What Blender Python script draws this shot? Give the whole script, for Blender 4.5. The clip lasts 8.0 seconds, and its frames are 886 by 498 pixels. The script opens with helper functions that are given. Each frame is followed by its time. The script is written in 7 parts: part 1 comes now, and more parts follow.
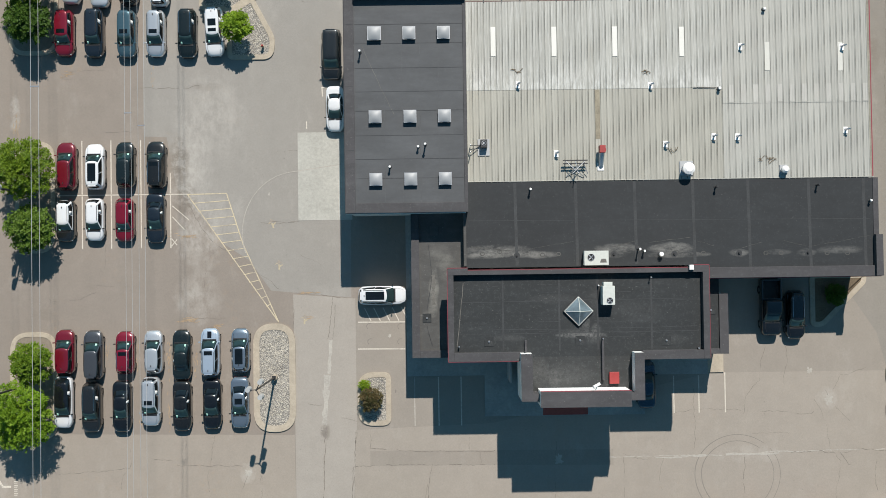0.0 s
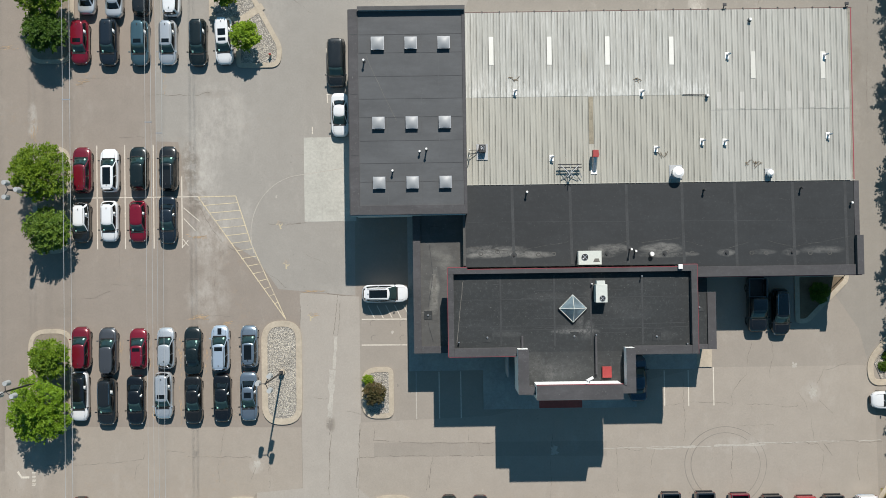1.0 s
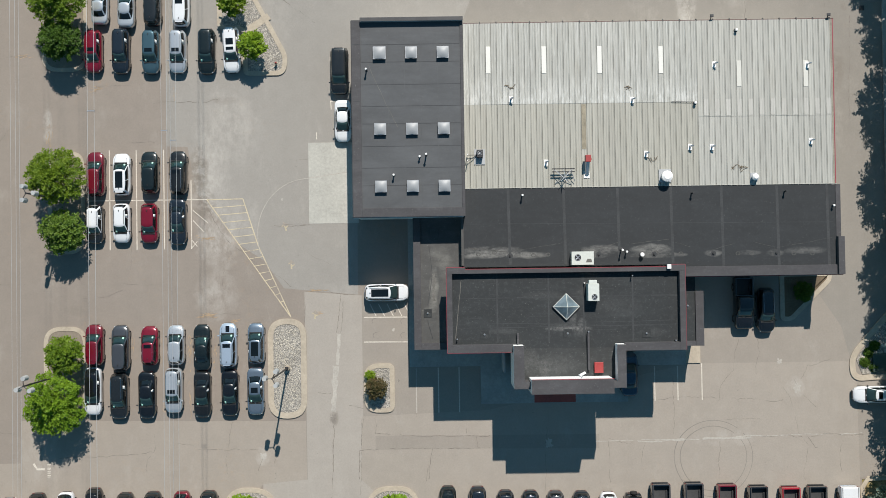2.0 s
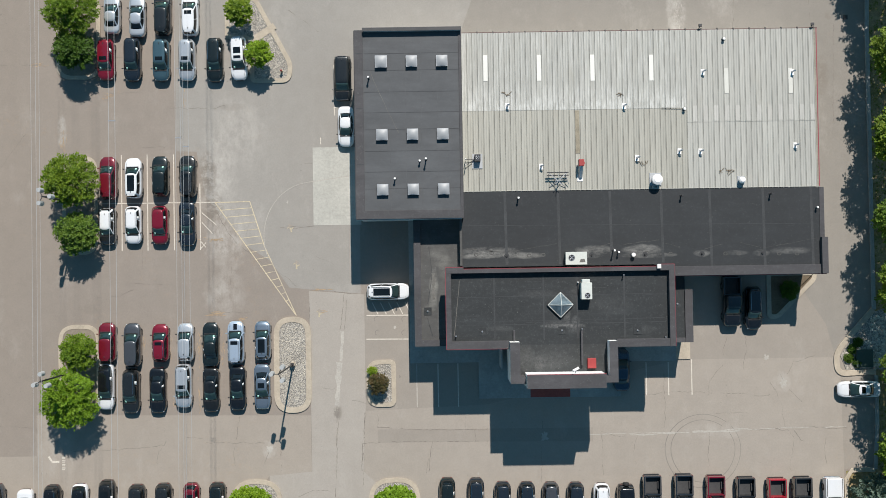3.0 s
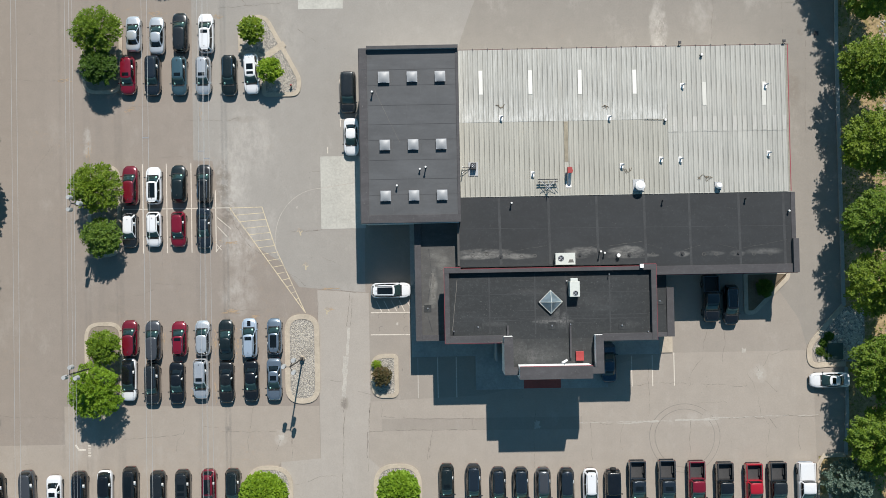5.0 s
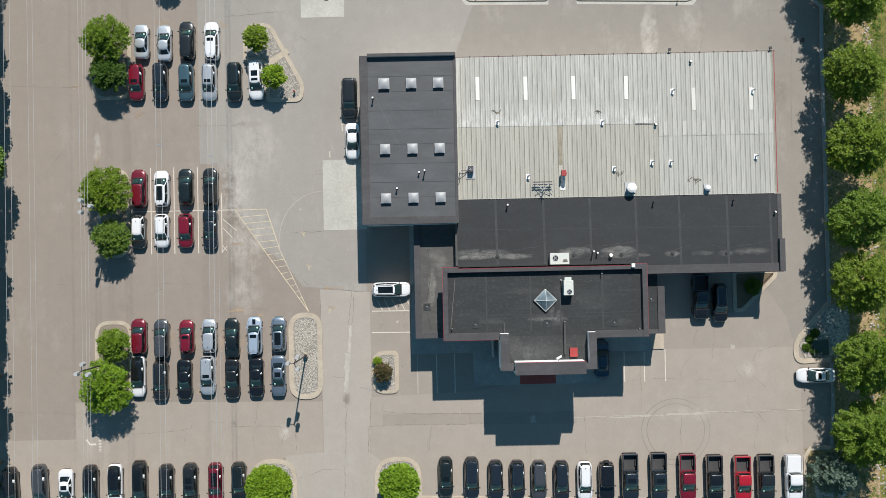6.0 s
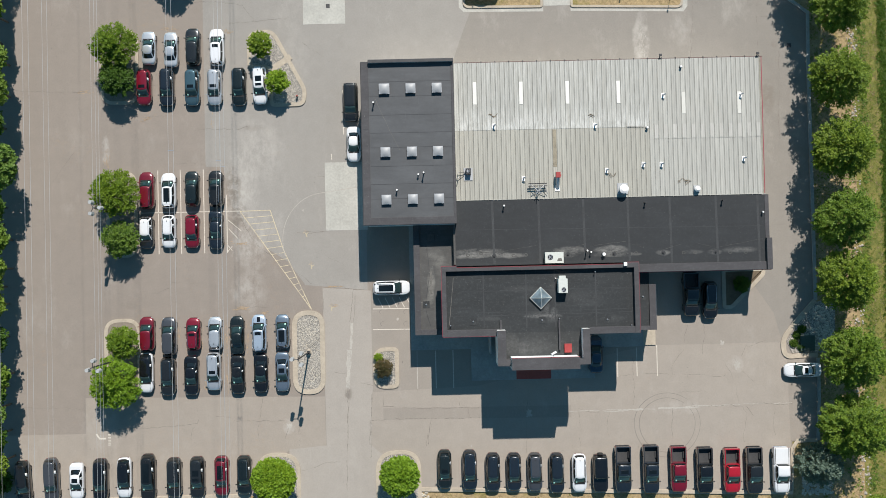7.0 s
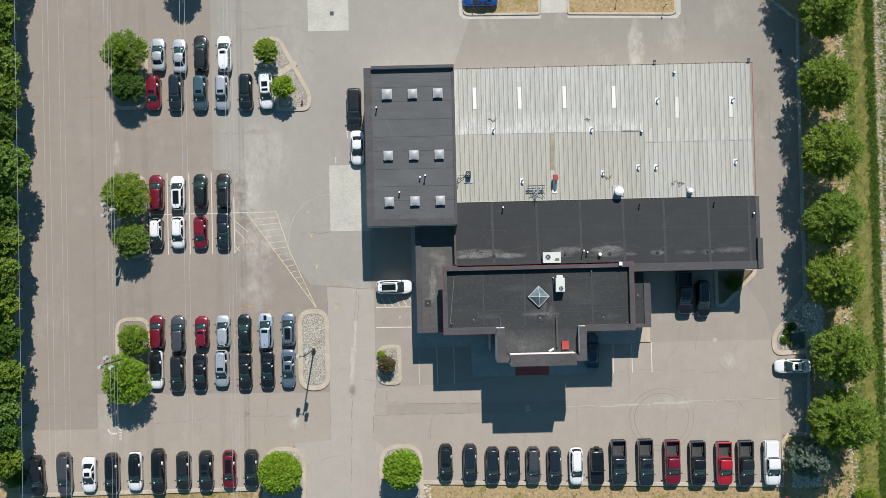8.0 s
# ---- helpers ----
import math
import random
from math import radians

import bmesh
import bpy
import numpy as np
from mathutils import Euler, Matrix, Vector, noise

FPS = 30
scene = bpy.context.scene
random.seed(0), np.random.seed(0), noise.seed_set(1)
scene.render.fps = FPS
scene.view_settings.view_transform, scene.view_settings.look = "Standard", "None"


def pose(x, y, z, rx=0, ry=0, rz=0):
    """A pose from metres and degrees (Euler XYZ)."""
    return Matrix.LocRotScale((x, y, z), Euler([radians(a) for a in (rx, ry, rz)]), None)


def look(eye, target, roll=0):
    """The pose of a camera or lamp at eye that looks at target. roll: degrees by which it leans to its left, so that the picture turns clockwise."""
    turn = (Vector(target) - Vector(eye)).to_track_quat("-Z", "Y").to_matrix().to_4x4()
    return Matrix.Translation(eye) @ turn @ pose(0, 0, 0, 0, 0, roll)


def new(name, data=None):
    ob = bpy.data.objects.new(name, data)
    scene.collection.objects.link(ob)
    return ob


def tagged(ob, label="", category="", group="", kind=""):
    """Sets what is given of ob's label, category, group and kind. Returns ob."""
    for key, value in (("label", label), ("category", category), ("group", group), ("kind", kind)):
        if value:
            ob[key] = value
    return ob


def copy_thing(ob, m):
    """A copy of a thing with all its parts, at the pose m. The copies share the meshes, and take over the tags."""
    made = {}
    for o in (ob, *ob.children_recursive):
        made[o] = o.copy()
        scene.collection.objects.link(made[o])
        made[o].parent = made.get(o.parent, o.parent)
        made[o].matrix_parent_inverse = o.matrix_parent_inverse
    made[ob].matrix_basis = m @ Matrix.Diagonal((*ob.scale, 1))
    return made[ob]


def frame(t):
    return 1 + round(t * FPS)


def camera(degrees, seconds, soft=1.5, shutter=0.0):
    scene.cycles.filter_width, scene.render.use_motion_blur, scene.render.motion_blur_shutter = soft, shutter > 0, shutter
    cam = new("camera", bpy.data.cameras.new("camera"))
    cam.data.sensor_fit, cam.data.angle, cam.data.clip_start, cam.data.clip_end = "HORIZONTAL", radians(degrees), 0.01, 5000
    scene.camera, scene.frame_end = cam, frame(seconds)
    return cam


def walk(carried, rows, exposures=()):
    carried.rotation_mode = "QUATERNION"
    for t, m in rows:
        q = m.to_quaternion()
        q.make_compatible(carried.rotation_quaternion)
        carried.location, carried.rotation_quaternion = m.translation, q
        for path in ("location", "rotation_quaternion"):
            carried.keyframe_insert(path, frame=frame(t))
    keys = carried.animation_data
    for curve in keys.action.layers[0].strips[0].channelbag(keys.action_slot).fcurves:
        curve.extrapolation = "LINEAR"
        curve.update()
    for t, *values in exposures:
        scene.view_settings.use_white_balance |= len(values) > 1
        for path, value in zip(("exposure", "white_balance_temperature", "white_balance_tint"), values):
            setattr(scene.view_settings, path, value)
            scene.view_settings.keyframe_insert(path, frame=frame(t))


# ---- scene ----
cam = camera(54.5, 8.0, soft=0.65)
# seconds, eye, and the small tilts of a camera that looks straight down
ROWS = [
    (0.0, -0.755, 0.029, 85.990, 0.923, -0.038, -0.803),
    (0.5, -0.854, 0.060, 87.853, 0.873, -0.069, -0.833),
    (1.0, -0.902, 0.075, 89.710, 0.866, -0.111, -0.835),
    (1.5, -0.907, 0.076, 91.559, 0.875, -0.143, -0.835),
    (2.0, -0.875, 0.066, 93.399, 0.888, -0.153, -0.845),
    (2.5, -0.815, 0.047, 95.230, 0.903, -0.139, -0.868),
    (3.0, -0.735, 0.022, 97.050, 0.920, -0.105, -0.902),
    (3.5, -0.642, -0.006, 98.858, 0.942, -0.060, -0.944),
    (4.0, -0.545, -0.034, 100.655, 0.967, -0.014, -0.989),
    (4.5, -0.451, -0.059, 102.440, 0.993, 0.021, -1.036),
    (5.0, -0.368, -0.078, 104.212, 1.015, 0.037, -1.086),
    (5.5, -0.305, -0.089, 105.972, 1.024, 0.028, -1.138),
    (6.0, -0.270, -0.088, 107.719, 1.012, -0.006, -1.197),
    (6.5, -0.270, -0.072, 109.452, 0.978, -0.060, -1.260),
    (7.0, -0.314, -0.039, 111.173, 0.923, -0.122, -1.324),
    (7.5, -0.410, 0.016, 112.881, 0.867, -0.172, -1.375),
    (8.0, -0.565, 0.094, 114.576, 0.848, -0.181, -1.386),
]
walk(cam, [(t, pose(x, y, z, rx, ry, rz)) for t, x, y, z, rx, ry, rz in ROWS], [(0.0, 0.40, 5800, 1.0), (1.5, 0.41, 5800, 1.0), (3.5, 0.45, 5760, 2.0), (8.0, 0.49, 5760, 2.0)])

# ---- light: high sun from the far right, clear sky ----
SUN_SLOPE = Vector((0.186, 0.985, 1.0))
world = bpy.data.worlds.new("sky")
scene.world = world
world.use_nodes = True
wn = world.node_tree.nodes
sky = wn.new("ShaderNodeTexSky")
sky.sky_type, sky.sun_disc = "NISHITA", False
sky.dust_density, sky.ozone_density = 0.2, 1.0
sky.sun_elevation = math.atan2(1.0, math.hypot(0.186, 0.985))
sky.sun_rotation = math.atan2(0.186, 0.985)
cast = wn.new("ShaderNodeMix")
cast.data_type, cast.blend_type = "RGBA", "MULTIPLY"
cast.inputs[0].default_value = 1.0
cast.inputs[7].default_value = (0.77, 1.07, 0.99, 1)
world.node_tree.links.new(sky.outputs["Color"], cast.inputs[6])
world.node_tree.links.new(cast.outputs[2], wn["Background"].inputs["Color"])
wn["Background"].inputs["Strength"].default_value = 0.059
sun = new("sun", bpy.data.lights.new("sun", "SUN"))
sun.data.energy, sun.data.angle, sun.data.color = 4.9, radians(0.55), (1.0, 0.835, 0.72)
sun.matrix_world = look(SUN_SLOPE * 60, (0, 0, 0))

# ---- materials ----


class Nodes:
    """A small builder for node materials."""

    def __init__(self, name, rough=0.8, metal=0.0):
        self.mat = bpy.data.materials.new(name)
        self.mat.use_nodes = True
        self.tree = self.mat.node_tree
        self.bsdf = self.tree.nodes["Principled BSDF"]
        self.bsdf.inputs["Roughness"].default_value = rough
        self.bsdf.inputs["Metallic"].default_value = metal
        self.coord = self.node("ShaderNodeTexCoord").outputs["Object"]

    def node(self, kind, **values):
        n = self.tree.nodes.new(kind)
        for key, value in values.items():
            n.inputs[key.replace("_", " ")].default_value = value
        return n

    def link(self, a, b):
        self.tree.links.new(a, b)

    def noise(self, scale, detail=4.0, rough=0.55, stretch=None):
        n = self.node("ShaderNodeTexNoise", Scale=scale, Detail=detail, Roughness=rough)
        if stretch:
            m = self.node("ShaderNodeMapping", Scale=stretch)
            self.link(self.coord, m.inputs["Vector"])
            self.link(m.outputs["Vector"], n.inputs["Vector"])
        else:
            self.link(self.coord, n.inputs["Vector"])
        return n.outputs["Fac"]

    def ramp(self, fac, *stops):
        r = self.node("ShaderNodeValToRGB")
        e = r.color_ramp.elements
        while len(e) < len(stops):
            e.new(0.5)
        for el, (at, value) in zip(e, stops):
            el.position = at
            el.color = (*value, 1) if isinstance(value, tuple) else (value, value, value, 1)
        self.link(fac, r.inputs["Fac"])
        return r.outputs["Color"]

    def mix(self, a, b, fac, blend="MIX"):
        m = self.node("ShaderNodeMix")
        m.data_type, m.blend_type = "RGBA", blend
        for socket, value in ((m.inputs[0], fac), (m.inputs[6], a), (m.inputs[7], b)):
            if isinstance(value, (int, float)):
                socket.default_value = value
            elif isinstance(value, tuple):
                socket.default_value = (*value, 1)
            else:
                self.link(value, socket)
        return m.outputs[2]

    def pools(self, spots):
        """A mask of soft, ragged patches: x, y, half length, half width, strength of each."""
        warp = self.node("ShaderNodeTexNoise", Scale=1.1, Detail=5.0, Roughness=0.65)
        self.link(self.coord, warp.inputs["Vector"])
        total = None
        for x, y, half, deep, strength in spots:
            m = self.node("ShaderNodeMapping", Location=(-x / half - 0.35, -y / deep - 0.45, 0), Scale=(1 / half, 1 / deep, 0))
            self.link(self.coord, m.inputs["Vector"])
            shift = self.node("ShaderNodeVectorMath")
            shift.operation = "MULTIPLY_ADD"
            self.link(warp.outputs["Color"], shift.inputs[0])
            shift.inputs[1].default_value = (0.7, 0.9, 0)
            self.link(m.outputs["Vector"], shift.inputs[2])
            g = self.node("ShaderNodeTexGradient")
            g.gradient_type = "SPHERICAL"
            self.link(shift.outputs[0], g.inputs["Vector"])
            near = self.ramp(g.outputs["Fac"], (0.0, 0.0), (0.22, strength * 0.55), (0.7, strength))
            total = near if total is None else self.mix(total, near, 1.0, "SCREEN")
        return total

    def color(self, value):
        if isinstance(value, tuple):
            self.bsdf.inputs["Base Color"].default_value = (*value, 1)
        else:
            self.link(value, self.bsdf.inputs["Base Color"])
        return self

    def bump(self, height, strength=0.3, distance=0.02):
        b = self.node("ShaderNodeBump", Strength=strength, Distance=distance)
        self.link(height, b.inputs["Height"])
        self.link(b.outputs["Normal"], self.bsdf.inputs["Normal"])
        return self

    def rough(self, value):
        self.link(value, self.bsdf.inputs["Roughness"])
        return self


def simple(name, base, rough=0.7, metal=0.0, grain=14.0, vary=0.12, relief=0.15):
    n = Nodes(name, rough, metal)
    lo = tuple(c * (1 - vary) for c in base)
    hi = tuple(min(1.0, c * (1 + vary)) for c in base)
    both = n.mix(n.noise(grain, 5), n.noise(grain * 0.09, 3), 0.5)
    n.color(n.ramp(both, (0.3, lo), (0.7, hi)))
    if relief:
        n.bump(n.noise(grain * 3, 3), relief, 0.01)
    return n.mat


# where dust and dirt gather on the paving
DUST = [(-25.9, 9.5, 2.4, 6.0, 0.9), (-25.0, 3.0, 2.6, 4.0, 0.8), (-22.6, 5.0, 2.6, 3.0, 0.45), (-23.6, 15.0, 4.0, 4.5, 0.6), (-25.2, -3.2, 2.6, 3.0, 0.6), (-18.6, 26.0, 2.0, 6.0, 0.35), (-43.4, 15.5, 0.6, 2.2, 0.9), (26.3, 28.0, 1.2, 4.2, 1.0), (31.5, 30.0, 1.6, 3.0, 0.4), (37.4, -14.0, 1.2, 1.2, 0.6), (-44.4, -20.2, 3.0, 3.0, 0.35), (-20.4, -20.6, 0.9, 1.2, 0.7), (-11.9, -2.9, 3.0, 1.2, 0.3), (29.6, -19.4, 4.0, 1.0, 0.5)]
DIRT = [(-27.0, 10.4, 1.2, 3.0, 1.0), (-26.4, 6.6, 1.4, 1.8, 1.0), (42.6, 20.6, 1.0, 2.4, 0.8), (43.6, 27.4, 0.5, 0.6, 0.7), (-12.65, -16.6, 0.55, 0.9, 1.0), (-40.6, -4.6, 1.4, 0.6, 0.5), (-24.2, 18.0, 2.0, 0.5, 0.4)]


def asphalt_material(name, base, rusty=0.3, dusty=0.35):
    """Sun-bleached paving: nearly even, with wheel tracks, fine grain, drips and dusty wear."""
    n = Nodes(name, 0.9)
    c = n.ramp(n.noise(0.035, 4, 0.55), (0.3, tuple(v * 0.955 for v in base)), (0.7, tuple(v * 1.045 for v in base)))
    c = n.mix(c, n.ramp(n.noise(0.6, 6, 0.7), (0.32, 0.955), (0.68, 1.04)), 1.0, "MULTIPLY")
    # faint wheel tracks along the lanes
    c = n.mix(c, n.ramp(n.noise(0.9, 5, 0.65, (1.0, 0.018, 1)), (0.30, 0.965), (0.5, 1.0), (0.7, 1.03)), 0.35, "MULTIPLY")
    c = n.mix(c, n.ramp(n.noise(5.0, 6, 0.8), (0.3, 0.90), (0.7, 1.09)), 0.75, "MULTIPLY")
    c = n.mix(c, n.ramp(n.noise(26, 5, 0.85), (0.3, 0.74), (0.7, 1.24)), 0.6, "MULTIPLY")
    # pale dust in thin, drawn-out wisps, thicker where the traffic grinds it out
    wisp = n.ramp(n.noise(0.22, 12, 0.82, (1.0, 0.45, 1)), (0.54, 0.0), (0.72, dusty))
    c = n.mix(c, (0.41, 0.385, 0.345), wisp)
    ground = n.ramp(n.noise(0.8, 10, 0.8, (1.0, 0.6, 1)), (0.40, 0.0), (0.60, 0.85))
    c = n.mix(c, (0.43, 0.405, 0.365), n.mix(n.pools(DUST), ground, 1.0, "MULTIPLY"))
    damp = n.ramp(n.noise(1.1, 10, 0.8), (0.42, 0.0), (0.54, 0.85))
    c = n.mix(c, (0.185, 0.160, 0.132), n.mix(n.pools(DIRT), damp, 1.0, "MULTIPLY"))
    # rusty dirt gathered in flecks
    fleck = n.mix(n.ramp(n.noise(0.11, 4, 0.6), (0.50, 0.0), (0.66, 1.0)), n.ramp(n.noise(1.4, 10, 0.85), (0.53, 0.0), (0.68, rusty)), 1.0, "MULTIPLY")
    c = n.mix(c, (0.345, 0.235, 0.13), fleck)
    # oil drips
    oil = n.mix(n.ramp(n.noise(0.16, 3, 0.5), (0.5, 0.0), (0.62, 1.0)), n.ramp(n.noise(3.2, 3, 0.5), (0.66, 0.0), (0.74, 0.4)), 1.0, "MULTIPLY")
    c = n.mix(c, (0.13, 0.12, 0.108), oil)
    n.color(c)
    return n.bump(n.noise(60, 3), 0.35, 0.01).mat


def concrete_material(name, base):
    n = Nodes(name, 0.85)
    c = n.ramp(n.noise(0.4, 6, 0.65), (0.3, tuple(v * 0.85 for v in base)), (0.7, tuple(v * 1.1 for v in base)))
    c = n.mix(c, n.ramp(n.noise(3.5, 6, 0.7), (0.35, 0.8), (0.65, 1.08)), 0.7, "MULTIPLY")
    c = n.mix(c, n.ramp(n.noise(40, 3), (0.3, 0.88), (0.7, 1.1)), 0.7, "MULTIPLY")
    n.color(c)
    return n.bump(n.noise(45, 3), 0.25, 0.01).mat


def grass_material():
    n = Nodes("dry_grass", 0.95)
    c = n.ramp(n.noise(0.28, 6, 0.7), (0.28, (0.095, 0.112, 0.022)), (0.38, (0.225, 0.188, 0.060)), (0.50, (0.345, 0.258, 0.135)))
    c = n.mix(c, n.ramp(n.noise(2.6, 6, 0.75), (0.35, 0.55), (0.68, 1.35)), 0.8, "MULTIPLY")
    c = n.mix(c, n.ramp(n.noise(16, 4, 0.8), (0.3, 0.55), (0.7, 1.4)), 0.7, "MULTIPLY")
    n.color(c)
    return n.bump(n.noise(14, 5, 0.8), 0.9, 0.06).mat


def verge_material():
    n = Nodes("yellow_green_grass", 0.95)
    c = n.ramp(n.noise(0.5, 6, 0.7), (0.30, (0.075, 0.100, 0.016)), (0.46, (0.155, 0.160, 0.034)), (0.58, (0.215, 0.195, 0.050)), (0.72, (0.29, 0.235, 0.095)))
    c = n.mix(c, n.ramp(n.noise(9, 5, 0.8), (0.3, 0.6), (0.7, 1.35)), 0.8, "MULTIPLY")
    n.color(c)
    return n.bump(n.noise(14, 5, 0.8), 0.9, 0.06).mat


def gravel_material(name="gravel", dark=0.20, light=0.66):
    n = Nodes(name, 0.9)
    v = n.node("ShaderNodeTexVoronoi", Scale=10.5)
    n.link(n.coord, v.inputs["Vector"])
    c = n.ramp(v.outputs["Color"], (0.1, (dark, dark * 0.95, dark * 0.88)), (0.9, (light, light * 0.92, light * 0.78)))
    # shade in the gaps between pebbles is put into the colour
    c = n.mix(c, n.ramp(v.outputs["Distance"], (0.25, 1.0), (0.65, 0.35)), 0.85, "MULTIPLY")
    c = n.mix(c, n.ramp(n.noise(0.8, 4), (0.35, 0.8), (0.65, 1.1)), 0.7, "MULTIPLY")
    n.color(c)
    return n.bump(v.outputs["Distance"], 0.8, -0.05).mat


def roof_membrane(name, base, spots=(), dusty=0.35, pale=(0.23, 0.225, 0.21), speck=0.25):
    """Rolled roofing with faint sheets and dust; spots x, y, half length, half width, strength of dried pools."""
    n = Nodes(name, 0.75)
    c = n.ramp(n.noise(0.16, 5, 0.6), (0.3, tuple(v * 0.9 for v in base)), (0.7, tuple(v * 1.1 for v in base)))
    c = n.mix(c, n.ramp(n.noise(0.9, 7, 0.7, (0.35, 1, 1)), (0.32, 0.84), (0.68, 1.18)), 0.8, "MULTIPLY")
    c = n.mix(c, n.ramp(n.noise(22, 4, 0.8), (0.3, 0.84), (0.7, 1.16)), 0.7, "MULTIPLY")
    film = n.ramp(n.noise(0.4, 9, 0.75, (0.5, 1.3, 1)), (0.50, 0.0), (0.74, dusty))
    c = n.mix(c, tuple(v * 1.9 + 0.008 for v in base), film)
    scuff = n.ramp(n.noise(1.6, 9, 0.85, (0.6, 1, 1)), (0.60, 0.0), (0.70, dusty * 0.6))
    c = n.mix(c, (0.10, 0.103, 0.103), scuff)
    fine = n.ramp(n.noise(2.6, 10, 0.86), (0.52, 0.0), (0.68, dusty))
    c = n.mix(c, (0.110, 0.117, 0.118), fine)
    grit = n.ramp(n.noise(7.0, 2, 0.4), (0.70, 0.0), (0.76, dusty))
    c = n.mix(c, (0.20, 0.195, 0.185), grit)
    if spots:
        total = n.pools(spots)
        patch = n.ramp(n.mix(n.noise(0.9, 8, 0.74, (0.45, 1.2, 1)), n.noise(4.5, 6, 0.8), speck), (0.40, 0.05), (0.58, 1.0))
        c = n.mix(c, pale, n.mix(total, patch, 1.0, "MULTIPLY"))
    n.color(c)
    return n.bump(n.noise(30, 4), 0.3, 0.01).mat


# dried pools: along the drains of the showroom, round the entrance, down the low roof
POOLS_LONG = [(4.4, 1.05, 3.4, 0.62, 0.75), (7.9, 0.68, 2.4, 0.38, 0.6), (3.0, 0.62, 2.6, 0.3, 0.5), (15.6, 1.15, 2.3, 0.55, 0.62), (15.0, 0.55, 1.6, 0.3, 0.5), (20.6, 1.1, 2.3, 0.6, 0.68), (21.3, 0.5, 3.2, 0.32, 0.6), (27.0, 0.6, 1.0, 0.4, 0.55), (33.3, 0.55, 1.0, 0.4, 0.5), (36.6, 0.75, 2.6, 0.42, 0.35), (30.6, 0.6, 1.5, 0.3, 0.3)]
POOLS_ENTRY = [(11.6, -6.6, 1.9, 0.55, 0.25), (12.9, -6.9, 0.8, 0.7, 0.25), (9.3, -10.7, 0.7, 1.0, 0.3), (7.9, -9.9, 1.0, 1.6, 0.23), (10.5, -10.2, 2.4, 1.2, 0.2), (5.1, -6.9, 1.8, 0.35, 0.15), (13.6, -3.2, 1.2, 1.2, 0.15), (9.3, -3.4, 2.6, 0.5, 0.12), (20.2, -7.2, 1.6, 0.5, 0.12), (17.0, -4.6, 2.6, 1.2, 0.09), (11.9, -6.7, 2.6, 0.28, 0.55), (12.2, -5.6, 0.4, 1.4, 0.4), (13.1, -6.4, 0.5, 0.8, 0.5)]
POOLS_LOW = [(-1.6, -2.4, 0.55, 1.9, 0.75), (-1.7, -4.3, 0.5, 0.9, 0.6), (-1.0, 0.6, 1.3, 1.2, 0.4), (-2.3, -5.0, 0.6, 0.6, 0.4), (-0.3, -0.6, 0.9, 1.6, 0.3)]


def metal_roof_material(name, base, chalk=0.0):
    """Ribbed roofing, each sheet weathered differently; chalk whitens the run-off above its lower end."""
    n = Nodes(name, 0.5, 0.0)
    info = n.node("ShaderNodeObjectInfo")
    far = n.node("ShaderNodeMath")
    far.operation = "MULTIPLY"
    n.link(info.outputs["Random"], far.inputs[0])
    far.inputs[1].default_value = 400.0
    join = n.node("ShaderNodeCombineXYZ")
    n.link(far.outputs[0], join.inputs["X"])
    n.link(far.outputs[0], join.inputs["Z"])
    add = n.node("ShaderNodeVectorMath")
    add.operation = "ADD"
    own = n.coord
    n.link(own, add.inputs[0])
    n.link(join.outputs[0], add.inputs[1])
    n.coord = add.outputs[0]
    c = n.ramp(info.outputs["Random"], (0.0, tuple(v * 0.93 for v in base)), (1.0, tuple(v * 1.05 for v in base)))
    c = n.mix(c, n.ramp(n.noise(0.5, 6, 0.7, (2.2, 0.35, 1)), (0.3, 0.86), (0.7, 1.09)), 0.8, "MULTIPLY")
    c = n.mix(c, n.ramp(n.noise(6, 5, 0.7, (1, 0.12, 1)), (0.35, 0.9), (0.65, 1.06)), 0.7, "MULTIPLY")
    c = n.mix(c, (0.34, 0.31, 0.24), n.ramp(n.noise(0.3, 7, 0.7, (1, 0.5, 1)), (0.55, 0.0), (0.8, 0.4)))
    if chalk:
        run = n.ramp(n.noise(2.2, 6, 0.7, (2.4, 0.16, 1)), (0.50, 0.0), (0.62, 1.0))
        c = n.mix(c, (0.60, 0.60, 0.57), n.mix(run, (0.34, 0.34, 0.34), 1.0, "MULTIPLY"))
        xyz = n.node("ShaderNodeSeparateXYZ")
        n.link(own, xyz.inputs[0])
        edge = n.node("ShaderNodeMapRange")
        n.link(xyz.outputs["Y"], edge.inputs["Value"])
        edge.inputs["From Min"].default_value, edge.inputs["From Max"].default_value = 0.6, 2.9
        near = n.ramp(edge.outputs["Result"], (0.0, chalk), (1.0, 0.0))
        foam = n.ramp(n.noise(1.6, 6, 0.75, (2.6, 0.4, 1)), (0.44, 0.0), (0.60, 1.0))
        c = n.mix(c, (0.64, 0.64, 0.61), n.mix(near, foam, 1.0, "MULTIPLY"))
    n.color(c)
    return n.bump(n.noise(3, 3), 0.08, 0.02).mat


def paint_material(name, base, metal=0.3):
    n = Nodes(name, 0.26, metal)
    n.bsdf.inputs["Coat Weight"].default_value = 1.0
    n.bsdf.inputs["Coat Roughness"].default_value = 0.06
    dust = n.ramp(n.noise(1.7, 5, 0.65), (0.4, 0.0), (0.8, 0.014))
    flake = n.ramp(n.noise(240, 2), (0.3, tuple(v * 0.9 for v in base)), (0.7, tuple(min(1, v * 1.1) for v in base)))
    n.color(n.mix(flake, (0.33, 0.31, 0.28), dust))
    return n.mat


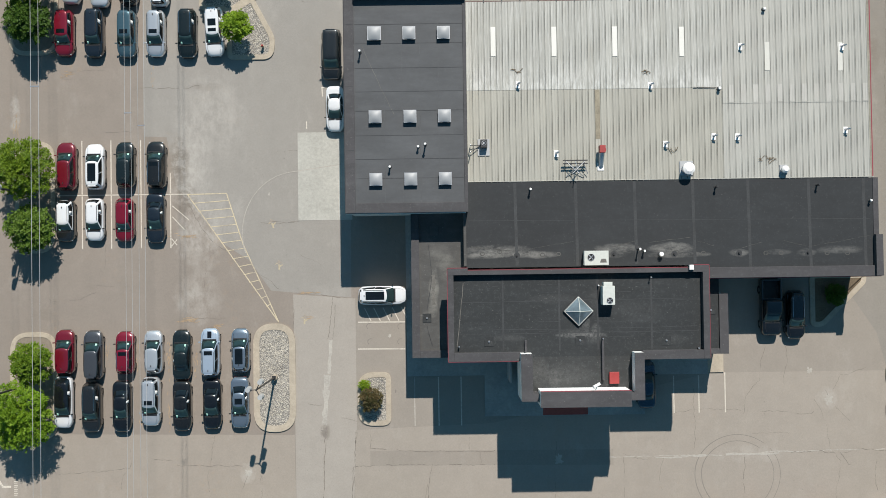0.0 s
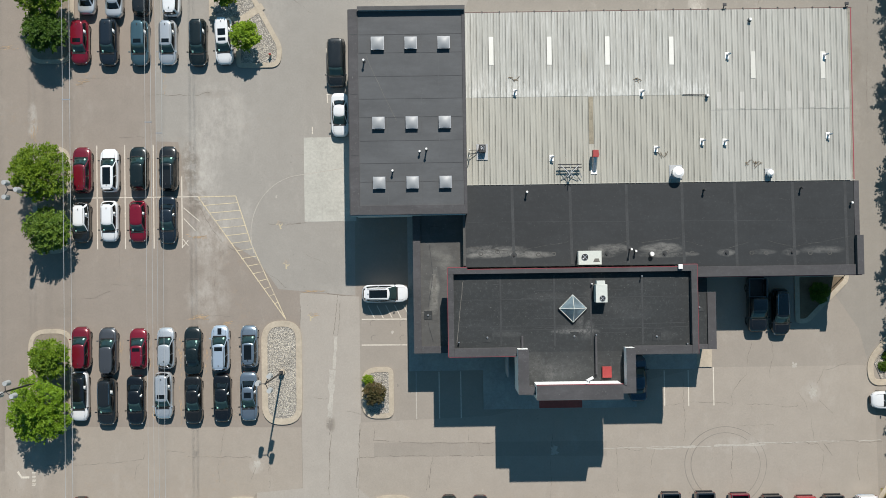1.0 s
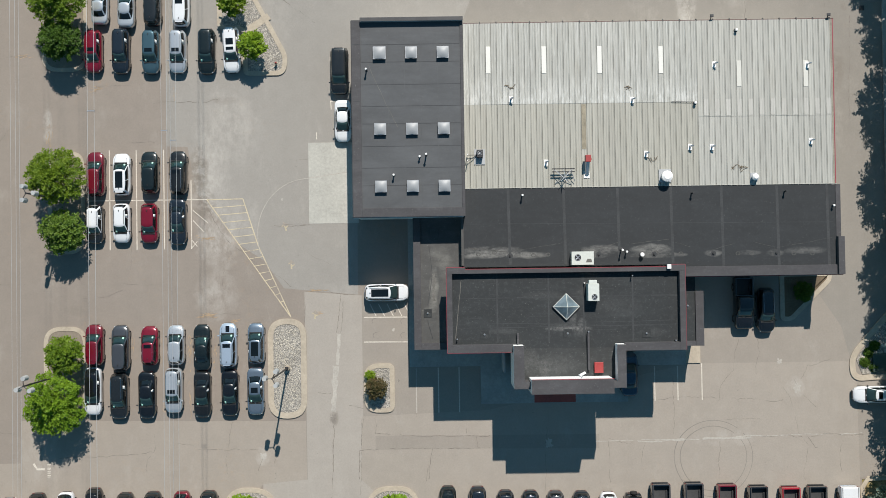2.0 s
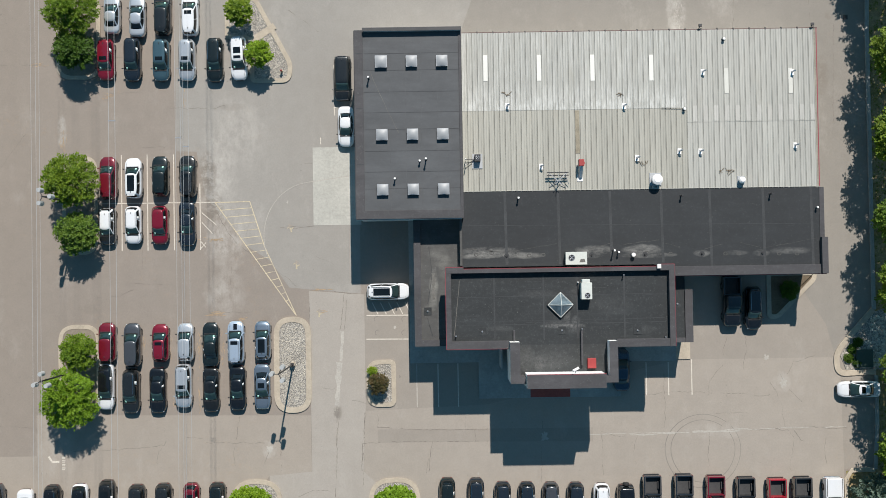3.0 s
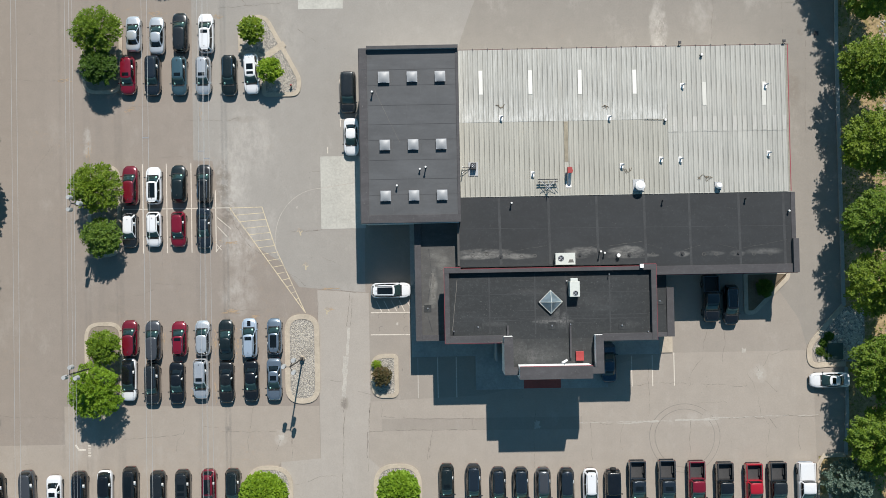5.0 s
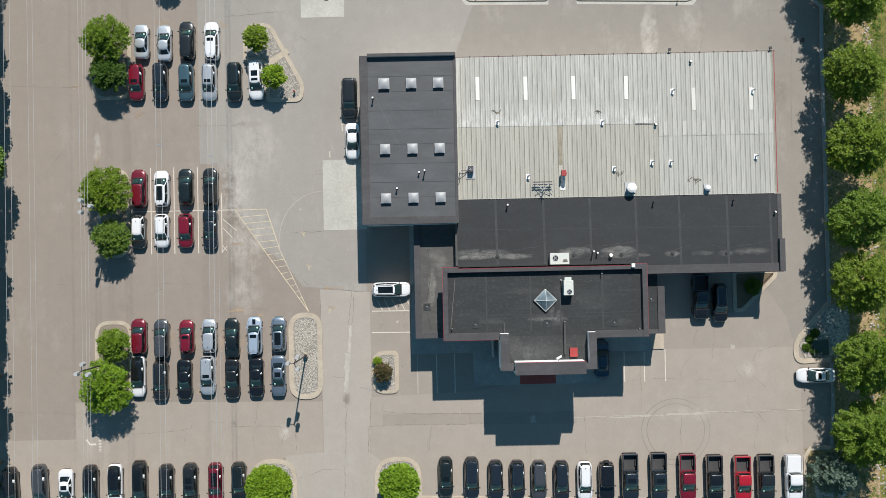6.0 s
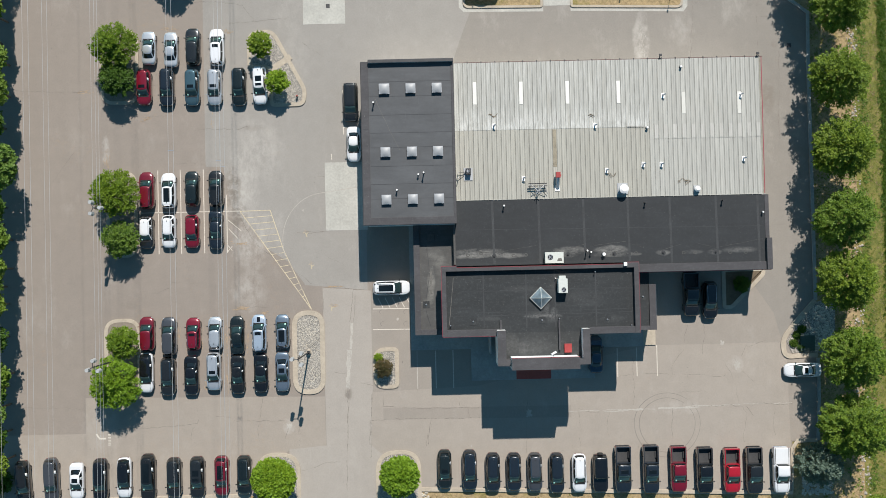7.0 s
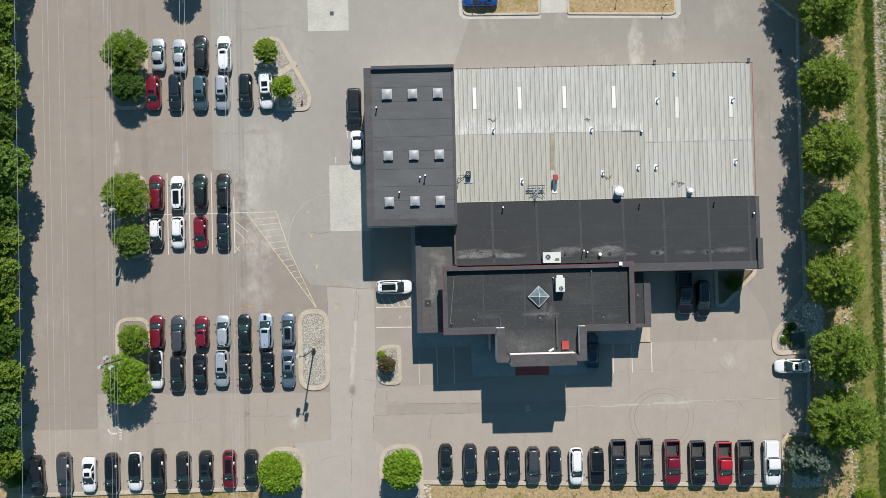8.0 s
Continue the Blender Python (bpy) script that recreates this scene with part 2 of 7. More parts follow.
def leaf_material(name, dark, light):
    n = Nodes(name, 0.55)
    geo, info = n.node("ShaderNodeNewGeometry"), n.node("ShaderNodeObjectInfo")
    tone = n.mix(geo.outputs["Random Per Island"], n.ramp(n.noise(1.6, 3, 0.6), (0.3, 0.0), (0.7, 1.0)), 0.62)
    c = n.ramp(tone, (0.1, dark), (0.9, light))
    c = n.mix(c, n.ramp(info.outputs["Random"], (0.0, (0.86, 0.92, 1.15)), (0.5, (1.0, 1.0, 1.0)), (1.0, (1.16, 1.06, 0.9))), 0.8, "MULTIPLY")
    n.color(c)
    n.bsdf.inputs["Specular IOR Level"].default_value = 0.25
    # sunlight also shines through the blades
    thin = n.node("ShaderNodeBsdfTranslucent")
    n.link(n.mix(c, (1.25, 1.15, 0.5), 1.0, "MULTIPLY"), thin.inputs["Color"])
    both = n.node("ShaderNodeMixShader", Fac=0.28)
    n.link(n.bsdf.outputs[0], both.inputs[1])
    n.link(thin.outputs[0], both.inputs[2])
    n.link(both.outputs[0], n.tree.nodes["Material Output"].inputs["Surface"])
    return n.mat


def worn_paint(name, base, left=0.5):
    """Road paint rubbed through to the asphalt in places."""
    n = Nodes(name, 0.85)
    gone = n.ramp(n.mix(n.noise(7, 6, 0.8), n.noise(1.1, 3), 0.45), (left - 0.09, 1.0), (left + 0.05, 0.0))
    tone = n.ramp(n.noise(9, 4), (0.3, tuple(v * 0.8 for v in base)), (0.7, tuple(v * 1.12 for v in base)))
    n.color(n.mix(tone, (0.27, 0.24, 0.21), gone))
    return n.mat


M = {
    "asphalt": asphalt_material("weathered_asphalt", (0.242, 0.2105, 0.179), 0.55, 0.30),
    "asphalt_grey": asphalt_material("newer_grey_asphalt", (0.274, 0.257, 0.231), 0.15, 0.45),
    "asphalt_lane": asphalt_material("pale_lane_asphalt", (0.322, 0.294, 0.258), 0.10, 0.40),
    "asphalt_yard": asphalt_material("tan_yard_asphalt", (0.266, 0.238, 0.204), 0.25, 0.40),
    "asphalt_north": asphalt_material("worn_north_asphalt", (0.236, 0.217, 0.190), 0.15, 0.5),
    "asphalt_aisle": asphalt_material("bleached_aisle_asphalt", (0.297, 0.262, 0.221), 0.35, 0.40),
    "asphalt_front": asphalt_material("bleached_front_asphalt", (0.300, 0.268, 0.229), 0.20, 0.40),
    "concrete": concrete_material("pale_concrete", (0.425, 0.415, 0.372)),
    # concrete with shade in its tone, for walk slabs and tree-shaded kerbs
    "walk": concrete_material("shaded_concrete", (0.33, 0.33, 0.31)),
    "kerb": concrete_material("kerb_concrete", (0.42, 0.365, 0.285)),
    "grass": grass_material(),
    "verge": verge_material(),
    "gravel": gravel_material("gravel", 0.30, 0.60),
    "rock": simple("river_rock", (0.45, 0.415, 0.345), 0.9, 0, 9, 0.28, 0.4),
    "mulch": simple("mulch", (0.13, 0.10, 0.065), 0.95, 0, 9, 0.5, 0.9),
    "soil": concrete_material("dusty_soil", (0.235, 0.20, 0.155)),
    "white_line": worn_paint("worn_white_paint", (0.58, 0.535, 0.46), 0.42),
    "yellow_line": worn_paint("worn_yellow_paint", (0.54, 0.465, 0.32), 0.46),
    "arrow_paint": worn_paint("rubbed_arrow_paint", (0.47, 0.405, 0.27), 0.54),
    "crack": simple("crack_sealer", (0.182, 0.159, 0.134), 0.9, 0, 8, 0.3, 0),
    "rust_stain": simple("rusty_dirt", (0.345, 0.258, 0.165), 0.9, 0, 6, 0.25, 0),
    "patch": simple("cement_filler", (0.37, 0.345, 0.305), 0.9, 0, 5, 0.25, 0.2),
    "tyre_mark": simple("tyre_rubber_mark", (0.205, 0.184, 0.160), 0.9, 0, 3, 0.2, 0),
    "redpave": concrete_material("red_pavers", (0.30, 0.075, 0.06)),
    "wall": simple("cream_wall_panel", (0.62, 0.61, 0.58), 0.7, 0, 3, 0.06, 0.05),
    "wall_white": simple("white_wall_panel", (0.80, 0.80, 0.79), 0.6, 0, 3, 0.04, 0.03),
    "wall_grey": simple("grey_wall_panel", (0.36, 0.37, 0.38), 0.65, 0, 3, 0.08, 0.05),
    "redtrim": simple("red_metal_trim", (0.24, 0.045, 0.058), 0.45, 0, 5, 0.12, 0),
    "eave_paint": simple("dark_red_eave_paint", (0.085, 0.040, 0.036), 0.6, 0, 5, 0.25, 0),
    "redbox": simple("red_painted_steel", (0.29, 0.040, 0.038), 0.5, 0, 5, 0.15, 0),
    "roof_grey": roof_membrane("grey_roof_membrane", (0.071, 0.074, 0.078), (), 0.2),
    "roof_black": roof_membrane("black_roof_membrane", (0.0194, 0.0216, 0.0238), POOLS_LONG, 0.16),
    "roof_mid": roof_membrane("worn_roof_membrane", (0.0197, 0.0222, 0.0234), POOLS_ENTRY, 0.42, (0.19, 0.187, 0.18), 0.75),
    "roof_entry": roof_membrane("dusty_black_membrane", (0.028, 0.030, 0.030), POOLS_ENTRY, 0.55, (0.17, 0.167, 0.16), 0.75),
    "roof_low": roof_membrane("dusty_roof_membrane", (0.063, 0.062, 0.059), POOLS_LOW, 0.5, (0.21, 0.205, 0.185)),
    "coping": roof_membrane("dark_metal_coping", (0.052, 0.050, 0.053), (), 0.5),
    "wing_seam": simple("tarred_membrane_seam", (0.047, 0.049, 0.052), 0.85, 0, 6, 0.4, 0),
    "wing_lap": simple("grey_membrane_lap", (0.082, 0.085, 0.089), 0.85, 0, 6, 0.3, 0),
    "seam": simple("dusty_membrane_seam", (0.042, 0.044, 0.046), 0.85, 0, 6, 0.35, 0),
    "wire": simple("aluminium_conductor", (0.46, 0.46, 0.46), 0.5, 0.2, 10, 0.05, 0),
    "faint_dust": simple("thin_dust", (0.072, 0.071, 0.067), 0.9, 0, 7, 0.5, 0),
    "dust": simple("dried_dust", (0.125, 0.12, 0.11), 0.9, 0, 7, 0.4, 0),
    "metal_panel": metal_roof_material("pale_metal_roofing", (0.366, 0.364, 0.330), 0.62),
    "metal_panel_old": metal_roof_material("aged_metal_roofing", (0.355, 0.346, 0.300)),
    "fibre_panel": simple("translucent_roof_sheet", (0.66, 0.65, 0.60), 0.5, 0, 6, 0.08, 0),
    "roof_joint": simple("dirty_roof_joint", (0.235, 0.22, 0.18), 0.8, 0, 6, 0.3, 0),
    "fibre_old": simple("aged_roof_sheet", (0.56, 0.55, 0.50), 0.5, 0, 6, 0.08, 0),
    "swale_rock": simple("weathered_swale_rock", (0.34, 0.31, 0.26), 0.9, 0, 9, 0.35, 0.4),
    "tuft_green": leaf_material("weed_blades", (0.085, 0.125, 0.012), (0.21, 0.23, 0.035)),
    "tuft_dry": leaf_material("straw_blades", (0.16, 0.12, 0.05), (0.34, 0.27, 0.14)),
    "leaf_box": simple("green_enamel", (0.05, 0.075, 0.06), 0.6, 0, 6, 0.12, 0),
    "stained_panel": simple("rust_stained_sheet", (0.255, 0.225, 0.165), 0.8, 0, 12, 0.55, 0),
    "metal_dark": simple("dark_steel", (0.06, 0.06, 0.062), 0.5, 0.6, 20, 0.2, 0),
    "galv": simple("galvanised_steel", (0.50, 0.51, 0.53), 0.4, 0.8, 12, 0.12, 0.05),
    "lamp_shell": simple("lamp_enamel", (0.36, 0.37, 0.37), 0.5, 0, 6, 0.1, 0),
    "metal_panel_east": metal_roof_material("even_metal_roofing", (0.385, 0.381, 0.345)),
    "lap_panel": metal_roof_material("newer_metal_sheet", (0.44, 0.43, 0.395)),
    "hvac": simple("hvac_enamel", (0.54, 0.56, 0.52), 0.5, 0, 4, 0.1, 0.03),
    "pvc": simple("white_pvc", (0.78, 0.77, 0.75), 0.5, 0, 8, 0.08, 0),
    "dome": simple("frosted_dome", (0.29, 0.30, 0.31), 0.5, 0.0, 2, 0.06, 0),
    "bark": simple("bark", (0.13, 0.095, 0.065), 0.95, 0, 12, 0.35, 0.8),
    "leaf_fresh": leaf_material("fresh_leaves", (0.105, 0.195, 0.009), (0.235, 0.345, 0.018)),
    "leaf": leaf_material("maple_leaves", (0.068, 0.134, 0.008), (0.188, 0.275, 0.018)),
    "leaf_maple": leaf_material("street_maple_leaves", (0.046, 0.100, 0.009), (0.205, 0.290, 0.032)),
    "leaf_pale": leaf_material("pale_green_leaves", (0.065, 0.130, 0.018), (0.195, 0.285, 0.048)),
    "leaf_deep": leaf_material("deep_green_leaves", (0.040, 0.088, 0.008), (0.092, 0.158, 0.015)),
    "leaf_brown": leaf_material("drying_leaves", (0.045, 0.055, 0.018), (0.14, 0.10, 0.045)),
    "leaf_blue": leaf_material("spruce_needles", (0.065, 0.105, 0.080), (0.19, 0.26, 0.215)),
    "tyre": simple("tyre_rubber", (0.02, 0.02, 0.02), 0.85, 0, 20, 0.2, 0),
    "rim": simple("alloy_rim", (0.16, 0.165, 0.17), 0.3, 0.9, 10, 0.1, 0),
    "plastic": simple("black_trim_plastic", (0.018, 0.018, 0.019), 0.5, 0, 20, 0.2, 0),
    "lamp_clear": simple("clear_lamp_lens", (0.62, 0.64, 0.66), 0.08, 0.3, 10, 0.05, 0),
    "lamp_red": simple("red_lamp_lens", (0.13, 0.008, 0.008), 0.12, 0, 10, 0.05, 0),
    "paper": simple("white_paper", (0.80, 0.80, 0.78), 0.8, 0, 4, 0.04, 0),
    "tag": simple("pale_green_paper", (0.45, 0.72, 0.60), 0.8, 0, 4, 0.04, 0),
    "chrome": simple("chrome", (0.75, 0.76, 0.78), 0.12, 1.0, 10, 0.03, 0),
    "bedliner": simple("bed_liner", (0.045, 0.045, 0.046), 0.8, 0, 9, 0.3, 0.3),
}


def glass_material(name, base):
    n = Nodes(name, 0.03)
    n.bsdf.inputs["IOR"].default_value = 1.55
    n.bsdf.inputs["Specular IOR Level"].default_value = 0.65
    return n.color(n.ramp(n.noise(0.9, 3), (0.3, tuple(v * 0.7 for v in base)), (0.7, tuple(v * 1.3 for v in base)))).mat


M["glass"] = glass_material("tinted_car_glass", (0.006, 0.008, 0.009))
# teal base colour carries some of the sky's reflection in the screen
M["screen"] = glass_material("windscreen_glass", (0.020, 0.038, 0.038))
M["skyglass"] = glass_material("skylight_glass", (0.25, 0.32, 0.36))

PAINTS = {
    "red": ((0.175, 0.007, 0.022), 0.25), "maroon": ((0.135, 0.006, 0.017), 0.2), "bright_red": ((0.33, 0.008, 0.020), 0.05),
    "white": ((0.66, 0.675, 0.69), 0.0), "silver": ((0.56, 0.59, 0.62), 0.55), "grey": ((0.085, 0.09, 0.10), 0.5),
    "dark_grey": ((0.020, 0.023, 0.025), 0.35), "black": ((0.006, 0.007, 0.009), 0.1), "navy": ((0.016, 0.023, 0.033), 0.3),
    "teal": ((0.075, 0.135, 0.165), 0.5), "steel": ((0.20, 0.25, 0.31), 0.6), "green_black": ((0.010, 0.0155, 0.0155), 0.2),
    "brown_grey": ((0.018, 0.019, 0.019), 0.4), "pale_blue": ((0.42, 0.50, 0.60), 0.4), "blue": ((0.010, 0.060, 0.30), 0.3),
    "deep_blue": ((0.018, 0.040, 0.070), 0.4),
}
for key, (base, metal) in PAINTS.items():
    M["car_" + key] = paint_material("car_paint_" + key, base, metal)

# ---- building helpers ----


def thing(name, label, category, group="", kind="", at=(0, 0, 0), turn=0.0):
    ob = new(name)
    ob.empty_display_size = 0.2
    ob.matrix_basis = pose(*at, 0, 0, turn)
    return tagged(ob, label, category, group, kind)


def part(name, bm, material, parent, label="", smooth=False):
    mesh = bpy.data.meshes.new(name)
    bmesh.ops.recalc_face_normals(bm, faces=bm.faces)
    bm.to_mesh(mesh)
    bm.free()
    return part_of(name, mesh, material, parent, label, smooth)


def part_of(name, mesh, material, parent, label="", smooth=False):
    if not mesh.materials:
        mesh.materials.append(M[material])
    if smooth:
        mesh.shade_smooth()
    ob = new(name, mesh)
    ob.parent = parent
    return tagged(ob, label)


def solid(name, bm, material, label="", category="", group="", kind="", smooth=False):
    """A thing that is one mesh."""
    ob = part(name, bm, material, None, "", smooth)
    return tagged(ob, label, category, group, kind)


def box(bm, x0, x1, y0, y1, z0, z1, bevel=0.0):
    v = [bm.verts.new((x, y, z)) for z in (z0, z1) for x, y in ((x0, y0), (x1, y0), (x1, y1), (x0, y1))]
    f = [bm.faces.new([v[i] for i in q]) for q in ((3, 2, 1, 0), (4, 5, 6, 7), (0, 1, 5, 4), (1, 2, 6, 5), (2, 3, 7, 6), (3, 0, 4, 7))]
    if bevel:
        bmesh.ops.bevel(bm, geom=list({e for q in f for e in q.edges}), offset=bevel, segments=2, affect="EDGES", profile=0.6)
    return bm


def boxed(*a, **k):
    return box(bmesh.new(), *a, **k)


def prism(bm, poly, z0, z1):
    lo = [bm.verts.new((x, y, z0)) for x, y in poly]
    hi = [bm.verts.new((x, y, z1)) for x, y in poly]
    n = len(poly)
    bm.faces.new(lo[::-1]), bm.faces.new(hi)
    for i in range(n):
        bm.faces.new((lo[i], lo[(i + 1) % n], hi[(i + 1) % n], hi[i]))
    return bm


def ring_prism(bm, outer, inner, z0, z1):
    """A wall between two outlines with the same number of points."""
    n = len(outer)
    o0, o1 = [[bm.verts.new((x, y, z)) for x, y in outer] for z in (z0, z1)]
    i0, i1 = [[bm.verts.new((x, y, z)) for x, y in inner] for z in (z0, z1)]
    for k in range(n):
        j = (k + 1) % n
        for a, b in ((o0, o1), (o1, i1), (i1, i0), (i0, o0)):
            bm.faces.new((a[k], a[j], b[j], b[k]))
    return bm


def slab4(bm, corners, thick):
    """A flat pane from four corners, its front where the corners lie plus thick."""
    c = [Vector(p) for p in corners]
    n = (c[1] - c[0]).cross(c[3] - c[0]).normalized()
    lo = [bm.verts.new(p - n * 0.004) for p in c]
    hi = [bm.verts.new(p + n * thick) for p in c]
    bm.faces.new(lo[::-1]), bm.faces.new(hi)
    for i in range(4):
        bm.faces.new((lo[i], lo[(i + 1) % 4], hi[(i + 1) % 4], hi[i]))
    return bm


def cyl(bm, a, b, r0, r1=None, n=12):
    """A round bar or cone from a to b."""
    a, b = Vector(a), Vector(b)
    r1 = r0 if r1 is None else r1
    turn = (b - a).to_track_quat("Z", "Y").to_matrix()
    rings = []
    for p, r in ((a, r0), (b, r1)):
        rings.append([bm.verts.new(p + turn @ Vector((r * math.cos(k * math.tau / n), r * math.sin(k * math.tau / n), 0))) for k in range(n)])
    bm.faces.new(rings[0][::-1]), bm.faces.new(rings[1])
    for k in range(n):
        bm.faces.new((rings[0][k], rings[0][(k + 1) % n], rings[1][(k + 1) % n], rings[1][k]))
    return bm


def strip(bm, a, b, width, z=0.004, thick=0.004):
    """A flat bar on the ground."""
    a, b = Vector((*a, 0)), Vector((*b, 0))
    side = Vector((-(b - a).y, (b - a).x, 0)).normalized() * width / 2
    return prism(bm, [(p.x, p.y) for p in (a - side, b - side, b + side, a + side)], z - 0.003, z + thick)


def ribbon(bm, points, widths, z=0.004, thick=0.003):
    """A crooked flat band along points."""
    pts = [Vector((*p, 0)) for p in points]
    left, right = [], []
    for i, p in enumerate(pts):
        d = pts[min(i + 1, len(pts) - 1)] - pts[max(i - 1, 0)]
        s = Vector((-d.y, d.x, 0)).normalized() * (widths[i] if isinstance(widths, list) else widths) / 2
        left.append(bm.verts.new((p + s).to_tuple()[:2] + (z + thick,)))
        right.append(bm.verts.new((p - s).to_tuple()[:2] + (z + thick,)))
    for i in range(len(pts) - 1):
        bm.faces.new((right[i], right[i + 1], left[i + 1], left[i]))
    return bm


def rounded(points, radii, steps=7):
    """An outline with rounded corners."""
    out, n = [], len(points)
    for i, p in enumerate(points):
        p, a, b = Vector(p), Vector(points[i - 1]), Vector(points[(i + 1) % n])
        r = radii[i] if isinstance(radii, (list, tuple)) else radii
        u, v = (a - p).normalized(), (b - p).normalized()
        ang = math.acos(max(-1, min(1, u.dot(v))))
        cut = min(r / math.tan(ang / 2), 0.49 * (a - p).length, 0.49 * (b - p).length)
        s, e = p + u * cut, p + v * cut
        for k in range(steps + 1):
            f = k / steps
            out.append(tuple(s * (1 - f) ** 2 + p * 2 * f * (1 - f) + e * f * f))
    return out


def inset(poly, d):
    """The outline moved inwards by d (counter-clockwise outlines)."""
    n, out = len(poly), []
    area = sum(poly[i - 1][0] * poly[i][1] - poly[i][0] * poly[i - 1][1] for i in range(n))
    for i in range(n):
        a, b, c = Vector(poly[i - 1]), Vector(poly[i]), Vector(poly[(i + 1) % n])
        u = ((b - a).normalized() + (c - b).normalized()).normalized()
        nrm = Vector((-u.y, u.x)) * (1 if area > 0 else -1)
        out.append(tuple(b + nrm * d))
    return out

# ---- ground ----
def sheet(name, half, z, material):
    bm = bmesh.new()
    bm.faces.new([bm.verts.new(v) for v in ((-half, -half, z), (half, -half, z), (half, half, z), (-half, half, z))])
    return part(name, bm, material, None)


tagged(sheet("ground", 1500, -0.06, "grass"), "dry yellow-green grass all round the car park", "grass", kind="structure")

solid("verge", prism(bmesh.new(), [(53.6, -70), (58.4, -70), (58.3, 70), (53.9, 70)], -0.07, -0.052), "verge", "strip of yellow-green grass beyond the street trees", "grass", kind="structure")
# asphalt yard: right edge follows the kerb with its planted notch
EAST_EDGE = [(44.36, -30.63), (44.42, -24.09), (47.63, -23.93), (48.03, -18.86), (48.07, -12.97), (47.91, -6.00), (47.87, 25.62), (48.05, 31.50), (44.25, 34.34), (41.42, 36.52), (41.42, 60)]
lot_outline = [(-57.01, -29.70), (-24.96, -29.43), (-24.74, -62), (-3.71, -62), (-3.49, -29.10), (16.35, -29.76)] + EAST_EDGE + [(-70, 60), (-59.5, 40), (-57.99, -21.80)]
lot = solid("parking_lot", prism(bmesh.new(), lot_outline, -0.3, 0.0), "asphalt", "weathered sun-bleached grey-beige asphalt car park", "asphalt", kind="structure")

# later courses of paving, each a thin overlay with its own age and colour
for poly, z, paving, label in (
        ([(-30.5, 60), (-30.5, 13.1), (-28.2, 13.0), (-27.3, 8.0), (-22.4, 2.1), (-20.1, 0.6), (-17.9, -2.5), (-9.9, -3.3), (-9.7, 25.5), (1.9, 26.4), (3.4, 30.5), (5.2, 35.0), (5.2, 60)], 0.0012, "asphalt_grey", "newer grey asphalt overlay"),
        ([(-15.7, -2.9), (-15.6, -23.2), (-20.4, -23.6), (-20.4, -61.9), (-3.9, -61.9), (-3.8, -23.6), (-9.85, -23.3), (-9.5, -16.4), (-9.5, -3.4)], 0.0018, "asphalt_lane", "pale sun-bleached lane of asphalt"),
        ([(-57.0, -29.4), (-25.0, -29.4), (-20.4, -23.6), (-15.65, -23.2), (-15.7, -16.9), (-46.5, -16.4), (-46.5, -21.0), (-57.4, -21.0)], 0.0014, "asphalt_aisle", "bleached asphalt aisle behind the rows"),
        ([(-9.6, -16.5), (-9.8, -23.3), (-3.6, -29.0), (16.3, -29.6), (44.2, -30.5), (44.2, -23.9), (44.0, -11.3), (26.0, -11.3), (4.0, -16.0)], 0.0024, "asphalt_front", "bleached asphalt in front of the entrance"),
        ([(-8.2, -18.6), (-8.2, -20.1), (4.0, -20.15), (16.0, -20.3), (16.0, -18.75), (4.2, -18.7)], 0.0030, "asphalt_yard", "darker refilled trench across the lane"),
        ([(-9.5, -3.4), (-9.5, -16.4), (-9.85, -23.3), (44.2, -23.9), (47.6, -23.8), (47.9, -13.1), (47.8, 22.0), (1.9, 22.0), (1.9, -3.4)], 0.0015, "asphalt_yard", "tan asphalt round the building"),
        ([(39.5, -3.0), (42.5, -7.5), (43.4, -11.0), (47.8, -5.8), (47.8, 22.2), (39.5, 22.2)], 0.0021, "asphalt_north", "worn grey-tan asphalt beside the building"),
        ([(1.9, 22.0), (47.8, 22.0), (47.8, 25.6), (41.3, 36.4), (41.3, 59.9), (5.2, 59.9), (5.2, 35.0), (3.4, 30.5), (1.9, 26.4)], 0.0015, "asphalt_north", "worn grey-tan asphalt behind the building")):
    part("paving_overlay", prism(bmesh.new(), poly, -0.05, z), paving, lot, label)



def band(name, points, width, z0, z1, material, label, category="kerb"):
    """An upright-sided band such as a kerb along an open line."""
    pts = [Vector((*p, 0)) for p in points]
    bm = bmesh.new()
    rows = []
    for i, p in enumerate(pts):
        d = (pts[min(i + 1, len(pts) - 1)] - pts[max(i - 1, 0)]).normalized()
        s = Vector((-d.y, d.x, 0)) * width / 2
        rows.append([bm.verts.new((q.x, q.y, z)) for q, z in ((p - s, z0), (p - s, z1 - 0.02), (p - s * 0.85, z1), (p + s * 0.85, z1), (p + s, z1 - 0.02), (p + s, z0))])
    for a, b in zip(rows, rows[1:]):
        for k in range(5):
            bm.faces.new((a[k], a[k + 1], b[k + 1], b[k]))
    bm.faces.new(rows[0]), bm.faces.new(rows[-1][::-1])
    return solid(name, bm, material, label, category, kind="structure")


def smooth_line(points, steps=6):
    """A rounded open line through points."""
    out = [points[0]]
    for a, p, b in zip(points, points[1:], points[2:]):
        a, p, b = Vector(a), Vector(p), Vector(b)
        s, e = p + (a - p) * 0.4, p + (b - p) * 0.4
        out += [tuple(s * (1 - f) ** 2 + p * 2 * f * (1 - f) + e * f * f) for f in [k / steps for k in range(steps + 1)]]
    return out + [points[-1]]


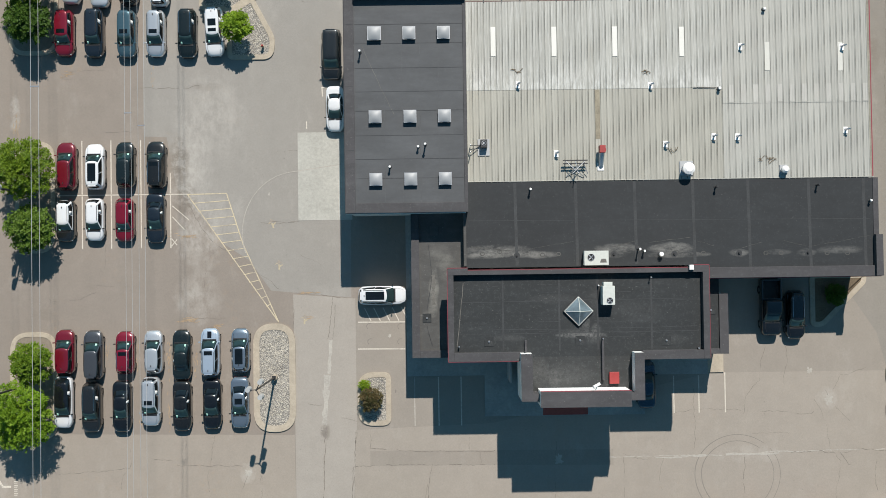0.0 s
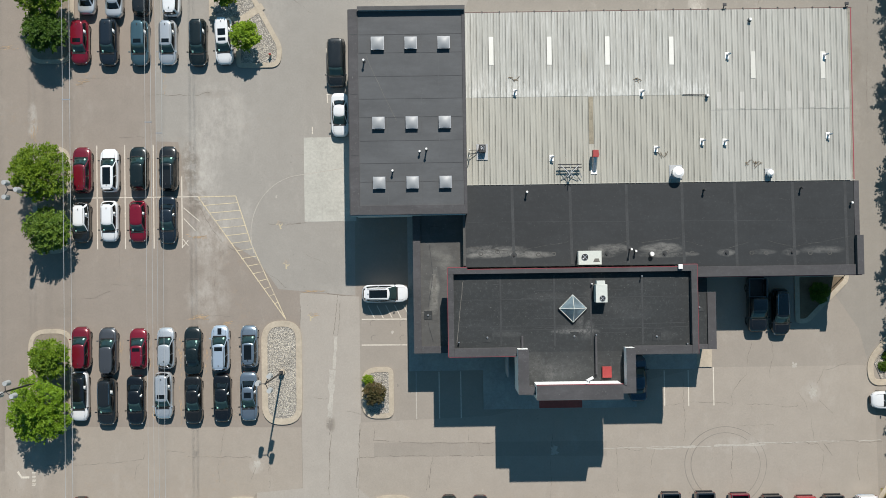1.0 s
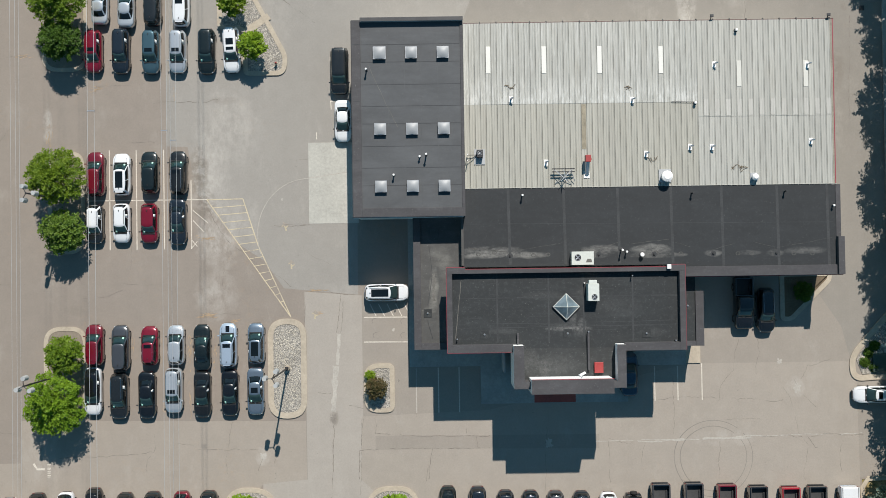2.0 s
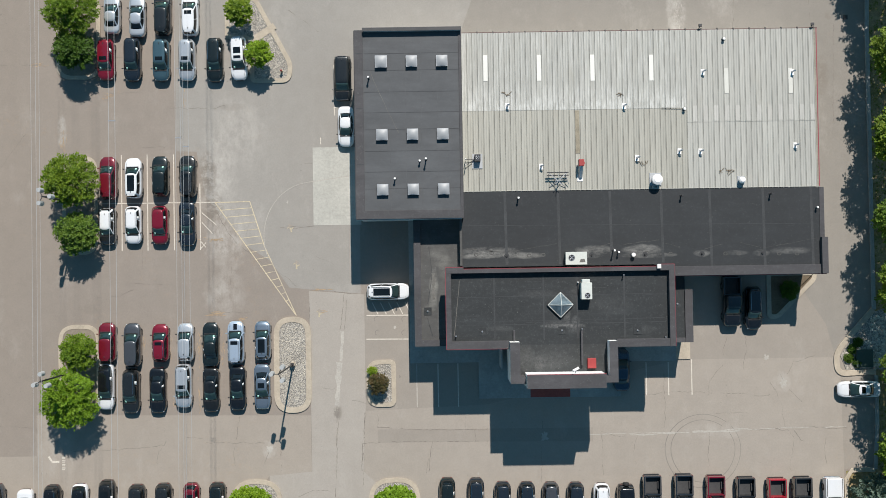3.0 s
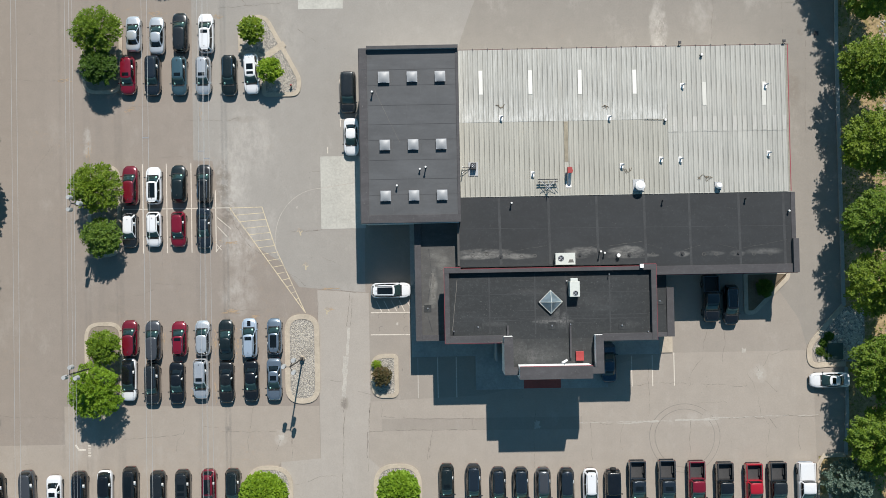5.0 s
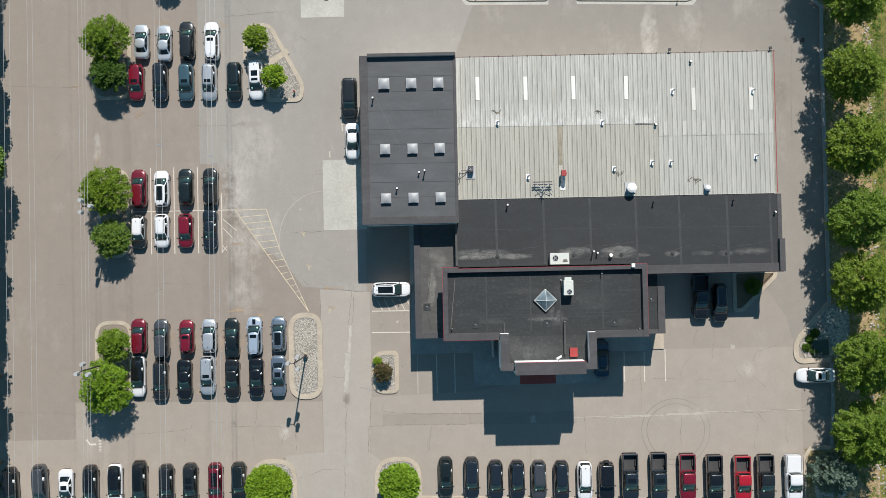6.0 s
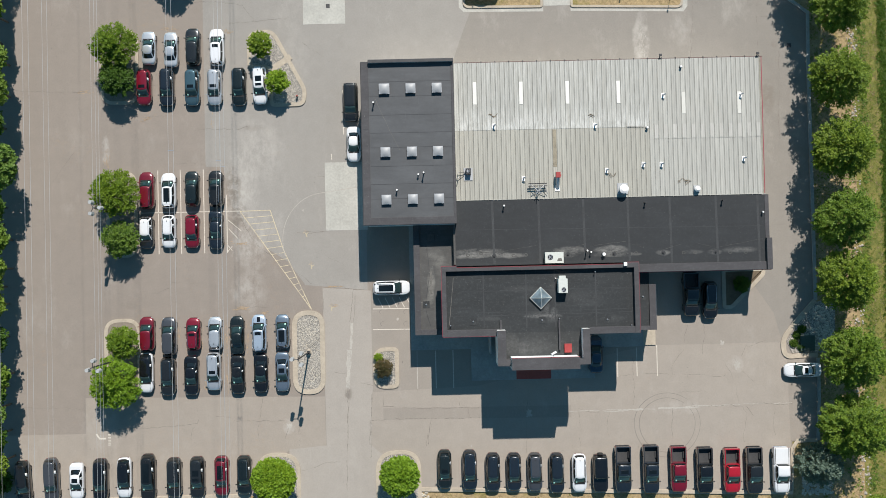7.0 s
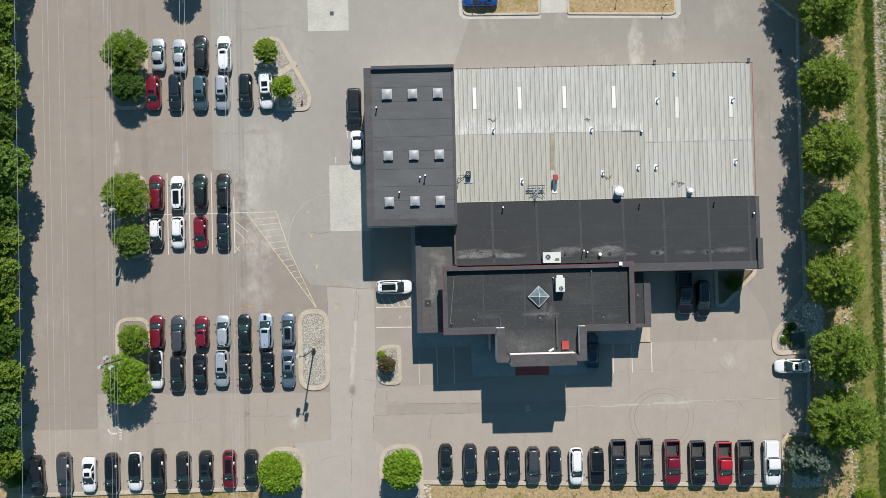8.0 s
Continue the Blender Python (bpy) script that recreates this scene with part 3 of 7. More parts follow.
band("kerb", [(-3.49, -29.12), (16.35, -29.76), (44.25, -30.63), (44.38, -24.96), (45.02, -24.03), (47.63, -23.93)], 0.5, -0.1, 0.13, "kerb", "pale concrete kerb beside dry grass")
band("kerb", [(-57.01, -26.16), (-57.01, -29.54), (-25.51, -29.38)], 0.5, -0.1, 0.13, "kerb", "pale concrete kerb beside dry grass")
# kerbs under the trees: shade put into the colour by darker concrete
band("kerb", [(47.69, -23.93), (48.03, -18.86), (48.03, -13.41)], 0.4, -0.1, 0.14, "walk", "concrete kerb toned darker for the shade below street trees")
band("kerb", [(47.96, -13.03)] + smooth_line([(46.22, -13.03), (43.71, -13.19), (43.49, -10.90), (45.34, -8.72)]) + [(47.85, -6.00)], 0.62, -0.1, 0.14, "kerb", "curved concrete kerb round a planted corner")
band("kerb", [(47.91, -6.00), (47.87, 25.62), (48.01, 31.39), (44.25, 34.23), (41.42, 36.41)], 0.45, -0.1, 0.14, "walk", "concrete kerb toned darker for the shade below street trees")
band("kerb", [(-59.5, 40), (-57.99, -21.80)], 0.4, -0.1, 0.13, "walk", "concrete kerb below a line of trees")

# planted corner by the right kerb: rock mulch
bm = prism(bmesh.new(), [(47.85, -12.75), (44.69, -12.75), (44.04, -11.12), (45.56, -8.94), (47.85, -6.32), (50.36, -5.45), (50.36, -12.75)], -0.05, 0.07)
solid("rock_bed", bm, "gravel", "shaded bed of pale rocks with a kerb", "rock bed", kind="structure")


def island(name, outline, label, fill="gravel", width=0.45):
    """A kerbed traffic island: base, kerb and fill."""
    base = thing(name, label, "traffic island", kind="structure")
    inner = inset(outline, width)
    part("kerb", ring_prism(bmesh.new(), outline, inner, -0.05, 0.14), "kerb", base)
    part("fill", prism(bmesh.new(), inner, -0.05, 0.10), fill, base)
    return base


def stadium(x0, x1, y0, y1, r):
    return rounded([(x0, y0), (x1, y0), (x1, y1), (x0, y1)], r, 9)


island("traffic_island", stadium(-19.73, -15.53, -16.57, -5.78, 2.1), "long rounded kerbed island filled with pale gravel", width=0.62)
island("traffic_island", stadium(-9.37, -6.05, -16.08, -10.79, [2.6, 0.9, 0.75, 1.7]), "small kerbed island with gravel and one shrub", width=0.5)
island("traffic_island", rounded([(-22.02, 20.66), (-17.44, 20.66), (-17.17, 22.78), (-21.36, 30.74), (-24.80, 30.52), (-24.80, 25.67), (-22.07, 25.62)], [0.7, 2.2, 2.6, 1.8, 1.6, 0.7, 0.7]), "triangular kerbed gravel island with two young trees", width=0.5)
island("traffic_island", stadium(-43.93, -39.24, -17.11, -6.32, 1.9), "kerbed island under two trees", "soil")
island("traffic_island", stadium(-43.38, -39.35, 1.53, 12.75, 1.9), "kerbed island under two trees", "soil")
island("traffic_island", stadium(-43.93, -38.91, 21.36, 31.17, 1.9), "kerbed island under two trees", "soil")
island("traffic_island", rounded([(-24.96, -34.34), (-19.08, -34.34), (-18.97, -24.09), (-24.63, -23.87)], [0.7, 0.7, 2.6, 2.6]), "kerbed island end with gravel and a round tree", width=0.5)
island("traffic_island", rounded([(-9.37, -34.34), (-3.49, -34.34), (-3.49, -23.98), (-9.27, -24.09)], [0.7, 0.7, 2.6, 2.6]), "kerbed island end with gravel and a round tree", width=0.5)
# grass bed beyond the building with a concrete path through it
island("grass_bed", rounded([(3.27, 32.92), (13.63, 32.81), (13.73, 52), (2.62, 52)], [0.9, 0.4, 0.4, 0.4]), "kerbed bed of patchy dry grass", "grass", 0.3)
island("grass_bed", rounded([(17.22, 32.75), (31.83, 32.37), (31.94, 52), (17.22, 52)], [0.4, 0.9, 0.4, 0.4]), "kerbed bed of patchy dry grass", "grass", 0.3)
for poly in ([(2.75, 33.1), (3.3, 32.45), (13.7, 32.3), (13.7, 32.85), (3.3, 32.96), (3.25, 52), (2.2, 52)], [(17.25, 32.3), (31.9, 31.9), (32.45, 32.6), (32.5, 52), (31.9, 52), (31.8, 32.4), (17.25, 32.78)]):
    solid("gutter", prism(bmesh.new(), poly, -0.05, 0.008), "concrete", "pale concrete gutter along a kerb", "gutter", kind="structure")
# planted corner at the recess of the building
island("planting_bed", rounded([(35.86, -1.53), (35.86, -6.87), (37.17, -6.87), (41.53, -2.51), (41.53, -1.53)], [0.7, 1.2, 1.2, 1.2, 0.7]), "kerbed corner bed with dark mulch and a shrub", "mulch", 0.5)

# concrete pads
for x0, x1, y0, y1, label in ((-15.09, -9.70, 4.47, 13.28, "pale square concrete slab beside the building"), (-17.49, -12.04, 31.28, 39.24, "pale concrete slab with a drain"), (13.73, 17.22, 33.03, 50.0, "concrete path across a grass bed")):
    solid("concrete_slab", boxed(x0, x1, y0, y1, -0.05, 0.012, bevel=0.004), "concrete", label, "slab", kind="structure")
solid("drain_grate", boxed(-14.50, -14.01, 33.35, 33.90, 0.0, 0.02), "metal_dark", "small square dark drain grate", "drain")
solid("drain_grate", boxed(45.23, 45.77, 26.89, 27.43, 0.0, 0.012), "metal_dark", "small square dark drain grate", "drain")

walkway = thing("pavement", "raised concrete walk along the building front", "pavement", kind="structure")
# slabs in the building's shade take darker concrete, the sunlit end slab paler
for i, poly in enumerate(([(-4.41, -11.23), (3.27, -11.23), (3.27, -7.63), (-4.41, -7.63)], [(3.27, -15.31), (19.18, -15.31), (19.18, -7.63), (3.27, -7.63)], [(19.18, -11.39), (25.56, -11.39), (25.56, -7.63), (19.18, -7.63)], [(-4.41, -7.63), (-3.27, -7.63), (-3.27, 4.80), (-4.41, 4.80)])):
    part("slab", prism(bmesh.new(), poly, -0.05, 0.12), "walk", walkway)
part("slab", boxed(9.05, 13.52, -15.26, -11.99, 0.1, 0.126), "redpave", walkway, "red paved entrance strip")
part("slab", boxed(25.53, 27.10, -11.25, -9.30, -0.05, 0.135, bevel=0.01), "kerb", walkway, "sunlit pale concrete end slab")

# ---- painted lines ----

painted = []


def line(a, b, width=0.11, material="white_line", label="worn white parking line"):
    painted.append(a)
    solid("parking_line", strip(bmesh.new(), a, b, width, 0.004 + 0.0005 * (len(painted) % 17)), material, label, "road marking", "parking lines", "structure")


for x in (-36.70, -33.79, -30.81, -27.87):
    line((x, 12.75 if x < -28 else 9.4), (x, 7.36))
    line((x, 7.19), (x, 1.91))
line((-39.24, 7.28), (-26.16, 7.26), 0.1, label="worn cream line between two rows")
for x in (0.94, -1.31, -3.7):
    line((x, -11.34), (x, -16.19), material="patch" if x < -3 else "white_line")
for x in (22.13, 24.63, 27.25):
    line((x, -11.55 if x < 27 else -11.28), (x, -15.26))
line((-9.27, -5.78), (-4.58, -5.81)), line((-9.32, -8.45), (-4.58, -8.50))
for k in range(5):
    line((1.09 * (-7.9 + 0.85 * k), -4.36), (1.09 * (-7.3 + 0.85 * k), -5.67), 0.09, label="white hatching beside a parked car")
for y in (22.56, 17.77):
    line((-12.64, y), (-11.55, y), 0.1), line((-12.59, y), (-12.54, y - 0.9), 0.1)
line((-14.17, 14.39), (-14.17, 13.63), 0.1)
line((30.96, -2.18), (30.96, -6.98), 0.1), line((27.36, -3.71), (27.36, -7.52), 0.1)
# white hatching at the end of the middle row
for a, b in (((-27.69, 6.10), (-26.05, 4.69)), ((-27.69, 5.01), (-26.49, 3.71)), ((-27.80, 2.83), (-27.25, 2.18)), ((-27.80, 2.07), (-27.25, 2.73))):
    line(a, b, 0.09, label="worn white hatching")
# yellow hatched wedge that tapers towards the long island
YL, YR, TIP = Vector((-26.16, 7.22)), Vector((-22.26, 7.28)), Vector((-17.17, -5.67))
BEND = Vector((-20.66, 2.18))
yellow = dict(material="yellow_line", label="worn yellow hatched island marking")
line(YL, YR, 0.1, **yellow), line(YR, BEND, 0.1, **yellow), line(BEND, TIP, 0.1, **yellow), line(YL, TIP, 0.1, **yellow)
for k in range(1, 15):
    y = YR.y - k * 0.8
    if y < TIP.y + 0.8:
        break
    fl = (YL.y - y) / (YL.y - TIP.y)
    xl = YL.x + (TIP.x - YL.x) * fl
    xr = YR.x + (BEND.x - YR.x) * (YR.y - y) / (YR.y - BEND.y) if y > BEND.y else BEND.x + (TIP.x - BEND.x) * (BEND.y - y) / (BEND.y - TIP.y)
    line((xl, y - 0.15), (xr, y + 0.1), 0.08, **yellow)
# thin painted arc from the wedge to the slab
arc = [(1.09 * (-13.9 - 5.1 * math.sin(a)), 1.09 * (3.0 + 5.6 * math.cos(a))) for a in [k * 0.1 for k in range(1, 20)]]
solid("curved_line", ribbon(bmesh.new(), [(-10.79, 10.03)] + arc, 0.09, 0.014), "patch", "thin pale curved line on the asphalt", "road marking", kind="structure")
# worn yellow arrows and stall letters, too worn to read
for x, y, turn in ((-17.77, 4.25, 20), (-17.11, 0.11, 5), (-14.61, -5.34, 0)):
    bm = bmesh.new()
    strip(bm, (0, -0.55), (0, 0.1), 0.17), prism(bm, [(-0.38, 0.0), (0.38, 0.08), (0.05, 0.45)], 0.001, 0.009), prism(bm, [(0.08, -0.3), (0.42, -0.14), (0.36, 0.0), (0.05, -0.16)], 0.001, 0.0085)
    solid("pavement_arrow", bm, "arrow_paint", "worn yellow arrow painted on asphalt", "road marking", kind="structure").matrix_basis = pose(x, y, 0, 0, 0, turn)
for k in range(4):
    bm = bmesh.new()
    strip(bm, (-0.18, 0), (0.18, 0), 0.1), strip(bm, (-0.18, -0.16), (0.14, -0.16), 0.07)
    solid("pavement_letter", bm, "white_line", "worn white lettering bar on asphalt", "road marking", kind="structure").matrix_basis = pose(-43.50, -21.14 - 0.40 * k, 0)
bm = ribbon(bmesh.new(), [(-45.18, -21.05), (-44.78, -21.65), (-43.98, -21.65)], 0.22)
solid("pavement_arrow", bm, "white_line", "worn white curved arrow on asphalt", "road marking", kind="structure")

# ---- cracks, patches and tyre marks in the asphalt ----
rng = random.Random(5)


def wander(a, b, jitter, n=0):
    a, b = Vector(a), Vector(b)
    n = n or max(10, int((b - a).length * 3.5))
    side = Vector((-(b - a).y, (b - a).x)).normalized()
    off, out = 0.0, []
    for i in range(n + 1):
        f = i / n
        off = off * 0.93 + rng.uniform(-1, 1) * jitter * 0.5
        out.append(tuple(a + (b - a) * f + side * off))
    return out


laid = []


def crack(points, width=0.05, jitter=0.10, material="crack", label="dark crack in the asphalt", broken=0.12):
    """A crack through points: uneven, and closed up in places."""
    pts = []
    for a, b in zip(points, points[1:]):
        pts += wander(a, b, jitter, max(6, int((Vector(b) - Vector(a)).length * 5)))[:-1]
    pts.append(points[-1])
    wide = [width * rng.uniform(0.3, 1.3) for _ in pts]
    for _ in range(3 if width > 0.15 else 0):
        wide = [(wide[max(0, k - 1)] + 2 * wide[k] + wide[min(len(wide) - 1, k + 1)]) / 4 for k in range(len(wide))]
    for k in range(len(pts)):
        if rng.random() < broken * 0.4:
            for m in range(k, min(len(pts), k + rng.randint(2, 6))):
                wide[m] = 0.004
    bm = ribbon(bmesh.new(), pts, wide, 0.002 + 0.0015 * (len(laid) % 7), 0.002)
    laid.append(points[0])
    part("crack", bm, material, lot, label)


def blot(x, y, r, material, label, long=1.3, name="stain", z=0.003):
    """A low patch with a ragged outline."""
    wob = [rng.uniform(0.25, 1.25) for _ in range(24)]
    wob = [(wob[k - 1] + 3 * wob[k]) / 4 for k in range(24)]
    out = [(x + r * wob[k] * math.cos(k * math.tau / 24), y + r * long * wob[k] * math.sin(k * math.tau / 24)) for k in range(24)]
    laid.append((x, y))
    part(name, prism(bmesh.new(), out, -0.002, z + 0.0003 * (len(laid) % 41)), material, lot, label)


# joints and cracks round the entrance and the islands
for pts in ([(-14.51, -2.80), (-12.82, -3.05), (-10.34, -3.25)],
            [(-15.64, -2.95), (-15.73, -6.22)],
            [(-11.69, -3.17), (-12.00, -5.43), (-12.31, -7.39)],
            [(-11.53, -4.02), (-11.86, -7.40)],
            [(-12.71, -17.39), (-12.89, -23.11)],
            [(-12.62, -16.62), (-13.09, -30.82)],
            [(-8.19, -16.45), (-8.22, -18.41), (-5.69, -18.56), (4.22, -18.70)],
            [(-9.97, -23.26), (-9.93, -20.18), (-5.71, -20.07), (4.20, -20.10)],
            [(-9.49, -16.71), (-9.69, -19.51)],
            [(-2.05, -20.01), (-2.49, -23.37)],):
    crack(pts, rng.uniform(0.045, 0.07))
# finer cracks beside them
for pts in ([(-10.99, -15.28), (-9.48, -15.64)],
            [(-14.36, -13.83), (-12.95, -13.96)],
            [(-19.04, -20.50), (-19.13, -23.13)],
            [(-17.82, 4.42), (-14.99, 4.44)],
            [(-18.77, -26.42), (-15.37, -25.38), (-13.72, -25.42)],
            [(-9.62, -16.69), (-9.96, -24.92)],
            [(-2.52, -21.36), (-2.80, -23.60)],
            [(10.33, -17.93), (10.15, -24.82)],
            [(1.71, -17.32), (1.74, -18.61)],
            [(2.70, -18.84), (2.73, -20.13)],):
    crack(pts, rng.uniform(0.03, 0.05))
# the yard on the far side of the entrance
for pts in ([(31.28, -8.74), (30.76, -12.08), (29.24, -13.71), (29.02, -15.40)],
            [(33.30, -8.77), (33.48, -10.57), (32.96, -13.46)],
            [(41.31, -10.93), (38.83, -11.65), (38.03, -13.11)],
            [(36.09, -13.97), (37.37, -16.45), (37.62, -18.90), (38.61, -20.57), (38.30, -24.04)],
            [(29.11, -19.42), (28.92, -23.43)],
            [(20.96, -19.72), (20.56, -21.49), (20.96, -23.51)],
            [(24.02, -12.85), (24.02, -18.88)],
            [(38.64, -19.37), (39.73, -20.59)],
            [(42.19, -20.32), (42.25, -23.22)],
            [(30.68, -15.21), (34.48, -15.55), (36.05, -15.31)],
            [(16.94, -19.20), (19.62, -19.69)],
            [(37.23, -13.09), (38.52, -15.13), (39.61, -16.26)],
            [(33.72, -19.40), (37.08, -19.33), (41.11, -19.09), (44.68, -19.29)],
            [(21.74, -15.13), (25.35, -14.90), (28.78, -15.12)],
            [(17.05, -19.60), (17.08, -24.09)],):
    crack(pts, rng.uniform(0.028, 0.05), 0.15)
# beside the workshop and behind it
for pts in ([(41.58, 34.16), (41.28, 26.57)],
            [(40.39, 32.52), (42.06, 32.48)],
            [(44.08, 26.51), (43.82, 15.15)],):
    crack(pts, rng.uniform(0.03, 0.05))
# long cracks across the rows
for pts in ([(-31.84, 17.77), (-27.59, 17.88), (-26.74, 17.82), (-24.87, 18.13)],
            [(-27.48, -19.76), (-23.71, -19.76), (-20.90, -19.91)],
            [(-23.68, -16.79), (-24.10, -19.47), (-24.39, -21.10), (-24.24, -22.44)],
            [(-29.72, -19.17), (-27.86, -19.31)],
            [(-33.50, -20.18), (-32.15, -20.03), (-32.02, -19.03), (-32.13, -18.01)],
            [(-32.15, -20.03), (-32.83, -20.98), (-33.01, -22.04)],
            [(-42.38, -20.56), (-38.33, -20.39), (-33.78, -20.18)],
            [(-20.46, -20.87), (-20.92, -22.21)],
            [(-19.10, -20.78), (-19.07, -22.51)],
            [(-39.79, -3.29), (-36.69, -2.94), (-35.39, -2.45)],
            [(-24.66, -2.20), (-24.13, 0.67), (-23.10, 1.67)],
            [(-26.16, 6.41), (-24.11, 2.98), (-22.03, 1.37), (-18.95, -0.98), (-17.05, -2.37)],
            [(-18.89, 4.33), (-15.50, 4.39)],
            [(-55.34, 23.70), (-51.21, 23.30), (-46.09, 23.02)],
            [(-32.16, 34.36), (-28.76, 34.58), (-25.37, 34.05), (-23.91, 31.89)],
            [(-55.0, -17.4), (-46.9, -17.9)],
            [(-27.2, 31.6), (-19.6, 32.2)],
            [(-17.7, 28.9), (-14.2, 26.4)],
            [(32.7, 25.6), (33.2, 33.8)],):
    crack(pts, rng.uniform(0.03, 0.05), 0.14)
for k in range(34):
    x, y = rng.uniform(-54.50, 45.78), rng.uniform(-26.16, 33.79)
    if -9.81 < x < 41.42 and -16.35 < y < 26.16:
        continue
    ang = rng.choice((0, 0, math.pi / 2, math.pi / 2, rng.uniform(0, 3.1)))
    ln = rng.uniform(1.5, 6)
    crack([(x, y), (x + ln * math.cos(ang), y + ln * math.sin(ang))], rng.uniform(0.018, 0.034))
for pts, w in (([(15.55, -19.56), (25.32, -19.50), (44.53, -19.08)], 0.10), ([(27.21, -19.48), (32.48, -19.31)], 0.22), ([(20.21, -19.60), (25.32, -19.50)], 0.20), ([(-12.03, -7.51), (-12.24, -10.88)], 0.36), ([(-12.41, -10.99), (-12.54, -12.68)], 0.85), ([(-12.54, -12.45), (-12.75, -15.93)], 0.66)):
    crack(pts, w, 0.08, "patch", "pale cement-filled crack", 0.05 if w < 0.15 else 0)
for x, y, r in ((10.51, -19.74, 0.55), (-20.36, -20.55, 0.40), (37.52, -14.10, 0.55), (-18.02, 7.14, 0.14), (35.72, -11.20, 0.30), (-6.10, -7.20, 0.16), (3.05, -23.74, 0.12)):
    blot(x, y, r, "patch", "pale worn repair patch", 1.2, "repair_patch")
for x, y, r, far in ((-12.70, -16.66, 0.40, 1.4), (-5.61, -12.72, 0.12, 1.5)):
    blot(x, y, r, "tyre_mark", "dark damp stain on asphalt", far)
for k in range(26):
    blot(26.4 + rng.gauss(0, 0.25), 27.6 + rng.gauss(0, 1.0), rng.uniform(0.03, 0.10), "patch", "pale splash on the asphalt", rng.uniform(1.2, 4), "splash")
# scuffs of turned wheels in an empty bay
for x, y in ((-8.06, -6.21), (-4.96, -6.26), (-7.97, -7.74), (-4.98, -7.78)):
    pts = [(x + 0.35 * math.cos(a), y + 0.3 * math.sin(a)) for a in [1.2 + 0.35 * k for k in range(9)]]
    part("tyre_mark", ribbon(bmesh.new(), pts, [0.05 + 0.03 * (k % 3) for k in range(9)], 0.001, 0.002), "tyre_mark", lot, "dark scuff of a turned wheel")
# rusty dirt in small specks
for x, y, wide, deep, count in ((-35.2, 31.1, 1.0, 0.2, 9), (-27.4, 30.5, 0.9, 0.2, 6), (-43.3, 14.0, 0.35, 1.0, 8), (-39.7, 21.5, 0.6, 0.4, 10), (-38.6, 19.4, 0.5, 0.3, 5), (-45.6, 23.1, 1.3, 0.15, 5), (-29.6, 19.2, 0.2, 1.2, 4), (-26.39, -5.39, 1.3, 0.2, 14), (-23.74, -6.05, 0.5, 0.2, 6), (-26.42, 3.02, 1.6, 0.2, 12), (-28.23, -9.42, 0.2, 1.9, 12), (-31.50, -9.37, 0.2, 1.5, 5), (-34.31, -9.05, 0.2, 1.0, 4), (-25.58, -9.46, 0.2, 1.4, 6), (-28.16, -15.04, 0.2, 1.6, 6), (-14.51, -2.80, 1.2, 0.1, 8), (-30.98, -15.00, 0.2, 1.4, 4), (-14.54, -5.28, 0.4, 0.2, 4)):
    for k in range(count * 2):
        a = Vector((x + rng.gauss(0, wide * 0.55), y + rng.gauss(0, deep * 0.55)))
        along = Vector((1, 0.15)) if wide > deep else Vector((0.15, 1))
        pts = wander(a, a + along * rng.uniform(0.15, 0.9), 0.05, 8)
        ends = [rng.uniform(0.01, 0.09) * math.sin(math.pi * (m + 0.5) / 9) for m in range(9)]
        laid.append(a)
        part("rust_streak", ribbon(bmesh.new(), pts, ends, 0.002 + 0.0003 * (len(laid) % 41), 0.002), "rust_stain", lot, "rusty orange dirt")
for r, wide in ((4.25, 0.09), (3.60, 0.09)):
    pts = [(28.35 + (r + 0.08 * math.sin(3 * a)) * math.cos(a), -21.6 + r * 0.97 * math.sin(a)) for a in [0.9 + 6.1 * k / 72 for k in range(73)]]
    part("tyre_mark", ribbon(bmesh.new(), pts, [wide * (0.5 + 0.5 * math.sin(0.4 + 2.6 * k / 72) ** 2) for k in range(73)], 0.001, 0.003), "tyre_mark", lot, "curved dark tyre mark")

# ---- building ----
building = thing("dealership_building", "flat-roofed car dealership with pale metal and black membrane roofs", "building", kind="structure")


def volume(poly, top, wall="wall"):
    return part("wall", prism(bmesh.new(), poly, -0.1, top), wall, building)


def rect(x0, x1, y0, y1):
    return [(x0, y0), (x1, y0), (x1, y1), (x0, y1)]


# left wing: flat grey roof, wide edging, upright parapet at its far side
WX0, WX1, WY0, WY1, WZ = -9.56, 1.69, 4.69, 24.58, 7.0
volume(rect(WX0 + 0.12, WX1, WY0 + 0.12, WY1), WZ - 0.05)
wing = part("roof", boxed(WX0 + 0.9, WX1 - 0.3, WY0 + 0.9, WY1 - 0.2, WZ - 0.05, WZ), "roof_grey", building, "dark grey membrane roof with nine domes")
for x0, x1, y0, y1, z in ((WX0, WX0 + 0.9, WY0, WY1, 0.10), (WX0 + 0.9, WX1, WY0, WY0 + 0.9, 0.10), (WX1 - 0.3, WX1, WY0 + 0.9, WY1, 0.10)):
    part("roof_edging", boxed(x0, x1, y0, y1, WZ - 0.3, WZ + z, bevel=0.02), "coping", building)
part("parapet", boxed(WX0 + 0.95, WX1 - 0.05, WY1 - 0.2, WY1 + 0.1, WZ - 0.3, WZ + 0.47), "wall_grey", building)
part("coping", boxed(WX0 + 0.9, WX1, WY1 - 0.25, WY1 + 0.15, WZ + 0.47, WZ + 0.52, bevel=0.015), "metal_dark", building)
part("gutter", boxed(WX0 - 0.02, WX1 - 0.2, WY0 - 0.1, WY0 - 0.01, WZ - 0.25, WZ - 0.05, bevel=0.02), "hvac", building, "pale metal gutter edge")
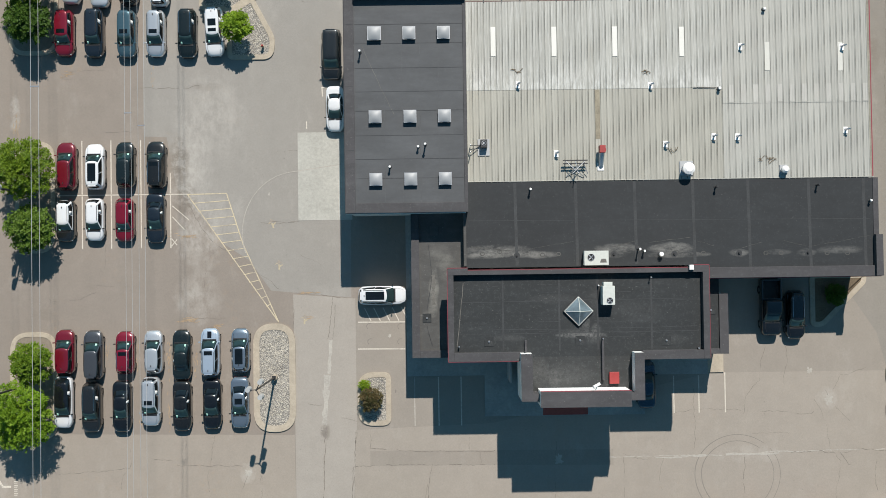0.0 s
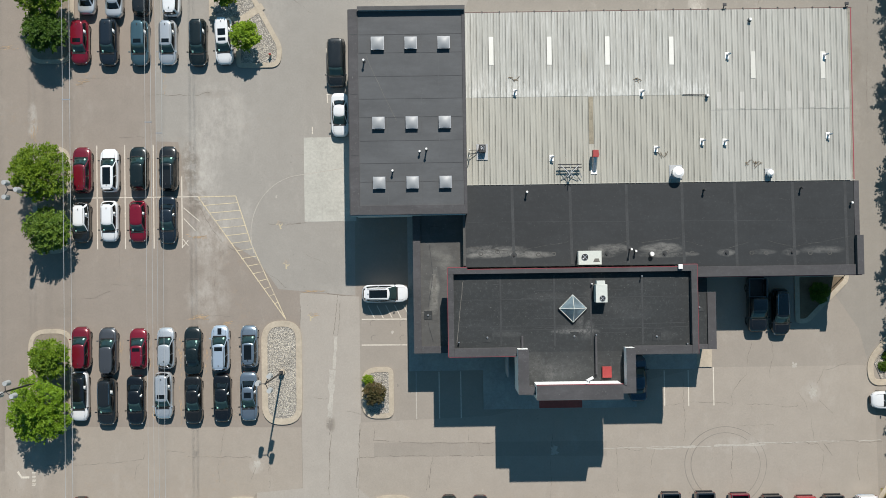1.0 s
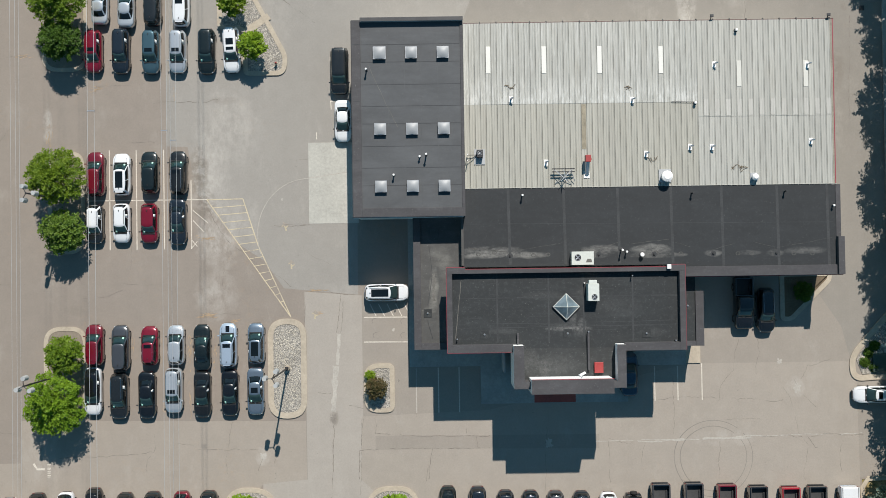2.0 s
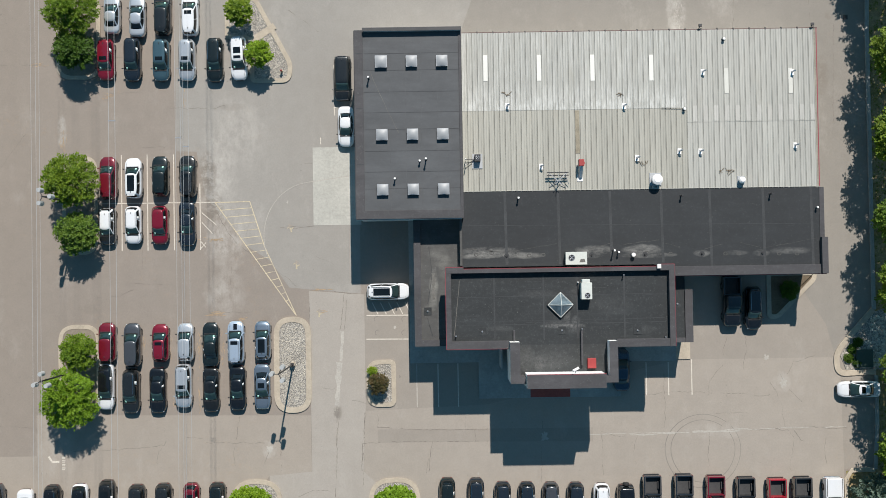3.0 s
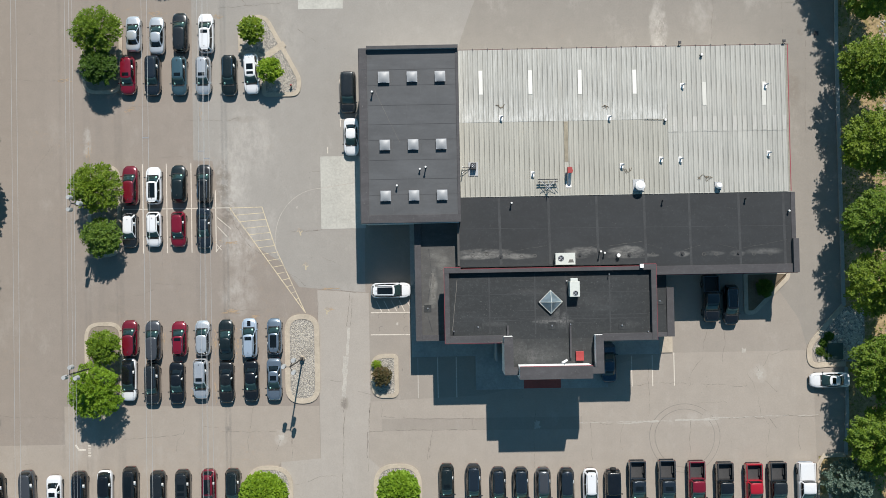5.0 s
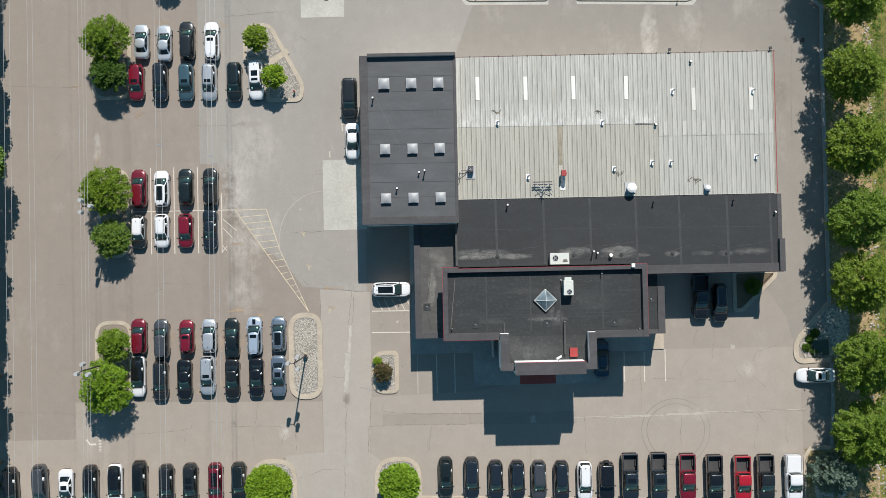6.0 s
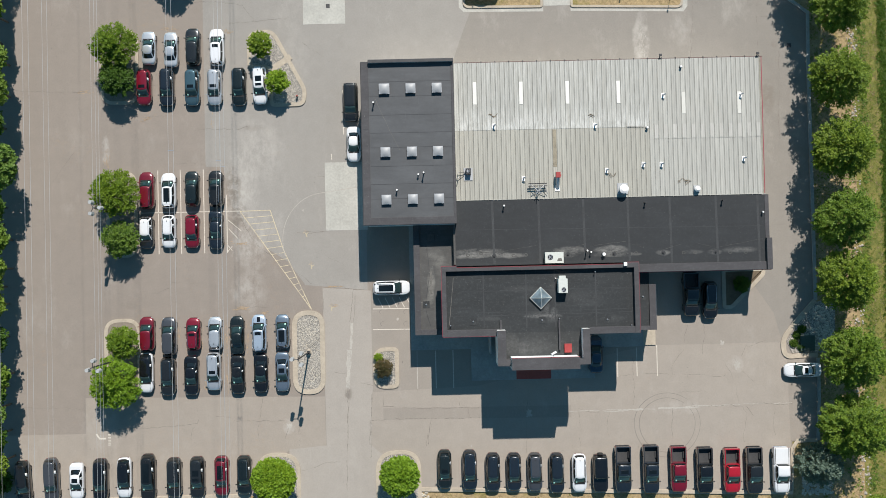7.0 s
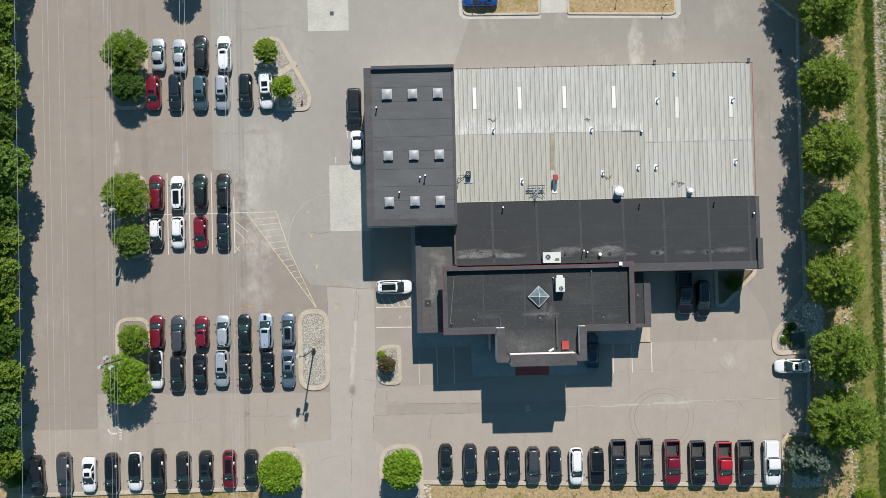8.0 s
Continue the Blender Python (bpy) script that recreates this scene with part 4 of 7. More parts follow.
part("gutter", boxed(WX0 - 0.08, WX0 - 0.01, WY0, WY1, WZ - 0.25, WZ - 0.05, bevel=0.02), "coping", building, "dark metal gutter edge")
for k in range(1, 9):
    y = WY0 + 0.9 + k * (WY1 - WY0 - 1.2) / 9 + (0.0, 0.2, -0.1)[k % 3]
    part("membrane_seam", strip(bmesh.new(), (WX0 + 0.95, y), (WX1 - 0.35, y), 0.05, WZ + 0.004), "wing_seam", wing)
for y in (16.35, 10.46, 22.13):
    part("membrane_seam", strip(bmesh.new(), (WX0 + 0.1, y), (WX0 + 0.85, y), 0.05, WZ + 0.104), "wing_seam", wing)
for x in (-5.9, -4.25, -2.6, -0.9):
    part("membrane_seam", strip(bmesh.new(), (x, WY0 + 0.95), (x, WY1 - 0.3), 0.04, WZ + 0.005), "wing_lap", wing)
bm = ribbon(bmesh.new(), wander((-7.96, 20.27), (-5.01, 13.73), 0.05), 0.04, WZ + 0.004)
part("cable", bm, "dust", wing, "thin pale cable lying across the roof")

# workshop: pale ribbed metal roof that falls slightly to the far eave
MX0, MX1, MY0, MY1 = 1.74, 39.73, 7.58, 24.53
MZS, MZN = 5.62, 5.42


def roof_z(y):
    return MZS + (MZN - MZS) * (y - MY0) / (MY1 - MY0)


volume(rect(MX0, MX1 - 0.1, MY0 - 0.5, MY1 - 0.1), MZN - 0.12)
metal_roof = part("metal_roof", prism(bmesh.new(), rect(MX0, MX1, MY0, MY1), MZN - 0.11, MZN - 0.06), "roof_joint", building, "pale ribbed standing-seam metal roof")
part("fascia", boxed(MX1, MX1 + 0.09, MY0, MY1, MZN - 0.5, MZN - 0.05), "redtrim", building, "red painted fascia strip")
part("fascia", boxed(MX0, MX1 + 0.16, MY1, MY1 + 0.09, MZN - 0.5, MZN - 0.05), "eave_paint", building, "dark red-brown eave fascia")
for k in range(1, 23):
    x = MX0 + 0.28 + 0.5715 * (3 * k - 0.5)
    if x < MX1:
        part("eave_bracket", boxed(x - 0.05, x + 0.05, MY1 - 0.06, MY1 + 0.17, MZN - 0.16, MZN + 0.05, bevel=0.01), "metal_dark", building)
part("flashing", boxed(MX0, MX1, MY0 - 0.05, MY0, MZS - 0.2, MZS + 0.03, bevel=0.01), "metal_panel", building, "pale flashing along the roof joint")

# showroom: black membrane roof
BX0, BX1, BY0, BY1, BZ = 1.25, 40.17, -1.74, 7.47, 5.65
volume([(BX0 + 0.1, -0.33), (23.22, -0.33), (23.22, BY0 + 0.15), (BX1 - 0.15, BY0 + 0.15), (BX1 - 0.15, BY1), (BX0 + 0.1, BY1)], BZ - 0.1)
black = part("roof", prism(bmesh.new(), [(BX0 + 0.25, -0.49), (23.22, -0.49), (23.22, BY0 + 1.0), (BX1 - 0.6, BY0 + 1.0), (BX1 - 0.6, BY1), (BX0 + 0.25, BY1)], BZ - 0.1, BZ), "roof_black", building, "black membrane roof with pale dried water stains")
part("roof_edging", boxed(23.44, BX1, BY0, BY0 + 1.0, BZ - 0.4, BZ + 0.22, bevel=0.02), "coping", building)
part("roof_edging", boxed(BX1 - 0.6, BX1 - 0.1, 2.13, BY1, BZ - 0.4, BZ + 0.06, bevel=0.02), "coping", building)
part("parapet", boxed(BX1 - 0.6, BX1 + 0.05, BY0 + 0.02, 2.13, BZ - 0.4, BZ + 0.5, bevel=0.02), "coping", building)
part("roof_edging", boxed(BX0, BX0 + 0.25, -0.33, 4.69, BZ - 0.4, BZ + 0.12, bevel=0.02), "roof_low", building, "dusty metal roof edge")
part("fascia", boxed(23.44, BX1, BY0 - 0.06, BY0, BZ - 0.5, BZ + 0.1), "redtrim", building, "red painted fascia strip")
for x in (6.10, 11.77, 17.28, 22.73, 27.90, 33.57, 38.70):
    part("membrane_seam", strip(bmesh.new(), (x, BY1 - 0.05), (x + 0.12, -0.33 if x < 22.89 else BY0 + 1.0), 0.28, BZ + 0.004), "seam", black)
for y, x0, x1 in ((3.92, 1.64, 39.24),):
    part("membrane_seam", strip(bmesh.new(), (x0, y), (x1, y - 0.3), 0.05, BZ + 0.005), "seam", black)
for pts, w in ((((1.96, 1.47), (6.10, 1.09)), 0.35), (((6.10, 1.09), (11.55, 1.85)), 0.10), (((15.15, 1.31), (17.22, 1.85)), 0.2), (((18.53, 1.64), (22.45, 2.07)), 0.16), (((27.14, 0.98), (29.21, 1.53)), 0.10), (((31.07, 1.74), (33.25, 1.20)), 0.10), (((33.46, 1.09), (39.24, 2.07)), 0.09), (((23.11, 1.74), (24.63, 1.31)), 0.14)):
    line_pts = wander(*pts, 0.06)
    part("water_stain", ribbon(bmesh.new(), line_pts, [w * rng.uniform(0.05, 0.5) for _ in line_pts], BZ + 0.006), "faint_dust", black, "pale dried water stain")

for x, y in ((2.98, 0.81), (4.61, 0.99), (21.1, 0.75), (23.64, 0.61), (29.48, 0.53), (30.9, 0.51), (35.2, 0.45), (37.1, 0.42), (8.6, 0.65), (10.1, 0.7)):
    ring = [(x + 0.24 * math.cos(k * math.tau / 14), y + 0.20 * math.sin(k * math.tau / 14)) for k in range(14)]
    core = [(x + 0.15 * math.cos(k * math.tau / 14), y + 0.12 * math.sin(k * math.tau / 14)) for k in range(14)]
    part("stain_ring", ring_prism(bmesh.new(), ring, core, BZ + 0.001, BZ + 0.009), "faint_dust", black, "pale ring of dried water")

# centre block: worn dark roof behind a parapet
CX0, CX1, CY0, CY1, CZ = -0.33, 23.33, -8.94, -0.49, 7.68
volume(rect(CX0 + 1.2, CX1 - 1.0, CY0 + 0.5, CY1 - 0.65), 7.35)
part("eave", boxed(CX0 + 0.02, CX1 - 0.02, CY0 + 0.02, CY1 - 0.64, 7.35, CZ - 0.1), "wall_white", building, "overhanging eave of the centre roof")
centre = part("roof", boxed(CX0 + 0.3, CX1 - 0.5, CY0 + 0.3, CY1 - 0.3, CZ - 0.1, CZ), "roof_mid", building, "worn black membrane roof with dust and patches")
PZ = CZ + 0.6
part("parapet", boxed(CX0, CX0 + 1.85, CY1 - 0.62, CY1, CZ - 0.3, PZ, bevel=0.02), "coping", building)
part("parapet", boxed(CX0 + 1.85, CX1 - 1.42, CY1 - 0.62, CY1 - 0.22, CZ - 0.3, PZ - 0.02, bevel=0.02), "coping", building)
part("parapet", boxed(CX1 - 1.42, CX1, CY1 - 0.62, CY1, CZ - 0.3, PZ, bevel=0.02), "coping", building)
part("parapet", boxed(CX1 - 0.58, CX1, CY0, CY1 - 0.62, CZ - 0.3, PZ, bevel=0.02), "coping", building)
part("roof_edging", boxed(CX0, CX0 + 0.55, CY0, CY1 - 0.62, CZ - 0.3, PZ - 0.01, bevel=0.02), "coping", building)
part("roof_edging", boxed(CX0 + 0.55, 6.15, CY0, CY0 + 0.8, CZ - 0.3, PZ - 0.02, bevel=0.02), "coping", building)
part("roof_edging", boxed(17.22, CX1 - 0.58, CY0, CY0 + 0.8, CZ - 0.3, PZ - 0.02, bevel=0.02), "coping", building)
for x0, x1, y, z in ((CX0 + 1.85, CX1 - 1.42, CY1 - 0.2, PZ - 0.03), (CX0, CX0 + 1.85, CY1, PZ), (CX1 - 1.42, CX1, CY1, PZ)):
    part("fascia", boxed(x0, x1, y, y + 0.05, z - 0.14, z + 0.006), "redtrim", building, "red painted fascia strip")
part("fascia", boxed(CX0 - 0.04, CX0, CY0, CY1, PZ - 0.13, PZ + 0.005), "redtrim", building, "red painted fascia strip")
part("fascia", boxed(CX1, CX1 + 0.03, CY0, CY1, PZ - 0.12, PZ + 0.005), "redtrim", building, "red painted fascia strip")
part("fascia", boxed(CX0, 6.00, CY0 - 0.03, CY0, PZ - 0.10, PZ - 0.01), "redtrim", building, "red painted fascia strip")
for x in (4.69, 9.81, 13.30, 18.20):
    part("membrane_seam", strip(bmesh.new(), (x, CY1 - 0.7), (x, CY0 + 0.9), 0.16, CZ + 0.004), "seam", centre)
for y in (-3.60, -6.10, -6.54):
    part("membrane_seam", ribbon(bmesh.new(), wander((0.65, y), (22.35, y + 0.1), 0.04, 20), 0.05, CZ + 0.004), "seam", centre)
part("cable", ribbon(bmesh.new(), wander((1.09, -1.85), (0.55, -7.63), 0.05), 0.06, CZ + 0.006), "dust", centre, "pale cable on the roof")

for k in range(26):
    x, y = rng.uniform(0.87, 20.71), rng.choice((-2.07, -2.83, -3.60, -5.45, -6.43, -6.87)) + rng.uniform(-0.15, 0.15)
    pts = wander((x, y), (x + rng.uniform(0.8, 3.2), y + rng.uniform(-0.06, 0.06)), 0.03)
    part("dust_streak", ribbon(bmesh.new(), pts, [rng.uniform(0.01, 0.09) for _ in pts], CZ + 0.003), "seam", centre, "faint streak of dust")

# low roof along the left of the centre block
LX0, LX1, LY0, LY1, LZ = -3.71, 1.31, -8.94, 4.74, 4.35
volume(rect(LX0 + 0.05, LX1, LY0 + 0.05, LY1), LZ - 0.1)
low = part("roof", boxed(LX0 + 0.75, LX1, LY0 + 0.7, LY1, LZ - 0.1, LZ), "roof_low", building, "dusty grey low membrane roof")
part("roof_edging", boxed(LX0, LX0 + 0.75, LY0, LY1, LZ - 0.3, LZ + 0.22, bevel=0.02), "coping", building)
part("roof_edging", boxed(LX0 + 0.75, LX1 - 0.6, LY0, LY0 + 0.7, LZ - 0.3, LZ + 0.22, bevel=0.02), "coping", building)
for a, b, w in (((-2.07, 1.74), (-1.74, -1.09), 0.06), ((-1.74, -1.09), (-2.29, -4.36), 0.06), ((-2.29, -5.89), (-1.74, -7.85), 0.06), ((-1.64, -1.09), (-1.64, -3.92), 0.35)):
    pts = wander(a, b, 0.04)
    part("water_stain", ribbon(bmesh.new(), pts, [w * rng.uniform(0.5, 1.3) for _ in pts], LZ + 0.004 + (0.006 if w > 0.1 else 0.003 * (a[1] < -1.5))), "dust" if w > 0.1 else "metal_dark", low)
part("hatch", boxed(-1.96, -1.09, 2.62, 3.60, LZ, LZ + 0.12, bevel=0.02), "roof_low", low, "small grey roof hatch in shade")

# low block at the right of the centre block
EX0, EX1, EY0, EY1 = 23.33, 26.25, -8.94, -3.27
volume(rect(EX0 - 1.6, EX1 - 0.05, EY0 + 0.05, EY1), LZ - 0.1)
east = part("roof", boxed(EX0, EX1 - 0.8, EY0 + 0.5, -1.7, LZ - 0.1, LZ - 0.05), "roof_mid", building, "dusty grey low membrane roof")
part("parapet", boxed(EX1 - 0.85, EX1, EY0, EY1, LZ - 0.3, LZ + 0.13, bevel=0.02), "coping", building)
part("roof_edging", boxed(EX0 - 1.6, EX1 - 0.85, EY0, EY0 + 0.5, LZ - 0.3, LZ + 0.1, bevel=0.02), "coping", building)

# entrance: roof runs out between two fin walls to a tall sign wall
volume(rect(6.76, 16.24, -11.99, -8.50), CZ - 0.1)
entry = part("roof", boxed(7.19, 16.46, -11.72, CY0 + 0.3, CZ - 0.1, CZ + 0.012), "roof_entry", building, "worn black membrane roof over the entrance")
FZ = 9.2
for x0, x1, foot in ((6.16, 7.14, 5.0), (16.30, 17.13, 7.9)):
    fin = part("fin_wall", boxed(x0, x1, -12.43, -8.23, foot, FZ - 0.05), "wall_white", building, "pale upright fin wall")
    part("coping", boxed(x0 - 0.02, x1 + 0.02, -12.45, -8.21, FZ - 0.05, FZ, bevel=0.015), "coping", fin)
part("roof_edging", boxed(7.14, 16.30, -12.37, -11.72, CZ - 0.3, CZ + 0.3, bevel=0.02), "coping", building)
for x0, x1 in ((7.14, 7.75), (15.7, 16.30)):
    # the gap's shade is put into the colour: dark coping, not white wall
    wing_wall = part("front_wall", boxed(x0, x1, -12.43, -11.77, 2.8, FZ - 0.05), "coping", building, "wall beside the sign wall, toned dark as a shaded gap")
    part("coping", boxed(x0, x1, -12.45, -11.75, FZ - 0.05, FZ - 0.004), "coping", wing_wall)
sign = part("sign_wall", boxed(7.75, 15.7, -12.82, -11.46, 3.0, 10.2), "wall_white", building, "tall white wall over the entrance")
part("coping", boxed(7.73, 15.72, -12.84, -11.44, 10.2, 10.25, bevel=0.015), "coping", sign)
part("fascia", boxed(7.72, 15.73, -11.44, -11.39, 10.08, 10.22), "redtrim", sign, "thin red trim")
part("parapet", boxed(13.57, 13.76, -10.79, -7.19, CZ, CZ + 0.4, bevel=0.01), "coping", building)
part("parapet", boxed(6.59, 6.76, -8.18, -7.09, CZ, CZ + 0.35, bevel=0.01), "coping", building)
part("fin_wall", boxed(5.56, 5.72, -11.55, -8.94, 0, 3.6), "wall_grey", building, "low pale fin wall")
for x, y in ((3.38, -7.19), (11.66, -7.19), (19.51, -7.30), (-2.29, -5.18), (24.63, -4.80)):
    z = CZ if 0 < x < 22.89 else (LZ if x < 0 else LZ - 0.05)
    d = solid("roof_drain", boxed(-0.42, 0.42, -0.42, 0.42, 0, 0.03, bevel=0.01), "roof_mid", "square sunk roof drain with a strainer", "roof drain", "roof drains")
    d.matrix_basis = pose(x, y, z + 0.004)
    part("strainer", cyl(bmesh.new(), (0, 0, 0.02), (0, 0, 0.14), 0.12, 0.07, 10), "galv", d)
bm = boxed(14.22, 15.10, -11.12, -10.08, CZ + 0.01, CZ + 0.35, bevel=0.02)
solid("red_roof_box", bm, "redbox", "small red steel box on the roof", "roof box")

# ---- things on the roofs ----
dome = thing("skylight", "frosted square dome skylight on a dark kerb", "skylight", "roof skylights", at=(-6.74, 21.19, WZ))
dome.scale = (0.93, 0.93, 1)
part("curb", boxed(-0.66, 0.66, -0.66, 0.66, 0, 0.32, bevel=0.02), "metal_dark", dome)
bm = bmesh.new()
grid = [[bm.verts.new((-0.63 + 1.26 * i / 6, -0.63 + 1.26 * j / 6, 0.34 + 0.22 * (math.cos((i / 3 - 1) * 1.45) * math.cos((j / 3 - 1) * 1.45)) ** 0.6)) for j in range(7)] for i in range(7)]
for i in range(6):
    for j in range(6):
        bm.faces.new((grid[i][j], grid[i + 1][j], grid[i + 1][j + 1], grid[i][j + 1]))
part("dome", bm, "dome", dome, "frosted acrylic dome", True)
part("frame", ring_prism(bmesh.new(), rect(-0.68, 0.68, -0.68, 0.68), rect(-0.6, 0.6, -0.6, 0.6), 0.30, 0.36), "galv", dome)
for y in (21.19, 13.51, 7.75):
    for x in (-6.74, -3.54, -0.37):
        if (x, y) != (-6.74, 21.19):
            copy_thing(dome, pose(x, y, WZ) @ Matrix.Diagonal((0.93, 0.93, 1, 1)))


def vent_pipe(x, y, z, h=0.6, r=0.07, label="white-capped roof vent pipe", cap="pvc"):
    ob = thing("vent_pipe", label, "vent pipe", "roof vent pipes", at=(x, y, z))
    part("pipe", cyl(bmesh.new(), (0, 0, 0), (0, 0, h), r), "metal_dark" if r < 0.09 else "galv", ob)
    part("cap", cyl(bmesh.new(), (0, 0, h - 0.02), (0, 0, h + 0.10), r * 1.75, r * 1.4), cap, ob)
    part("flange", cyl(bmesh.new(), (0, 0, 0), (0, 0, 0.05), r * 2.2, r * 1.6), "metal_dark", ob)
    return ob


for x, y, h in ((-8.07, 19.49, 0.8), (-2.18, 10.87, 1.0), (-2.83, 10.71, 0.5), (-5.45, 8.88, 0.6)):
    vent_pipe(x, y, WZ, h)
for x, y, h in ((7.52, 6.76, 0.7), (39.24, 5.29, 0.4), (17.51, 1.04, 1.0), (18.03, 0.87, 0.6)):
    vent_pipe(x, y, BZ, h)
for x, y in ((24.85, 6.76), (34.34, 6.81)):
    vent_pipe(x, y, BZ, 0.6, 0.07, "dark roof vent pipe", "metal_dark")
vent_pipe(19.62, 0.55, BZ, 0.45, 0.13)
for x, y in ((6.21, 0.60), (26.98, 0.55), (33.41, 0.50), (15.26, 0.60), (20.93, 0.55)):
    ob = thing("roof_drain", "round roof drain with a strainer in a pale dried ring", "roof drain", "roof drains", at=(x, y, BZ + 0.004))
    part("ring", cyl(bmesh.new(), (0, 0, 0), (0, 0, 0.006), 0.30, 0.28, 16), "seam", ob)
    part("strainer", cyl(bmesh.new(), (0, 0, 0), (0, 0, 0.13), 0.14, 0.08), "metal_dark", ob)
for x, y, h in ((0.65, -7.58, 0.35), (22.35, -8.01, 0.3), (18.09, -1.53, 0.5), (13.68, -7.03, 0.4)):
    vent_pipe(x, y, CZ, h, 0.045, "small grey roof vent pipe", "galv")


def sheet_vent(x, y, turn=0, h=0.55):
    """A bent flue through the metal roof on a white flashing square."""
    z = roof_z(y)
    ob = thing("flue_vent", "short grey flue on a white flashing patch", "roof vent", "metal roof vents", at=(x, y, z), turn=turn)
    part("flashing", boxed(-0.2, 0.22, -0.36, 0.26, 0.01, 0.06, bevel=0.015), "pvc", ob)
    bm = cyl(bmesh.new(), (0.02, 0.0, 0.05), (0.02, 0.0, h), 0.085)
    cyl(bm, (0.02, 0.0, h - 0.04), (0.22, 0.05, h + 0.10), 0.085)
    part("flue", bm, "galv", ob)
    part("collar", cyl(bmesh.new(), (0.02, 0, 0.05), (0.02, 0, 0.14), 0.15, 0.10), "galv", ob)


for x, y in ((6.54, 16.68), (18.97, 16.46), (10.03, 10.14), (20.27, 10.90), (24.80, 11.55), (27.03, 11.50), (27.47, 20.00), (37.01, 19.84), (37.17, 11.99)):
    sheet_vent(x, y, rng.uniform(-4, 4))
for x, y in ((29.76, 23.44), (25.4, 16.0)):
    vent_pipe(x, y, roof_z(y) + 0.05, 0.3, 0.09, "short white roof vent")
solid("roof_pipe", cyl(bmesh.new(), (23.0, 16.18, roof_z(16.2) + 0.11), (25.1, 16.12, roof_z(16.2) + 0.11), 0.028, 0.028, 8), "metal_dark", "dark pipe lying across the roof ribs", "pipe")
for x, y, r, h in ((22.18, 8.45, 0.56, 1.0), (31.28, 8.28, 0.34, 0.6)):
    ob = thing("roof_fan", "white mushroom exhaust fan on the metal roof", "roof fan", "roof fans", at=(x, y, roof_z(y)))
    part("base", boxed(-r * 1.15, r * 1.1, -r, r * 1.4, 0, 0.12, bevel=0.02), "wall_grey", ob)
    part("drum", cyl(bmesh.new(), (0, 0, 0.1), (0, 0, h), r * 0.85, r * 0.9, 20), "galv", ob)
    bm = cyl(bmesh.new(), (0, 0, h - 0.25), (0, 0, h), r, r, 20)
    cyl(bm, (0, 0, h), (0, 0, h + 0.14), r, r * 0.55, 20)
    part("hood", bm, "pvc", ob)
ob = thing("exhaust_stack", "red exhaust fan box with a grey duct on a white flashing", "exhaust", at=(14.15, 9.70, roof_z(9.7)))
part("flashing", boxed(-0.28, 0.32, -1.25, -0.5, 0.02, 0.08, bevel=0.02), "pvc", ob)
part("duct", cyl(bmesh.new(), (0.05, -0.8, 0.05), (0.02, 0.55, 0.95), 0.24, 0.24, 14), "galv", ob)
part("fan_box", boxed(-0.24, 0.30, 0.3, 1.0, 0.5, 1.25, bevel=0.03), "redbox", ob)
part("motor", boxed(0.30, 0.42, 0.5, 0.75, 0.6, 0.85, bevel=0.02), "redbox", ob)

ob = thing("antenna_frame", "open steel frame with slanting stays on the roof edge", "antenna", at=(11.72, 8.83, roof_z(8.8)))
for y in (0.55, 0.25):
    part("rail", boxed(-1.15, 1.15, y - 0.05, y + 0.05, 0.55, 0.65), "metal_dark", ob)
for a, b in (((-0.9, 0.5, 0.6), (0.3, -0.7, 0.9)), ((0.9, 0.5, 0.6), (-0.3, -0.7, 0.9)), ((-0.6, 0.3, 0.6), (0.9, -1.0, 0.1)), ((0.6, 0.3, 0.6), (-0.8, -0.9, 0.1)), ((0, 0.5, 0.6), (0.1, -0.4, 1.4)), ((0.1, -0.4, 0.0), (0.1, -0.4, 1.6)), ((-0.9, 0.4, 0), (-0.9, 0.4, 0.6)), ((0.9, 0.4, 0), (0.9, 0.4, 0.6)), ((0.8, 0.2, 0.6), (1.2, -0.7, 0.3))):
    part("stay", cyl(bmesh.new(), a, b, 0.035, 0.035, 6), "galv", ob)


def fan_guard(ob, x, y, z, r):
    part("fan_well", cyl(bmesh.new(), (x, y, z), (x, y, z + 0.012), r, r, 20), "plastic", ob)
    hub = part("fan_hub", cyl(bmesh.new(), (x, y, z + 0.01), (x, y, z + 0.05), r * 0.25, r * 0.2, 10), "galv", ob)
    for k in range(4):
        a = k * math.pi / 2 + 0.5
        bm = bmesh.new()
        p = Vector((x, y, z + 0.025))
        u, v = Vector((math.cos(a), math.sin(a), 0)), Vector((-math.sin(a), math.cos(a), 0.15))
        slab4(bm, (p + u * r * 0.2, p + u * r * 0.85, p + u * r * 0.8 + v * r * 0.35, p + u * r * 0.2 + v * r * 0.2), 0.01)
        part("blade", bm, "galv", hub)
    part("fan_ring", ring_prism(bmesh.new(), [(x + 1.05 * r * math.cos(k * math.tau / 20), y + 1.05 * r * math.sin(k * math.tau / 20)) for k in range(20)], [(x + 0.97 * r * math.cos(k * math.tau / 20), y + 0.97 * r * math.sin(k * math.tau / 20)) for k in range(20)], z, z + 0.04), "galv", ob)


